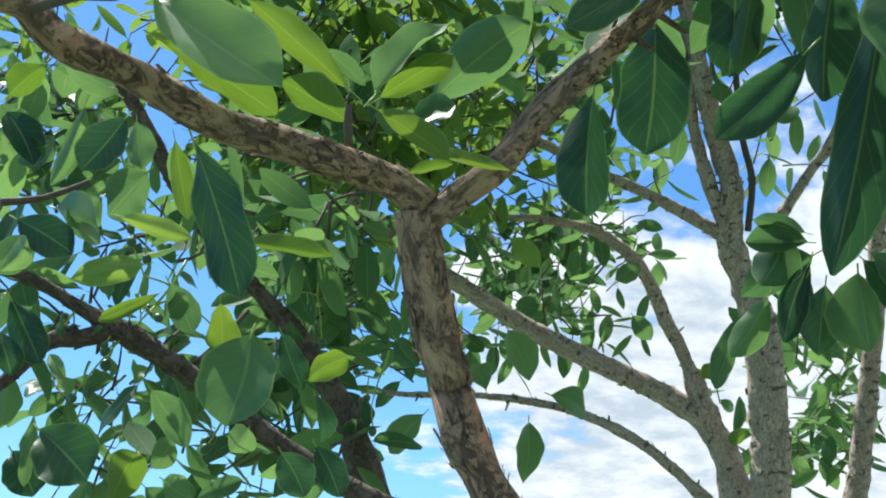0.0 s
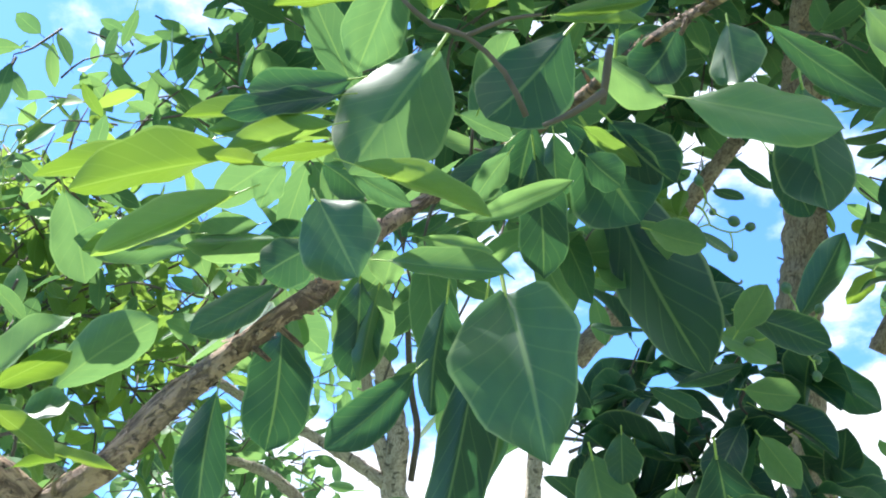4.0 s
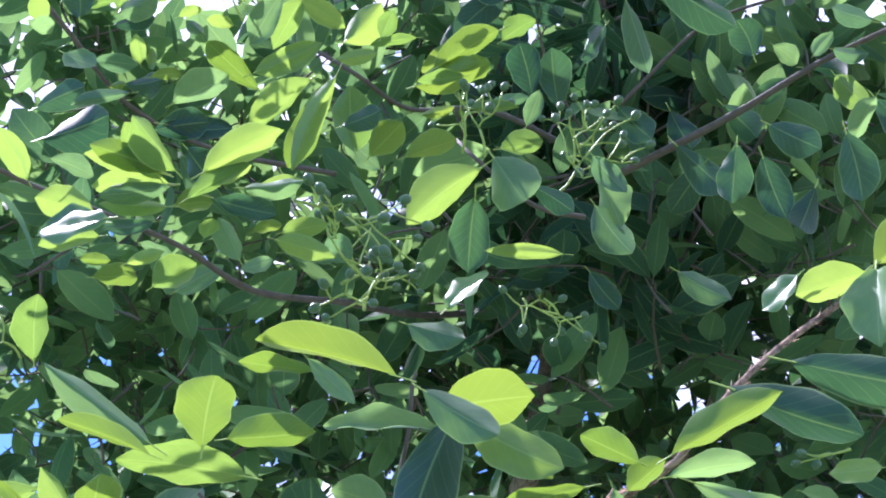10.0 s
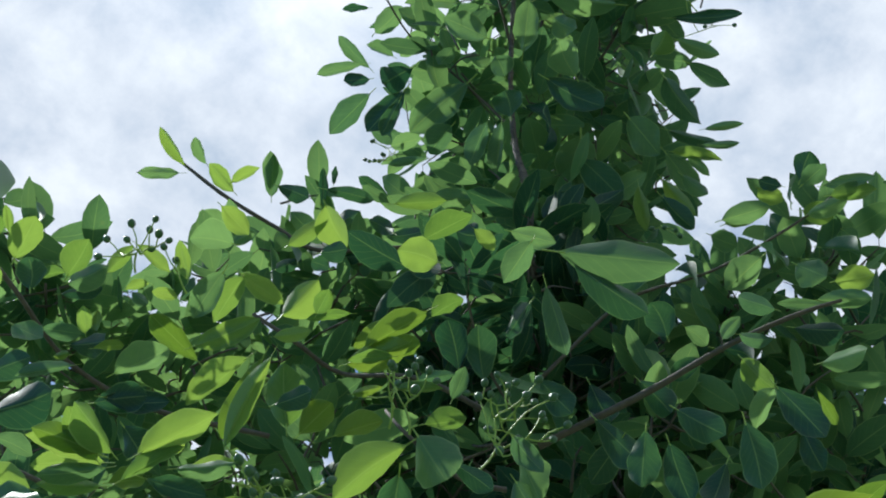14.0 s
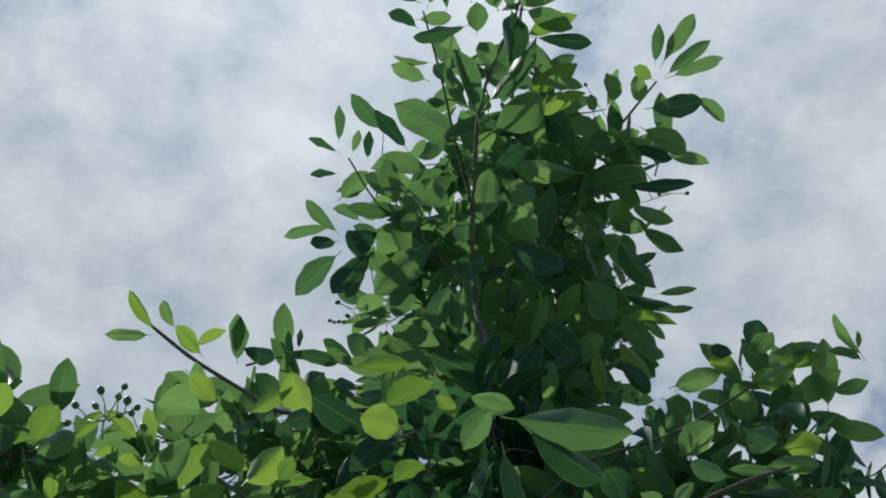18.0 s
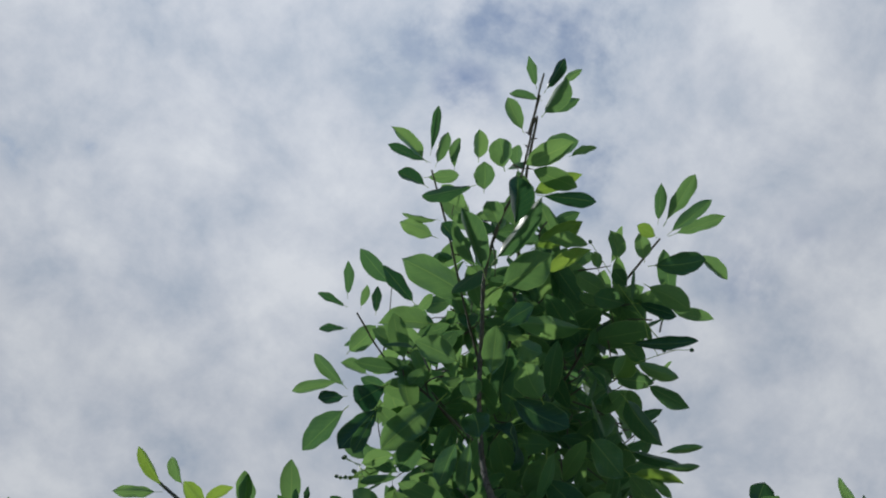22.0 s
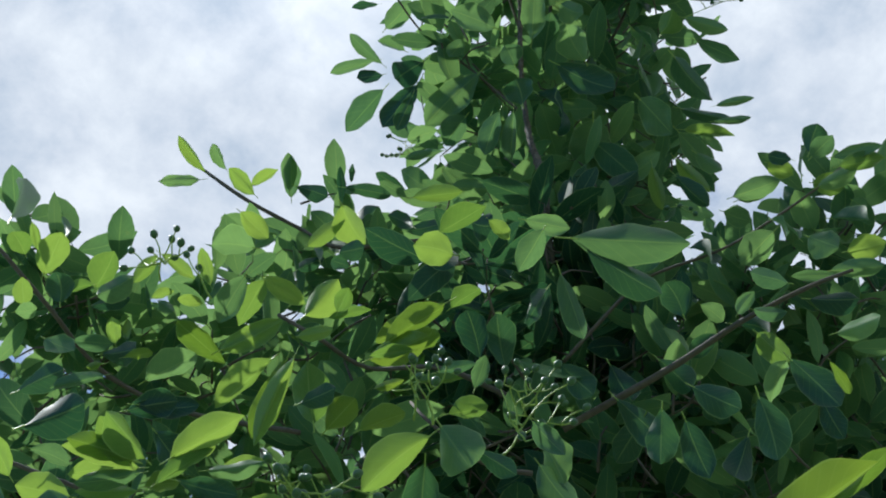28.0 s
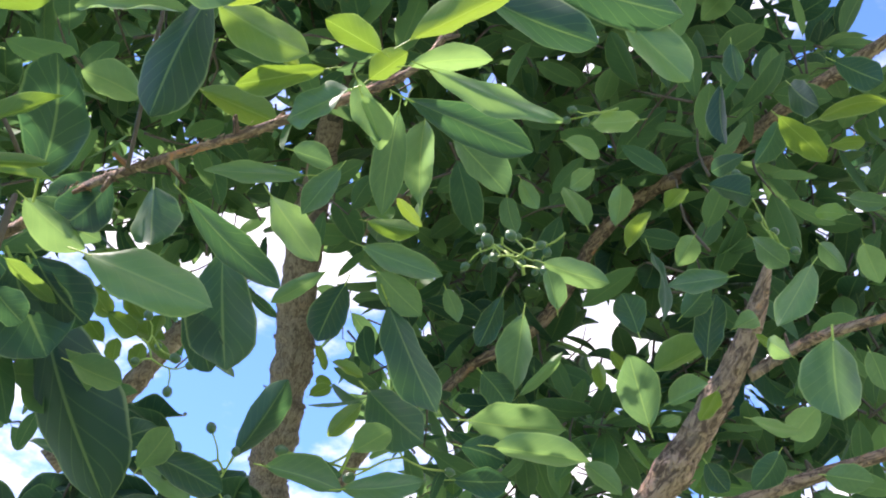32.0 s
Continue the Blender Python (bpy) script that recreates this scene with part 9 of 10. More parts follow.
clump(tree_main, (0.467, 1.551, 3.637), 0.080, 7, 0.080, 558)
clump(tree_main, (0.667, 1.577, 3.714), 0.083, 7, 0.080, 559)
clump(tree_main, (0.741, 1.398, 3.660), 0.080, 7, 0.080, 560)
clump(tree_main, (0.863, 1.358, 3.643), 0.080, 7, 0.080, 561)
clump(tree_main, (1.036, 1.321, 3.679), 0.083, 7, 0.080, 562)
clump(tree_main, (1.069, 1.078, 3.553), 0.076, 7, 0.080, 563)
clump(tree_main, (1.095, 1.042, 3.429), 0.074, 7, 0.080, 564)
clump(tree_main, (1.315, 1.033, 3.677), 0.082, 7, 0.080, 565)
clump(tree_main, (1.425, 0.997, 3.645), 0.083, 7, 0.080, 566)
clump(tree_main, (1.416, 0.844, 3.419), 0.076, 7, 0.080, 567)
clump(tree_main, (1.630, 0.735, 3.592), 0.082, 7, 0.080, 568)
clump(tree_main, (0.330, 1.629, 3.411), 0.077, 7, 0.080, 569)
clump(tree_main, (0.363, 1.736, 3.584), 0.082, 7, 0.080, 570)
clump(tree_main, (0.568, 1.641, 3.571), 0.082, 7, 0.080, 571)
clump(tree_main, (0.552, 1.471, 3.420), 0.075, 7, 0.080, 572)
clump(tree_main, (0.803, 1.469, 3.535), 0.080, 7, 0.080, 573)
clump(tree_main, (0.810, 1.335, 3.448), 0.075, 7, 0.080, 574)
clump(tree_main, (0.974, 1.262, 3.424), 0.075, 7, 0.080, 575)
clump(tree_main, (1.176, 1.264, 3.533), 0.081, 7, 0.080, 576)
clump(tree_main, (1.142, 1.117, 3.342), 0.074, 7, 0.080, 577)
clump(tree_main, (1.334, 1.114, 3.464), 0.079, 7, 0.080, 578)
clump(tree_main, (1.367, 0.902, 3.357), 0.074, 7, 0.080, 579)
clump(tree_main, (1.472, 0.799, 3.359), 0.075, 7, 0.080, 580)
clump(tree_main, (1.631, 0.814, 3.417), 0.080, 7, 0.080, 581)
clump(tree_main, (0.328, 1.811, 3.474), 0.082, 7, 0.080, 582)
clump(tree_main, (0.470, 1.757, 3.372), 0.080, 7, 0.080, 583)
clump(tree_main, (0.666, 1.715, 3.470), 0.082, 7, 0.080, 584)
clump(tree_main, (0.737, 1.584, 3.459), 0.080, 7, 0.080, 585)
clump(tree_main, (0.788, 1.471, 3.272), 0.074, 7, 0.080, 586)
clump(tree_main, (0.916, 1.480, 3.370), 0.078, 7, 0.080, 587)
clump(tree_main, (1.056, 1.372, 3.482), 0.080, 7, 0.080, 588)
clump(tree_main, (1.150, 1.320, 3.491), 0.081, 7, 0.080, 589)
clump(tree_main, (1.288, 1.249, 3.528), 0.082, 7, 0.080, 590)
clump(tree_main, (1.325, 1.137, 3.297), 0.075, 7, 0.080, 591)
clump(tree_main, (1.533, 1.021, 3.466), 0.082, 7, 0.080, 592)
clump(tree_main, (1.561, 0.884, 3.308), 0.077, 7, 0.080, 593)
clump(tree_main, (1.617, 0.770, 3.274), 0.076, 7, 0.080, 594)
clump(tree_main, (0.457, 1.987, 3.536), 0.087, 7, 0.080, 595)
clump(tree_main, (0.509, 1.955, 3.530), 0.086, 7, 0.080, 596)
clump(tree_main, (0.683, 1.813, 3.486), 0.083, 7, 0.080, 597)
clump(tree_main, (0.873, 1.779, 3.501), 0.084, 7, 0.080, 598)
clump(tree_main, (1.019, 1.731, 3.538), 0.086, 7, 0.080, 599)
clump(tree_main, (1.108, 1.682, 3.583), 0.087, 7, 0.080, 600)
clump(tree_main, (1.203, 1.588, 3.594), 0.087, 7, 0.080, 601)
clump(tree_main, (1.284, 1.505, 3.539), 0.085, 7, 0.080, 602)
clump(tree_main, (1.473, 1.379, 3.470), 0.085, 7, 0.080, 603)
clump(tree_main, (1.484, 1.274, 3.411), 0.082, 7, 0.080, 604)
clump(tree_main, (1.533, 1.135, 3.324), 0.079, 7, 0.080, 605)
clump(tree_main, (0.394, 1.923, 3.346), 0.081, 7, 0.080, 606)
clump(tree_main, (0.600, 2.013, 3.445), 0.086, 7, 0.080, 607)
clump(tree_main, (0.619, 1.756, 3.321), 0.078, 7, 0.080, 608)
clump(tree_main, (0.763, 1.696, 3.306), 0.077, 7, 0.080, 609)
clump(tree_main, (0.943, 1.836, 3.359), 0.083, 7, 0.080, 610)
clump(tree_main, (1.103, 1.721, 3.332), 0.082, 7, 0.080, 611)
clump(tree_main, (1.120, 1.500, 3.302), 0.078, 7, 0.080, 612)
clump(tree_main, (1.267, 1.417, 3.263), 0.077, 7, 0.080, 613)
clump(tree_main, (1.418, 1.434, 3.301), 0.081, 7, 0.080, 614)
clump(tree_main, (1.610, 1.490, 3.437), 0.088, 7, 0.080, 615)
clump(tree_main, (1.608, 1.191, 3.118), 0.077, 7, 0.080, 616)
clump(tree_main, (0.463, 1.950, 3.264), 0.080, 7, 0.080, 617)
clump(tree_main, (0.602, 1.958, 3.209), 0.080, 7, 0.080, 618)
clump(tree_main, (0.791, 1.993, 3.355), 0.085, 7, 0.080, 619)
clump(tree_main, (0.756, 1.817, 3.195), 0.078, 7, 0.080, 620)
clump(tree_main, (0.955, 1.879, 3.331), 0.083, 7, 0.080, 621)
clump(tree_main, (1.121, 1.701, 3.200), 0.079, 7, 0.080, 622)
clump(tree_main, (1.198, 1.734, 3.253), 0.082, 7, 0.080, 623)
clump(tree_main, (1.356, 1.537, 3.133), 0.078, 7, 0.080, 624)
clump(tree_main, (1.494, 1.527, 3.140), 0.081, 7, 0.080, 625)
clump(tree_main, (1.551, 1.350, 3.108), 0.078, 7, 0.080, 626)
clump(tree_main, (1.830, 1.459, 3.201), 0.087, 7, 0.080, 627)
clump(tree_main, (0.463, 2.163, 3.122), 0.083, 7, 0.080, 628)
clump(tree_main, (0.690, 2.099, 3.091), 0.082, 7, 0.080, 629)
clump(tree_main, (0.801, 2.041, 3.161), 0.083, 7, 0.080, 630)
clump(tree_main, (0.865, 2.034, 3.179), 0.084, 7, 0.080, 631)
clump(tree_main, (1.045, 2.035, 3.175), 0.085, 7, 0.080, 632)
clump(tree_main, (1.138, 1.856, 3.074), 0.081, 7, 0.080, 633)
clump(tree_main, (1.264, 1.669, 3.035), 0.077, 7, 0.080, 634)
clump(tree_main, (1.470, 1.601, 3.132), 0.082, 7, 0.080, 635)
clump(tree_main, (1.635, 1.586, 3.098), 0.083, 7, 0.080, 636)
clump(tree_main, (1.744, 1.555, 3.145), 0.086, 7, 0.080, 637)
clump(tree_main, (1.829, 1.401, 3.078), 0.084, 7, 0.080, 638)
clump(tree_main, (1.528, 1.733, 3.114), 0.085, 7, 0.080, 639)
clump(tree_main, (1.518, 1.547, 2.896), 0.077, 7, 0.080, 640)
clump(tree_main, (1.679, 1.451, 2.947), 0.080, 7, 0.080, 641)
clump(tree_main, (1.619, 1.828, 2.887), 0.085, 7, 0.080, 642)
clump(tree_main, (1.621, 1.605, 2.860), 0.080, 7, 0.080, 643)
clump(tree_main, (1.726, 1.471, 2.848), 0.079, 7, 0.080, 644)
clump(tree_main, (1.641, 1.854, 2.765), 0.084, 7, 0.080, 645)
clump(tree_main, (1.645, 1.680, 2.713), 0.080, 7, 0.080, 646)
clump(tree_main, (1.677, 1.520, 2.684), 0.077, 7, 0.080, 647)
clump(tree_main, (1.744, 1.755, 2.610), 0.082, 7, 0.080, 649)
clump(tree_main, (1.699, 1.637, 2.566), 0.078, 7, 0.080, 650)
clump(tree_main, (0.132, 2.033, 3.440), 0.085, 7, 0.080, 651)
clump(tree_main, (0.224, 1.876, 3.361), 0.080, 7, 0.080, 652)
clump(tree_main, (0.180, 2.067, 3.377), 0.084, 7, 0.080, 653)
clump(tree_main, (0.257, 1.898, 3.292), 0.079, 7, 0.080, 654)
clump(tree_main, (1.133, 1.021, 3.479), 0.078, 7, 0.080, 655, "shade_tint")
clump(tree_main, (1.234, 0.953, 3.479), 0.078, 7, 0.080, 656, "shade_tint")
clump(tree_main, (1.331, 0.899, 3.476), 0.079, 7, 0.080, 657, "shade_tint")
clump(tree_main, (1.602, 0.895, 3.605), 0.088, 7, 0.080, 658, "shade_tint")
clump(tree_main, (1.656, 0.757, 3.488), 0.084, 7, 0.080, 659, "shade_tint")
clump(tree_main, (1.687, 0.655, 3.426), 0.082, 7, 0.080, 660, "shade_tint")
clump(tree_main, (1.206, 1.198, 3.473), 0.082, 7, 0.080, 661, "shade_tint")
clump(tree_main, (1.403, 1.123, 3.518), 0.084, 7, 0.080, 662, "shade_tint")
clump(tree_main, (1.368, 0.942, 3.347), 0.077, 7, 0.080, 663, "shade_tint")
clump(tree_main, (1.617, 0.994, 3.538), 0.087, 7, 0.080, 664, "shade_tint")
clump(tree_main, (1.636, 0.865, 3.389), 0.082, 7, 0.080, 665, "shade_tint")
clump(tree_main, (1.662, 0.730, 3.263), 0.079, 7, 0.080, 666, "shade_tint")
clump(tree_main, (1.308, 1.313, 3.452), 0.085, 7, 0.080, 667, "shade_tint")
clump(tree_main, (1.286, 1.092, 3.313), 0.078, 7, 0.080, 668, "shade_tint")
clump(tree_main, (1.504, 1.041, 3.401), 0.082, 7, 0.080, 669, "shade_tint")
clump(tree_main, (1.590, 0.929, 3.311), 0.081, 7, 0.080, 670, "shade_tint")
clump(tree_main, (1.703, 0.912, 3.365), 0.084, 7, 0.080, 671, "shade_tint")
clump(tree_main, (1.671, 0.692, 3.240), 0.079, 7, 0.080, 672, "shade_tint")
clump(tree_main, (1.306, 1.308, 3.214), 0.079, 7, 0.080, 673, "shade_tint")
clump(tree_main, (1.368, 1.129, 3.225), 0.078, 7, 0.080, 674, "shade_tint")
clump(tree_main, (1.464, 1.141, 3.154), 0.078, 7, 0.080, 675, "shade_tint")
clump(tree_main, (1.528, 0.966, 3.159), 0.077, 7, 0.080, 676, "shade_tint")
clump(tree_main, (1.836, 0.932, 3.148), 0.083, 7, 0.080, 677, "shade_tint")
clump(tree_main, (1.928, 0.826, 3.195), 0.085, 7, 0.080, 678, "shade_tint")
clump(tree_main, (1.437, 1.424, 3.216), 0.083, 7, 0.080, 679, "shade_tint")
clump(tree_main, (1.579, 1.330, 3.180), 0.084, 7, 0.080, 680, "shade_tint")
clump(tree_main, (1.678, 1.262, 3.216), 0.086, 7, 0.080, 681, "shade_tint")
clump(tree_main, (1.795, 1.194, 3.155), 0.086, 7, 0.080, 682, "shade_tint")
clump(tree_main, (1.788, 0.937, 2.992), 0.079, 7, 0.080, 683, "shade_tint")
clump(tree_main, (2.004, 0.962, 3.153), 0.088, 7, 0.080, 684, "shade_tint")
clump(tree_main, (1.483, 1.512, 3.098), 0.084, 7, 0.080, 685, "shade_tint")
clump(tree_main, (1.672, 1.503, 3.083), 0.087, 7, 0.080, 686, "shade_tint")
clump(tree_main, (1.655, 1.326, 2.971), 0.082, 7, 0.080, 687, "shade_tint")
clump(tree_main, (1.794, 1.203, 3.016), 0.084, 7, 0.080, 688, "shade_tint")
clump(tree_main, (1.910, 1.083, 3.041), 0.085, 7, 0.080, 689, "shade_tint")
clump(tree_main, (2.001, 1.024, 3.061), 0.087, 7, 0.080, 690, "shade_tint")
clump(tree_main, (1.562, 1.597, 3.052), 0.087, 7, 0.080, 691, "shade_tint")
clump(tree_main, (1.657, 1.479, 3.058), 0.086, 7, 0.080, 692, "shade_tint")
clump(tree_main, (1.700, 1.343, 2.894), 0.082, 7, 0.080, 693, "shade_tint")
clump(tree_main, (1.762, 1.165, 2.926), 0.081, 7, 0.080, 694, "shade_tint")
clump(tree_main, (1.742, 1.078, 2.846), 0.078, 7, 0.080, 695, "shade_tint")
clump(tree_main, (1.909, 1.016, 2.786), 0.080, 7, 0.080, 696, "shade_tint")
clump(tree_main, (0.882, 1.180, 3.514), 0.078, 8, 0.080, 697, "shade_tint")
clump(tree_main, (0.916, 1.022, 3.387), 0.072, 8, 0.080, 698, "shade_tint")
clump(tree_main, (1.076, 0.954, 3.556), 0.078, 8, 0.082, 699, "shade_tint")
clump(tree_main, (1.190, 0.851, 3.532), 0.078, 8, 0.081, 700, "shade_tint")
clump(tree_main, (1.173, 0.790, 3.346), 0.072, 8, 0.080, 701, "shade_tint")
clump(tree_main, (1.325, 0.740, 3.472), 0.078, 8, 0.080, 702, "shade_tint")
clump(tree_main, (1.378, 0.566, 3.332), 0.074, 8, 0.080, 703, "shade_tint")
clump(tree_main, (1.525, 0.517, 3.412), 0.078, 8, 0.080, 704, "shade_tint")
clump(tree_main, (0.855, 1.247, 3.366), 0.075, 8, 0.080, 705, "shade_tint")
clump(tree_main, (0.955, 1.153, 3.476), 0.077, 8, 0.080, 706, "shade_tint")
clump(tree_main, (1.066, 1.024, 3.333), 0.074, 8, 0.080, 707, "shade_tint")
clump(tree_main, (1.104, 0.887, 3.272), 0.071, 8, 0.080, 708, "shade_tint")
clump(tree_main, (1.395, 0.903, 3.468), 0.081, 8, 0.080, 709, "shade_tint")
clump(tree_main, (1.357, 0.822, 3.293), 0.074, 8, 0.080, 710, "shade_tint")
clump(tree_main, (1.504, 0.718, 3.297), 0.076, 8, 0.080, 711, "shade_tint")
clump(tree_main, (1.638, 0.613, 3.356), 0.080, 8, 0.080, 712, "shade_tint")
clump(tree_main, (0.915, 1.284, 3.295), 0.074, 8, 0.080, 713, "shade_tint")
clump(tree_main, (1.088, 1.275, 3.424), 0.080, 8, 0.080, 714, "shade_tint")
clump(tree_main, (1.215, 1.139, 3.408), 0.080, 8, 0.080, 715, "shade_tint")
clump(tree_main, (1.181, 1.016, 3.278), 0.074, 8, 0.080, 716, "shade_tint")
clump(tree_main, (1.270, 0.859, 3.220), 0.072, 8, 0.080, 717, "shade_tint")
clump(tree_main, (1.391, 0.793, 3.199), 0.073, 8, 0.080, 718, "shade_tint")
clump(tree_main, (1.410, 0.731, 3.191), 0.073, 8, 0.080, 719, "shade_tint")
clump(tree_main, (1.599, 0.691, 3.264), 0.078, 8, 0.080, 720, "shade_tint")
clump(tree_main, (0.949, 1.369, 3.320), 0.077, 8, 0.080, 721, "shade_tint")
clump(tree_main, (1.106, 1.349, 3.378), 0.081, 8, 0.080, 722, "shade_tint")
clump(tree_main, (1.106, 1.118, 3.176), 0.072, 8, 0.080, 723, "shade_tint")
clump(tree_main, (1.296, 1.044, 3.238), 0.075, 8, 0.080, 724, "shade_tint")
clump(tree_main, (1.327, 0.900, 3.192), 0.074, 8, 0.080, 725, "shade_tint")
clump(tree_main, (1.565, 0.932, 3.295), 0.081, 8, 0.080, 726, "shade_tint")
clump(tree_main, (1.632, 0.858, 3.252), 0.081, 8, 0.080, 727, "shade_tint")
clump(tree_main, (1.656, 0.712, 3.170), 0.077, 8, 0.080, 728, "shade_tint")
clump(tree_main, (0.987, 1.431, 3.119), 0.074, 8, 0.080, 729, "shade_tint")
clump(tree_main, (1.156, 1.325, 3.187), 0.077, 8, 0.080, 730, "shade_tint")
clump(tree_main, (1.137, 1.099, 3.104), 0.071, 8, 0.080, 731, "shade_tint")
clump(tree_main, (1.448, 1.178, 3.243), 0.081, 8, 0.080, 732, "shade_tint")
clump(tree_main, (1.403, 1.040, 3.116), 0.075, 8, 0.080, 733, "shade_tint")
clump(tree_main, (1.446, 0.864, 3.077), 0.073, 8, 0.080, 734, "shade_tint")
clump(tree_main, (1.554, 0.836, 2.988), 0.073, 8, 0.080, 735, "shade_tint")
clump(tree_main, (1.619, 0.728, 2.970), 0.073, 8, 0.080, 736, "shade_tint")
clump(tree_main, (0.003, 1.597, 3.311), 0.063, 7, 0.080, 737)
clump(tree_main, (0.107, 1.566, 3.260), 0.062, 7, 0.080, 738)
clump(tree_main, (0.227, 1.388, 3.158), 0.057, 7, 0.080, 739)
clump(tree_main, (0.247, 1.399, 3.228), 0.058, 7, 0.080, 740)
clump(tree_main, (0.012, 1.589, 3.147), 0.060, 7, 0.080, 741)
clump(tree_main, (0.116, 1.452, 3.104), 0.057, 7, 0.080, 742)
clump(tree_main, (0.249, 1.648, 3.288), 0.065, 7, 0.080, 743)
clump(tree_main, (0.362, 1.587, 3.263), 0.063, 7, 0.080, 744)
clump(tree_main, (0.025, 1.631, 3.097), 0.060, 7, 0.080, 745)
clump(tree_main, (0.146, 1.705, 3.167), 0.063, 7, 0.080, 746)
clump(tree_main, (0.287, 1.697, 3.217), 0.064, 7, 0.080, 747)
clump(tree_main, (0.351, 1.582, 3.114), 0.060, 7, 0.080, 748)
clump(tree_main, (0.063, 1.668, 3.019), 0.059, 7, 0.080, 749)
clump(tree_main, (0.151, 1.766, 3.091), 0.063, 7, 0.080, 750)
clump(tree_main, (0.297, 1.769, 3.184), 0.065, 7, 0.080, 751)
clump(tree_main, (0.382, 1.577, 3.013), 0.059, 7, 0.080, 752)
clump(tree_main, (0.890, 0.799, 3.195), 0.072, 12, 0.076, 753, "shade_tint")
clump(tree_main, (0.952, 0.766, 3.148), 0.071, 12, 0.075, 754, "shade_tint")
clump(tree_main, (0.922, 0.850, 3.115), 0.071, 12, 0.075, 755, "shade_tint")
clump(tree_main, (1.003, 0.834, 3.072), 0.071, 12, 0.075, 756, "shade_tint")
clump(tree_main, (0.951, 0.923, 3.052), 0.071, 12, 0.075, 757, "shade_tint")
clump(tree_main, (0.919, 0.749, 3.259), 0.055, 9, 0.078, 758, "shade_tint")
clump(tree_main, (0.867, 0.840, 3.162), 0.053, 9, 0.076, 759, "shade_tint")
clump(tree_main, (0.011, 1.353, 3.233), 0.051, 6, 0.075, 760)
clump(tree_main, (0.055, 1.271, 3.132), 0.048, 6, 0.075, 761)
clump(tree_main, (0.117, 1.183, 3.095), 0.046, 6, 0.075, 762)
clump(tree_main, (0.043, 1.356, 3.059), 0.048, 6, 0.075, 763)
clump(tree_main, (0.142, 1.229, 2.992), 0.044, 6, 0.075, 764)
clump(tree_main, (0.157, 1.300, 3.097), 0.048, 6, 0.075, 765)
clump(tree_main, (0.291, 2.022, 3.818), 0.086, 7, 0.084, 766)
clump(tree_main, (0.439, 1.901, 3.787), 0.083, 7, 0.084, 767)
clump(tree_main, (0.576, 2.025, 3.885), 0.089, 7, 0.084, 768)
clump(tree_main, (0.686, 1.987, 3.955), 0.090, 7, 0.084, 769)
clump(tree_main, (0.770, 1.667, 3.675), 0.079, 7, 0.084, 770)
clump(tree_main, (0.931, 1.834, 3.962), 0.090, 7, 0.084, 771)
clump(tree_main, (1.001, 1.731, 3.913), 0.087, 7, 0.084, 772)
clump(tree_main, (1.156, 1.573, 3.987), 0.088, 7, 0.084, 773)
clump(tree_main, (1.233, 1.348, 3.823), 0.082, 7, 0.084, 774)
clump(tree_main, (1.348, 1.406, 3.956), 0.087, 7, 0.084, 775)
clump(tree_main, (0.344, 2.203, 3.832), 0.090, 7, 0.084, 776)
clump(tree_main, (0.425, 1.915, 3.615), 0.080, 7, 0.084, 777)
clump(tree_main, (0.610, 2.003, 3.726), 0.085, 7, 0.084, 778)
clump(tree_main, (0.685, 1.923, 3.730), 0.084, 7, 0.084, 779)
clump(tree_main, (0.850, 1.807, 3.721), 0.082, 7, 0.084, 780)
clump(tree_main, (0.955, 1.839, 3.752), 0.085, 7, 0.084, 781)
clump(tree_main, (1.080, 1.590, 3.616), 0.079, 7, 0.084, 782)
clump(tree_main, (1.120, 1.525, 3.708), 0.081, 7, 0.084, 783)
clump(tree_main, (1.312, 1.493, 3.719), 0.082, 7, 0.084, 784)
clump(tree_main, (1.339, 1.332, 3.654), 0.079, 7, 0.084, 785)
clump(tree_main, (0.377, 2.152, 3.495), 0.082, 7, 0.084, 786)
clump(tree_main, (0.496, 2.000, 3.499), 0.080, 7, 0.084, 787)
clump(tree_main, (0.567, 1.957, 3.530), 0.080, 7, 0.084, 788)
clump(tree_main, (0.801, 2.099, 3.827), 0.090, 7, 0.084, 789)
clump(tree_main, (0.906, 1.847, 3.608), 0.082, 7, 0.084, 790)
clump(tree_main, (1.085, 1.866, 3.754), 0.087, 7, 0.084, 791)
clump(tree_main, (1.166, 1.887, 3.676), 0.086, 7, 0.084, 792)
clump(tree_main, (1.118, 1.584, 3.590), 0.079, 7, 0.084, 793)
clump(tree_main, (1.463, 1.657, 3.794), 0.089, 7, 0.084, 794)
clump(tree_main, (1.404, 1.392, 3.591), 0.080, 7, 0.084, 795)
clump(tree_main, (0.434, 2.353, 3.568), 0.089, 7, 0.084, 796)
clump(tree_main, (0.642, 2.352, 3.601), 0.090, 7, 0.084, 797)
clump(tree_main, (0.696, 2.315, 3.618), 0.090, 7, 0.084, 798)
clump(tree_main, (0.864, 2.221, 3.575), 0.088, 7, 0.084, 799)
clump(tree_main, (0.949, 2.087, 3.612), 0.087, 7, 0.084, 800)
clump(tree_main, (1.102, 2.047, 3.672), 0.089, 7, 0.084, 801)
clump(tree_main, (1.133, 1.780, 3.446), 0.080, 7, 0.084, 802)
clump(tree_main, (1.327, 1.854, 3.709), 0.089, 7, 0.084, 803)
clump(tree_main, (1.402, 1.619, 3.576), 0.082, 7, 0.084, 804)
clump(tree_main, (1.535, 1.518, 3.674), 0.085, 7, 0.084, 805)
clump(tree_main, (0.534, 2.335, 3.431), 0.086, 7, 0.084, 806)
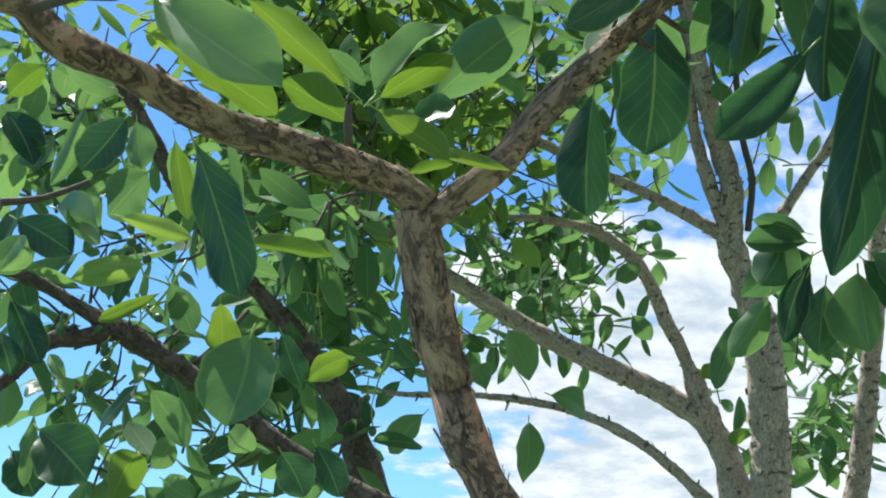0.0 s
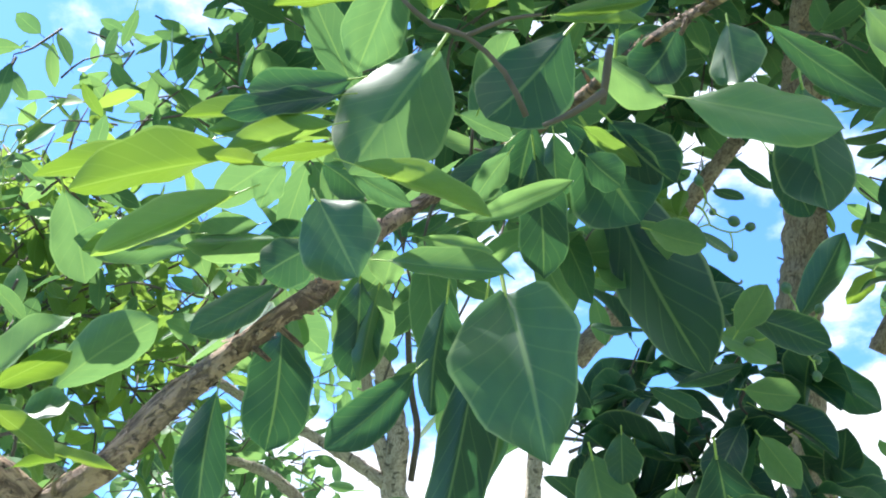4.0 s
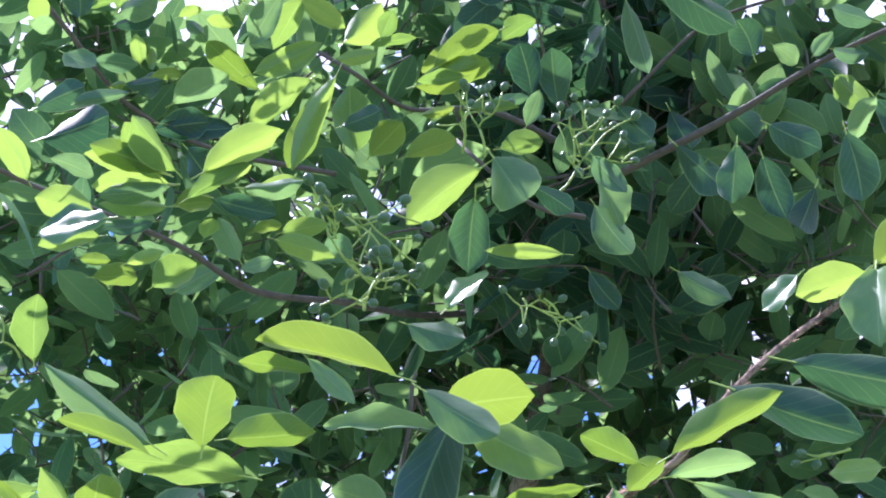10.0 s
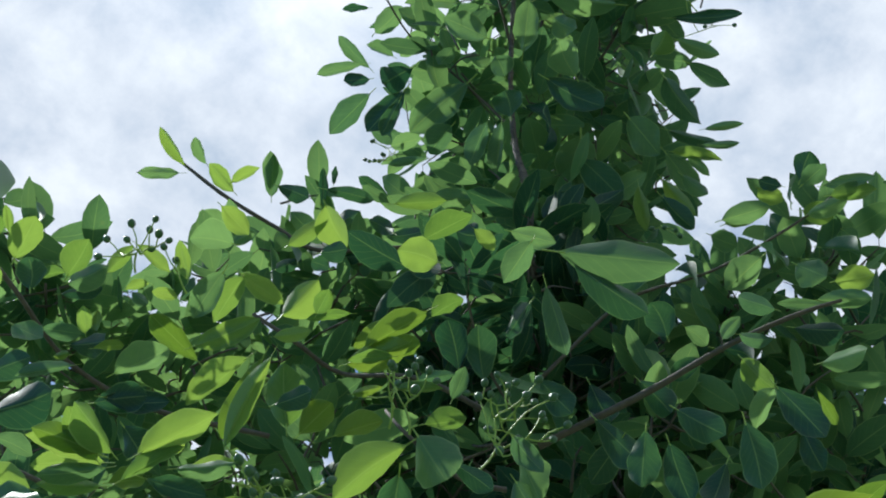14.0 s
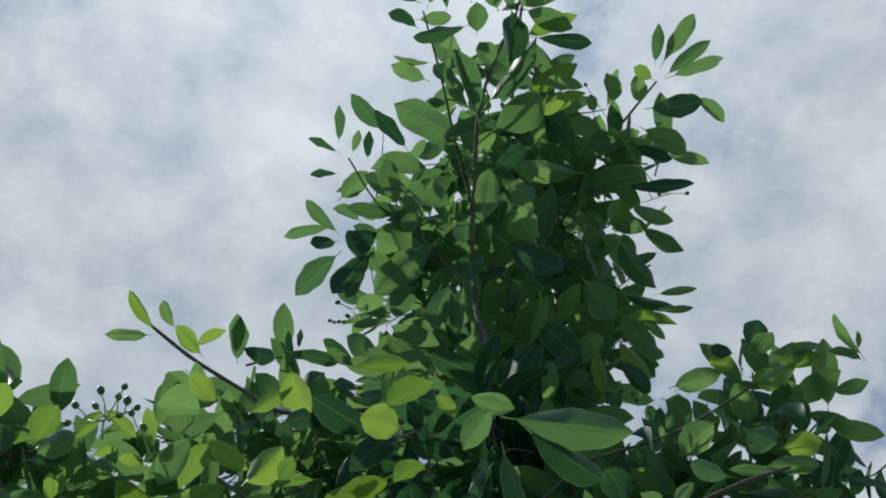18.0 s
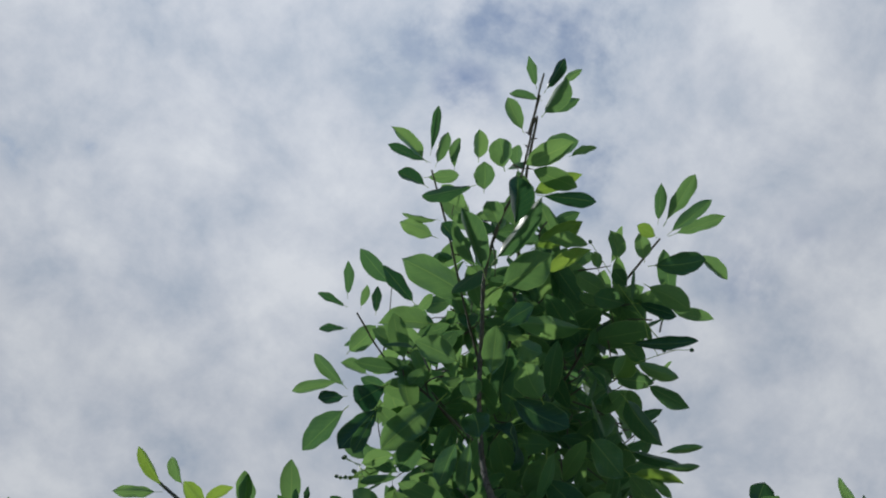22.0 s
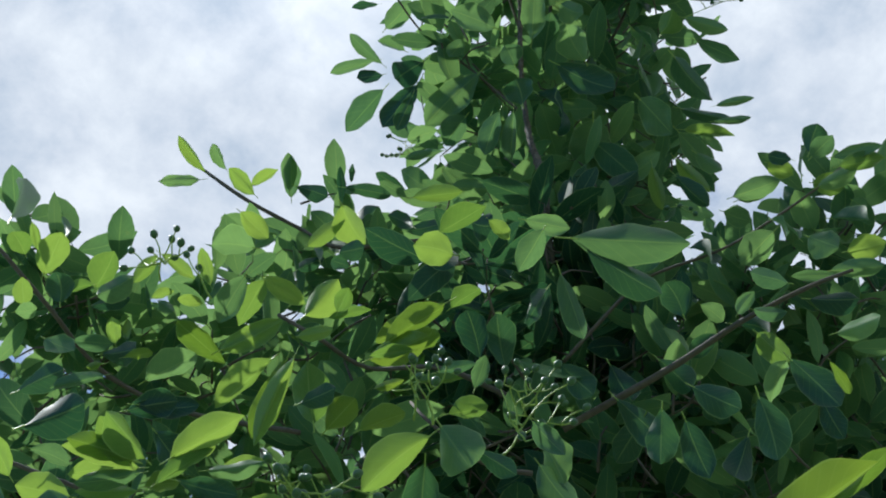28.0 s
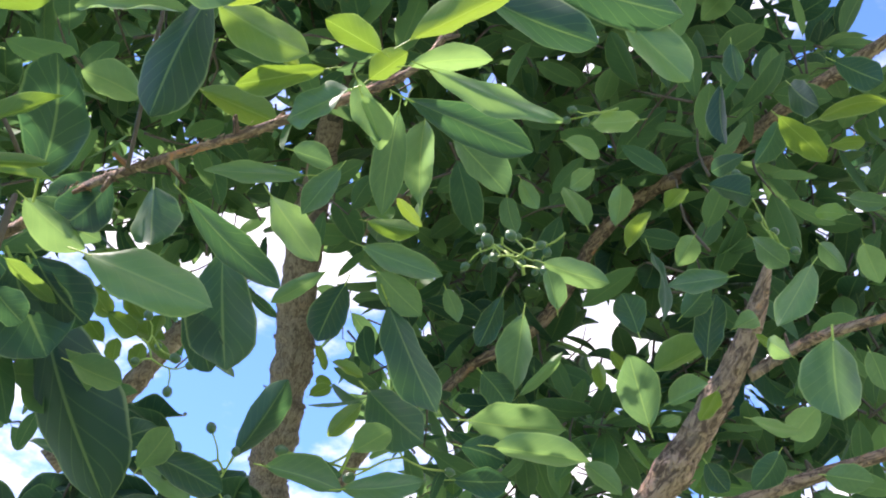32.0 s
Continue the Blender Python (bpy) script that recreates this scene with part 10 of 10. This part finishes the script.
clump(tree_main, (0.696, 2.395, 3.497), 0.090, 7, 0.084, 807)
clump(tree_main, (0.739, 2.208, 3.489), 0.085, 7, 0.084, 808)
clump(tree_main, (0.796, 2.124, 3.458), 0.083, 7, 0.084, 809)
clump(tree_main, (0.978, 1.964, 3.338), 0.080, 7, 0.084, 810)
clump(tree_main, (1.047, 1.972, 3.401), 0.082, 7, 0.084, 811)
clump(tree_main, (1.170, 1.867, 3.384), 0.081, 7, 0.084, 812)
clump(tree_main, (1.531, 1.887, 3.515), 0.088, 7, 0.084, 813)
clump(tree_main, (1.476, 1.650, 3.331), 0.080, 7, 0.084, 814)
clump(tree_main, (1.684, 1.623, 3.454), 0.085, 7, 0.084, 815)
clump(tree_main, (0.534, 2.220, 3.150), 0.079, 7, 0.084, 816)
clump(tree_main, (0.657, 2.285, 3.188), 0.082, 7, 0.084, 817)
clump(tree_main, (0.769, 2.315, 3.332), 0.086, 7, 0.084, 818)
clump(tree_main, (0.892, 2.146, 3.192), 0.081, 7, 0.084, 819)
clump(tree_main, (1.040, 2.126, 3.248), 0.082, 7, 0.084, 820)
clump(tree_main, (1.242, 2.150, 3.409), 0.088, 7, 0.084, 821)
clump(tree_main, (1.326, 2.076, 3.381), 0.086, 7, 0.084, 822)
clump(tree_main, (1.425, 1.715, 3.288), 0.079, 7, 0.084, 823)
clump(tree_main, (1.690, 1.803, 3.458), 0.088, 7, 0.084, 824)
clump(tree_main, (1.631, 1.681, 3.260), 0.082, 7, 0.084, 825)

# right-hand stem with a dark limb crossing the foliage
stem_right = branch(tree_right, [(0.920, 1.193, 0.000, 0.0268), (0.962, 1.079, 1.222, 0.0215), (1.031, 0.887, 1.898, 0.0201), (1.065, 0.731, 2.056, 0.0192), (1.078, 0.681, 2.108, 0.0168), (1.085, 0.626, 2.165, 0.0155), (1.084, 0.588, 2.208, 0.0113), (1.079, 0.565, 2.239, 0.0078), (1.073, 0.546, 2.265, 0.0042)])
limb_r1 = branch(tree_right, [(1.096, 0.608, 2.164, 0.0066), (1.121, 0.542, 2.188, 0.0054), (1.153, 0.471, 2.195, 0.0048)])
limb_r2 = branch(tree_right, [(0.892, 1.329, 0.000, 0.0117), (1.005, 1.191, 1.692, 0.0093), (1.102, 0.907, 2.038, 0.0088), (1.198, 0.710, 2.082, 0.0083), (1.230, 0.649, 2.096, 0.0077), (1.270, 0.561, 2.110, 0.0071)])
limb_r3 = branch(tree_right, [(1.162, 1.165, 2.350, 0.0073), (1.189, 1.109, 2.398, 0.0081), (1.244, 1.013, 2.449, 0.0089), (1.260, 0.907, 2.546, 0.0097), (1.283, 0.827, 2.590, 0.0097), (1.335, 0.714, 2.626, 0.0097), (1.354, 0.627, 2.662, 0.0097), (1.375, 0.539, 2.686, 0.0089), (1.389, 0.464, 2.704, 0.0081)])
leaves(tree_right, limb_r3, "y", [
    (0.849, 0.386, 2.242, 0.906, 0.382, 2.224, 0.026, -14),
    (0.903, 0.379, 2.261, 0.950, 0.334, 2.280, 0.021, -14),
    (0.909, 0.377, 2.235, 0.936, 0.358, 2.242, 0.014, -18),
    (0.831, 0.496, 2.199, 0.822, 0.467, 2.202, 0.019, -12),
    (0.811, 0.527, 2.166, 0.793, 0.486, 2.178, 0.018, -4),
])
leaves(tree_right, limb_r3, "m", [
    (0.800, 0.516, 2.222, 0.819, 0.541, 2.200, 0.021, 24),
    (0.810, 0.551, 2.262, 0.815, 0.583, 2.262, 0.019, 37),
    (0.774, 0.551, 2.276, 0.793, 0.529, 2.255, 0.020, -20),
    (0.772, 0.606, 2.263, 0.796, 0.609, 2.243, 0.017, -25),
    (0.752, 0.606, 2.236, 0.777, 0.621, 2.214, 0.020, 16),
    (0.787, 0.548, 2.189, 0.751, 0.539, 2.210, 0.026, -20),
    (0.912, 0.374, 2.181, 0.950, 0.357, 2.183, 0.016, -57),
])
leaves(tree_right, limb_r3, "g", [
    (0.785, 0.476, 2.260, 0.769, 0.517, 2.273, 0.023, 89),
    (0.911, 0.377, 2.166, 0.906, 0.403, 2.180, 0.016, -88),
])
leaves(tree_right, limb_r3, "d", [
    (0.815, 0.412, 2.275, 0.824, 0.425, 2.222, 0.020, 0),
    (0.864, 0.394, 2.248, 0.887, 0.435, 2.239, 0.023, 52),
    (0.866, 0.378, 2.280, 0.922, 0.384, 2.287, 0.030, -51),
    (0.815, 0.395, 2.308, 0.825, 0.402, 2.275, 0.019, -14),
    (0.876, 0.481, 2.236, 0.881, 0.443, 2.206, 0.029, -50),
    (0.850, 0.423, 2.224, 0.826, 0.443, 2.206, 0.017, 72),
    (0.873, 0.339, 2.284, 0.894, 0.312, 2.255, 0.027, -44),
])
leaves(tree_right, stem_right, "m", [
    (0.829, 0.612, 2.005, 0.864, 0.605, 1.985, 0.020, -34),
])
leaves(tree_right, stem_right, "m", [
    (0.706, 0.641, 2.141, 0.729, 0.651, 2.122, 0.017, -4),
    (0.937, 0.516, 2.041, 0.939, 0.472, 2.015, 0.020, -35),
    (0.945, 0.464, 1.976, 0.981, 0.445, 1.973, 0.024, -61),
    (0.897, 0.492, 2.104, 0.888, 0.462, 2.100, 0.018, -41),
    (0.879, 0.567, 2.038, 0.875, 0.544, 2.036, 0.013, -39),
    (0.831, 0.473, 2.159, 0.848, 0.505, 2.153, 0.021, 41),
    (0.888, 0.454, 2.172, 0.928, 0.451, 2.158, 0.024, -64),
    (0.884, 0.393, 2.135, 0.915, 0.391, 2.120, 0.018, -53),
])
leaves(tree_right, stem_right, "m", [
    (0.914, 0.371, 2.136, 0.947, 0.380, 2.116, 0.022, 6),
    (0.903, 0.448, 2.062, 0.875, 0.450, 2.069, 0.018, 61),
    (0.950, 0.405, 2.065, 0.983, 0.415, 2.043, 0.022, 7),
    (0.961, 0.465, 2.041, 0.981, 0.508, 2.030, 0.027, 38),
])
leaves(tree_right, stem_right, "d", [
    (0.825, 0.515, 2.166, 0.836, 0.515, 2.098, 0.027, 78),
    (0.748, 0.615, 2.139, 0.754, 0.652, 2.106, 0.021, 46),
    (0.910, 0.479, 1.992, 0.930, 0.518, 1.979, 0.025, 50),
    (0.892, 0.537, 1.997, 0.914, 0.535, 1.977, 0.021, -48),
])
leaves(tree_right, stem_right, "y", [
    (0.828, 0.586, 2.088, 0.848, 0.601, 2.072, 0.014, -38),
    (0.808, 0.555, 2.080, 0.828, 0.561, 2.072, 0.010, -24),
    (0.887, 0.512, 2.051, 0.897, 0.540, 2.037, 0.020, 0),
    (0.905, 0.477, 2.095, 0.932, 0.478, 2.089, 0.010, 1),
])
fruits(tree_right, (0.690, 0.537, 2.100), [(0.671, 0.558, 2.141), (0.667, 0.547, 2.123), (0.676, 0.550, 2.117), (0.695, 0.526, 2.122), (0.680, 0.509, 2.087), (0.686, 0.540, 2.132)])
clump(tree_right, (1.516, 1.478, 2.564), 0.120, 11, 0.080, 3039, "shade_tint")
clump(tree_right, (1.691, 0.850, 2.470), 0.120, 11, 0.080, 3040, "shade_tint")
clump(tree_right, (1.782, 0.857, 2.508), 0.120, 11, 0.080, 3041, "shade_tint")
clump(tree_right, (1.676, 0.777, 2.572), 0.120, 11, 0.080, 3042, "shade_tint")
clump(tree_right, (1.664, 1.323, 2.604), 0.120, 11, 0.080, 3043, "shade_tint")
clump(tree_right, (1.583, 0.840, 2.367), 0.120, 11, 0.080, 3044, "shade_tint")
clump(tree_right, (1.497, 1.416, 2.399), 0.120, 11, 0.080, 3045, "shade_tint")
clump(tree_right, (1.755, 1.010, 2.619), 0.120, 11, 0.080, 3046, "shade_tint")
clump(tree_right, (1.391, 0.950, 2.533), 0.120, 11, 0.080, 3047, "shade_tint")
clump(tree_right, (1.755, 1.326, 2.399), 0.120, 11, 0.080, 3048, "shade_tint")
clump(tree_right, (1.500, 0.918, 2.274), 0.120, 11, 0.080, 3049, "shade_tint")
clump(tree_right, (1.533, 1.079, 2.665), 0.120, 11, 0.080, 3050, "shade_tint")
clump(tree_right, (1.519, 1.152, 2.297), 0.120, 11, 0.080, 3051, "shade_tint")
clump(tree_right, (2.013, 0.988, 2.345), 0.120, 11, 0.080, 3052, "shade_tint")
clump(tree_right, (1.183, 1.153, 2.458), 0.120, 11, 0.080, 3053, "shade_tint")
clump(tree_right, (1.190, 1.085, 2.328), 0.120, 11, 0.080, 3054, "shade_tint")
clump(tree_right, (1.461, 0.893, 2.408), 0.120, 11, 0.080, 3055, "shade_tint")
clump(tree_right, (1.601, 0.702, 2.450), 0.120, 11, 0.080, 3056, "shade_tint")
clump(tree_right, (1.255, 1.079, 2.598), 0.069, 11, 0.071, 826)
clump(tree_right, (1.309, 1.010, 2.606), 0.069, 11, 0.071, 827)
clump(tree_right, (1.215, 1.137, 2.580), 0.051, 7, 0.071, 828)
clump(tree_right, (1.376, 0.962, 2.569), 0.069, 11, 0.071, 829)
clump(tree_right, (1.426, 0.894, 2.566), 0.069, 11, 0.071, 830)
clump(tree_right, (1.459, 0.809, 2.597), 0.069, 11, 0.071, 831)
clump(tree_right, (1.519, 0.738, 2.567), 0.069, 11, 0.071, 832)
clump(tree_right, (1.540, 0.650, 2.599), 0.069, 11, 0.071, 833)
clump(tree_right, (1.475, 0.709, 2.651), 0.069, 11, 0.071, 834)
clump(tree_right, (1.423, 0.814, 2.651), 0.069, 11, 0.071, 835)
clump(tree_right, (1.346, 0.911, 2.668), 0.069, 11, 0.071, 836)
clump(tree_right, (1.261, 0.964, 2.721), 0.069, 11, 0.071, 837)
clump(tree_right, (1.208, 1.059, 2.686), 0.060, 9, 0.071, 838)
clump(tree_right, (1.569, 0.707, 2.513), 0.069, 11, 0.071, 839)
clump(tree_right, (1.495, 0.631, 2.684), 0.069, 10, 0.071, 840)
clump(tree_right, (1.396, 0.673, 2.783), 0.069, 10, 0.071, 841)
clump(tree_right, (1.337, 0.783, 2.778), 0.069, 10, 0.071, 842)
clump(tree_right, (1.262, 0.872, 2.794), 0.069, 10, 0.071, 843)
clump(tree_right, (1.631, 0.744, 2.365), 0.069, 10, 0.071, 844)
clump(tree_right, (1.556, 0.785, 2.468), 0.069, 10, 0.071, 845)
clump(tree_right, (1.341, 1.104, 2.454), 0.051, 6, 0.071, 848)
clump(tree_right, (1.280, 1.164, 2.458), 0.051, 6, 0.071, 849)
clump(tree_right, (1.581, 0.871, 2.326), 0.060, 8, 0.071, 850)
clump(tree_right, (1.655, 0.796, 2.251), 0.069, 9, 0.071, 851)
clump(tree_right, (1.482, 0.940, 2.432), 0.043, 4, 0.071, 852)
clump(tree_right, (1.281, 1.249, 2.323), 0.060, 7, 0.071, 853)
clump(tree_right, (1.364, 1.191, 2.280), 0.060, 7, 0.071, 854)
clump(tree_right, (1.430, 1.102, 2.302), 0.051, 6, 0.071, 855)
clump(tree_right, (1.552, 0.935, 2.305), 0.043, 4, 0.071, 856)
clump(tree_right, (1.432, 1.035, 2.398), 0.043, 4, 0.071, 857)
clump(tree_right, (1.315, 0.909, 2.237), 0.045, 6, 0.075, 858)
clump(tree_right, (1.261, 0.955, 2.270), 0.045, 6, 0.075, 859)
clump(tree_right, (1.211, 1.009, 2.276), 0.045, 6, 0.075, 860)
clump(tree_right, (1.346, 0.832, 2.281), 0.038, 5, 0.075, 861)
clump(tree_right, (1.394, 0.728, 2.313), 0.045, 6, 0.075, 862)
clump(tree_right, (1.448, 0.721, 2.208), 0.053, 7, 0.075, 863)
clump(tree_right, (1.067, 1.128, 2.310), 0.038, 4, 0.075, 864)
clump(tree_right, (1.386, 0.797, 2.249), 0.038, 5, 0.075, 866)
clump(tree_right, (1.456, 0.665, 2.252), 0.045, 6, 0.075, 867)
clump(tree_right, (1.279, 0.800, 2.430), 0.045, 6, 0.075, 868)
clump(tree_right, (1.298, 0.672, 2.522), 0.045, 6, 0.075, 869)
fruits(tree_right, (0.797, 0.657, 2.236), [(0.789, 0.696, 2.223), (0.794, 0.684, 2.236), (0.794, 0.674, 2.222), (0.811, 0.661, 2.222), (0.826, 0.661, 2.224), (0.835, 0.654, 2.223), (0.794, 0.663, 2.225)])
fruits(tree_right, (0.925, 0.452, 2.169), [(0.889, 0.456, 2.235), (0.930, 0.443, 2.172), (0.912, 0.456, 2.200), (0.920, 0.453, 2.190)])
clump(tree_right, (0.988, 1.216, 2.881), 0.069, 5, 0.075, 870)
clump(tree_right, (0.970, 0.971, 2.846), 0.064, 5, 0.075, 871)
clump(tree_right, (1.165, 0.921, 2.802), 0.065, 5, 0.075, 872)
clump(tree_right, (1.356, 0.877, 2.911), 0.071, 5, 0.075, 873)
clump(tree_right, (1.380, 0.804, 2.946), 0.071, 5, 0.075, 874)
clump(tree_right, (1.334, 0.690, 2.752), 0.064, 5, 0.075, 875)
clump(tree_right, (1.466, 0.572, 2.776), 0.066, 5, 0.075, 876)
clump(tree_right, (1.559, 0.538, 2.741), 0.068, 5, 0.075, 877)
clump(tree_right, (1.125, 1.166, 2.767), 0.068, 5, 0.075, 878)
clump(tree_right, (1.144, 1.095, 2.782), 0.067, 5, 0.075, 879)
clump(tree_right, (1.179, 0.944, 2.753), 0.065, 5, 0.075, 880)
clump(tree_right, (1.281, 0.874, 2.683), 0.064, 5, 0.075, 881)
clump(tree_right, (1.316, 0.814, 2.656), 0.064, 5, 0.075, 882)
clump(tree_right, (1.377, 0.697, 2.634), 0.063, 5, 0.075, 883)
clump(tree_right, (1.517, 0.652, 2.654), 0.066, 5, 0.075, 884)
clump(tree_right, (1.571, 0.575, 2.683), 0.067, 5, 0.075, 885)
clump(tree_right, (1.075, 1.197, 2.657), 0.066, 5, 0.075, 886)
clump(tree_right, (1.224, 1.209, 2.712), 0.070, 5, 0.075, 887)
clump(tree_right, (1.283, 1.097, 2.716), 0.069, 5, 0.075, 888)
clump(tree_right, (1.380, 0.964, 2.651), 0.067, 5, 0.075, 889)
clump(tree_right, (1.419, 0.858, 2.667), 0.067, 5, 0.075, 890)
clump(tree_right, (1.408, 0.774, 2.572), 0.064, 5, 0.075, 891)
clump(tree_right, (1.524, 0.719, 2.594), 0.066, 5, 0.075, 892)
clump(tree_right, (1.681, 0.651, 2.697), 0.072, 5, 0.075, 893)
clump(tree_right, (1.221, 1.133, 2.571), 0.066, 5, 0.075, 895)
clump(tree_right, (1.336, 1.114, 2.625), 0.069, 5, 0.075, 896)
clump(tree_right, (1.443, 1.046, 2.668), 0.071, 5, 0.075, 897)
clump(tree_right, (1.571, 0.933, 2.588), 0.071, 5, 0.075, 898)
clump(tree_right, (1.592, 0.891, 2.611), 0.071, 5, 0.075, 899)
clump(tree_right, (1.565, 0.707, 2.501), 0.066, 5, 0.075, 900)
clump(tree_right, (1.694, 0.687, 2.561), 0.070, 5, 0.075, 901)
clump(tree_right, (1.250, 1.152, 2.467), 0.066, 5, 0.075, 903)
clump(tree_right, (1.312, 1.094, 2.502), 0.066, 5, 0.075, 904)
clump(tree_right, (1.626, 0.851, 2.496), 0.069, 5, 0.075, 907)
clump(tree_right, (1.645, 0.813, 2.450), 0.069, 5, 0.075, 908)
clump(tree_right, (1.763, 0.735, 2.478), 0.072, 5, 0.075, 909)
clump(tree_right, (1.320, 1.249, 2.497), 0.069, 5, 0.075, 910)
clump(tree_right, (1.272, 1.075, 2.419), 0.063, 5, 0.075, 911)
clump(tree_right, (1.495, 1.104, 2.474), 0.070, 5, 0.075, 912)
clump(tree_right, (1.193, 1.256, 2.349), 0.065, 5, 0.075, 913)
clump(tree_right, (1.265, 1.144, 2.337), 0.064, 5, 0.075, 914)
clump(tree_right, (1.371, 1.043, 2.326), 0.064, 5, 0.075, 915)
clump(tree_right, (1.226, 1.298, 2.169), 0.064, 5, 0.075, 916)
clump(tree_right, (1.433, 1.212, 2.262), 0.068, 5, 0.075, 917)
clump(tree_right, (1.407, 1.123, 2.224), 0.065, 5, 0.075, 918)
clump(tree_right, (1.514, 0.772, 2.388), 0.064, 5, 0.075, 919)
clump(tree_right, (1.570, 0.730, 2.388), 0.065, 5, 0.075, 920)
clump(tree_right, (1.527, 0.877, 2.297), 0.065, 5, 0.075, 921)
clump(tree_right, (1.571, 0.727, 2.277), 0.063, 5, 0.075, 922)
clump(tree_right, (1.566, 0.946, 2.175), 0.066, 5, 0.075, 923)
clump(tree_right, (1.737, 0.907, 2.187), 0.070, 5, 0.075, 924)
clump(tree_right, (1.502, 1.414, 3.457), 0.086, 7, 0.080, 925, "shade_tint")
clump(tree_right, (1.643, 1.291, 3.265), 0.082, 7, 0.080, 926, "shade_tint")
clump(tree_right, (1.727, 1.234, 3.447), 0.087, 7, 0.080, 927, "shade_tint")
clump(tree_right, (1.786, 0.964, 3.192), 0.079, 7, 0.080, 928, "shade_tint")
clump(tree_right, (1.848, 0.904, 3.208), 0.080, 7, 0.080, 929, "shade_tint")
clump(tree_right, (1.871, 0.780, 3.101), 0.077, 7, 0.080, 930, "shade_tint")
clump(tree_right, (2.092, 0.737, 3.157), 0.083, 7, 0.080, 931, "shade_tint")
clump(tree_right, (1.663, 1.410, 3.243), 0.084, 7, 0.080, 932, "shade_tint")
clump(tree_right, (1.610, 1.267, 3.063), 0.077, 7, 0.080, 933, "shade_tint")
clump(tree_right, (1.820, 1.273, 3.159), 0.083, 7, 0.080, 934, "shade_tint")
clump(tree_right, (1.796, 1.069, 3.159), 0.080, 7, 0.080, 935, "shade_tint")
clump(tree_right, (1.957, 0.999, 3.123), 0.082, 7, 0.080, 936, "shade_tint")
clump(tree_right, (2.068, 0.907, 3.111), 0.083, 7, 0.080, 937, "shade_tint")
clump(tree_right, (2.242, 0.816, 3.165), 0.088, 7, 0.080, 938, "shade_tint")
clump(tree_right, (1.689, 1.549, 3.172), 0.086, 7, 0.080, 939, "shade_tint")
clump(tree_right, (1.650, 1.262, 3.001), 0.077, 7, 0.080, 940, "shade_tint")
clump(tree_right, (1.757, 1.162, 2.968), 0.077, 7, 0.080, 941, "shade_tint")
clump(tree_right, (2.058, 1.227, 3.143), 0.088, 7, 0.080, 942, "shade_tint")
clump(tree_right, (2.083, 1.065, 3.079), 0.085, 7, 0.080, 943, "shade_tint")
clump(tree_right, (1.989, 0.852, 3.000), 0.079, 7, 0.080, 944, "shade_tint")
clump(tree_right, (2.278, 0.832, 3.003), 0.086, 7, 0.080, 945, "shade_tint")
clump(tree_right, (1.687, 1.528, 3.042), 0.083, 7, 0.080, 946, "shade_tint")
clump(tree_right, (1.899, 1.552, 3.037), 0.088, 7, 0.080, 947, "shade_tint")
clump(tree_right, (1.853, 1.265, 2.996), 0.082, 7, 0.080, 948, "shade_tint")
clump(tree_right, (2.076, 1.277, 3.082), 0.088, 7, 0.080, 949, "shade_tint")
clump(tree_right, (2.073, 1.093, 2.922), 0.082, 7, 0.080, 950, "shade_tint")
clump(tree_right, (2.076, 0.920, 2.803), 0.079, 7, 0.080, 951, "shade_tint")
clump(tree_right, (2.346, 0.922, 2.911), 0.087, 7, 0.080, 952, "shade_tint")
clump(tree_right, (0.734, 1.965, 3.303), 0.084, 7, 0.080, 953, "shade_tint")
clump(tree_right, (0.960, 1.944, 3.374), 0.087, 7, 0.080, 954, "shade_tint")
clump(tree_right, (1.107, 1.849, 3.362), 0.086, 7, 0.080, 955, "shade_tint")
clump(tree_right, (1.039, 1.579, 3.199), 0.076, 7, 0.080, 956, "shade_tint")
clump(tree_right, (0.842, 2.012, 3.208), 0.084, 7, 0.080, 957, "shade_tint")
clump(tree_right, (0.862, 1.834, 3.168), 0.080, 7, 0.080, 958, "shade_tint")
clump(tree_right, (1.040, 1.818, 3.195), 0.082, 7, 0.080, 959, "shade_tint")
clump(tree_right, (1.181, 1.742, 3.223), 0.082, 7, 0.080, 960, "shade_tint")
clump(tree_right, (0.893, 2.081, 3.041), 0.084, 7, 0.080, 961, "shade_tint")
clump(tree_right, (0.983, 1.976, 3.024), 0.082, 7, 0.080, 962, "shade_tint")
clump(tree_right, (1.187, 1.997, 3.099), 0.086, 7, 0.080, 963, "shade_tint")
clump(tree_right, (1.145, 1.819, 3.030), 0.080, 7, 0.080, 964, "shade_tint")
clump(tree_right, (0.799, 1.958, 2.859), 0.077, 7, 0.080, 965, "shade_tint")
clump(tree_right, (1.229, 2.018, 2.947), 0.085, 7, 0.080, 967, "shade_tint")
clump(tree_right, (1.170, 1.832, 2.861), 0.078, 7, 0.080, 968, "shade_tint")

for owner in (tree_near, tree_left, tree_far, tree_main, tree_right):
    grow_foliage(owner)

# ---- ground ----
bm = bmesh.new()
bmesh.ops.create_grid(bm, x_segments=40, y_segments=40, size=2500.0)
me = bpy.data.meshes.new("ground")
bm.to_mesh(me)
bm.free()
me.materials.append(GROUND)
tagged(new("ground", me), "flat unseen ground under the trees, grey-green to bounce light up", "ground", kind="structure")
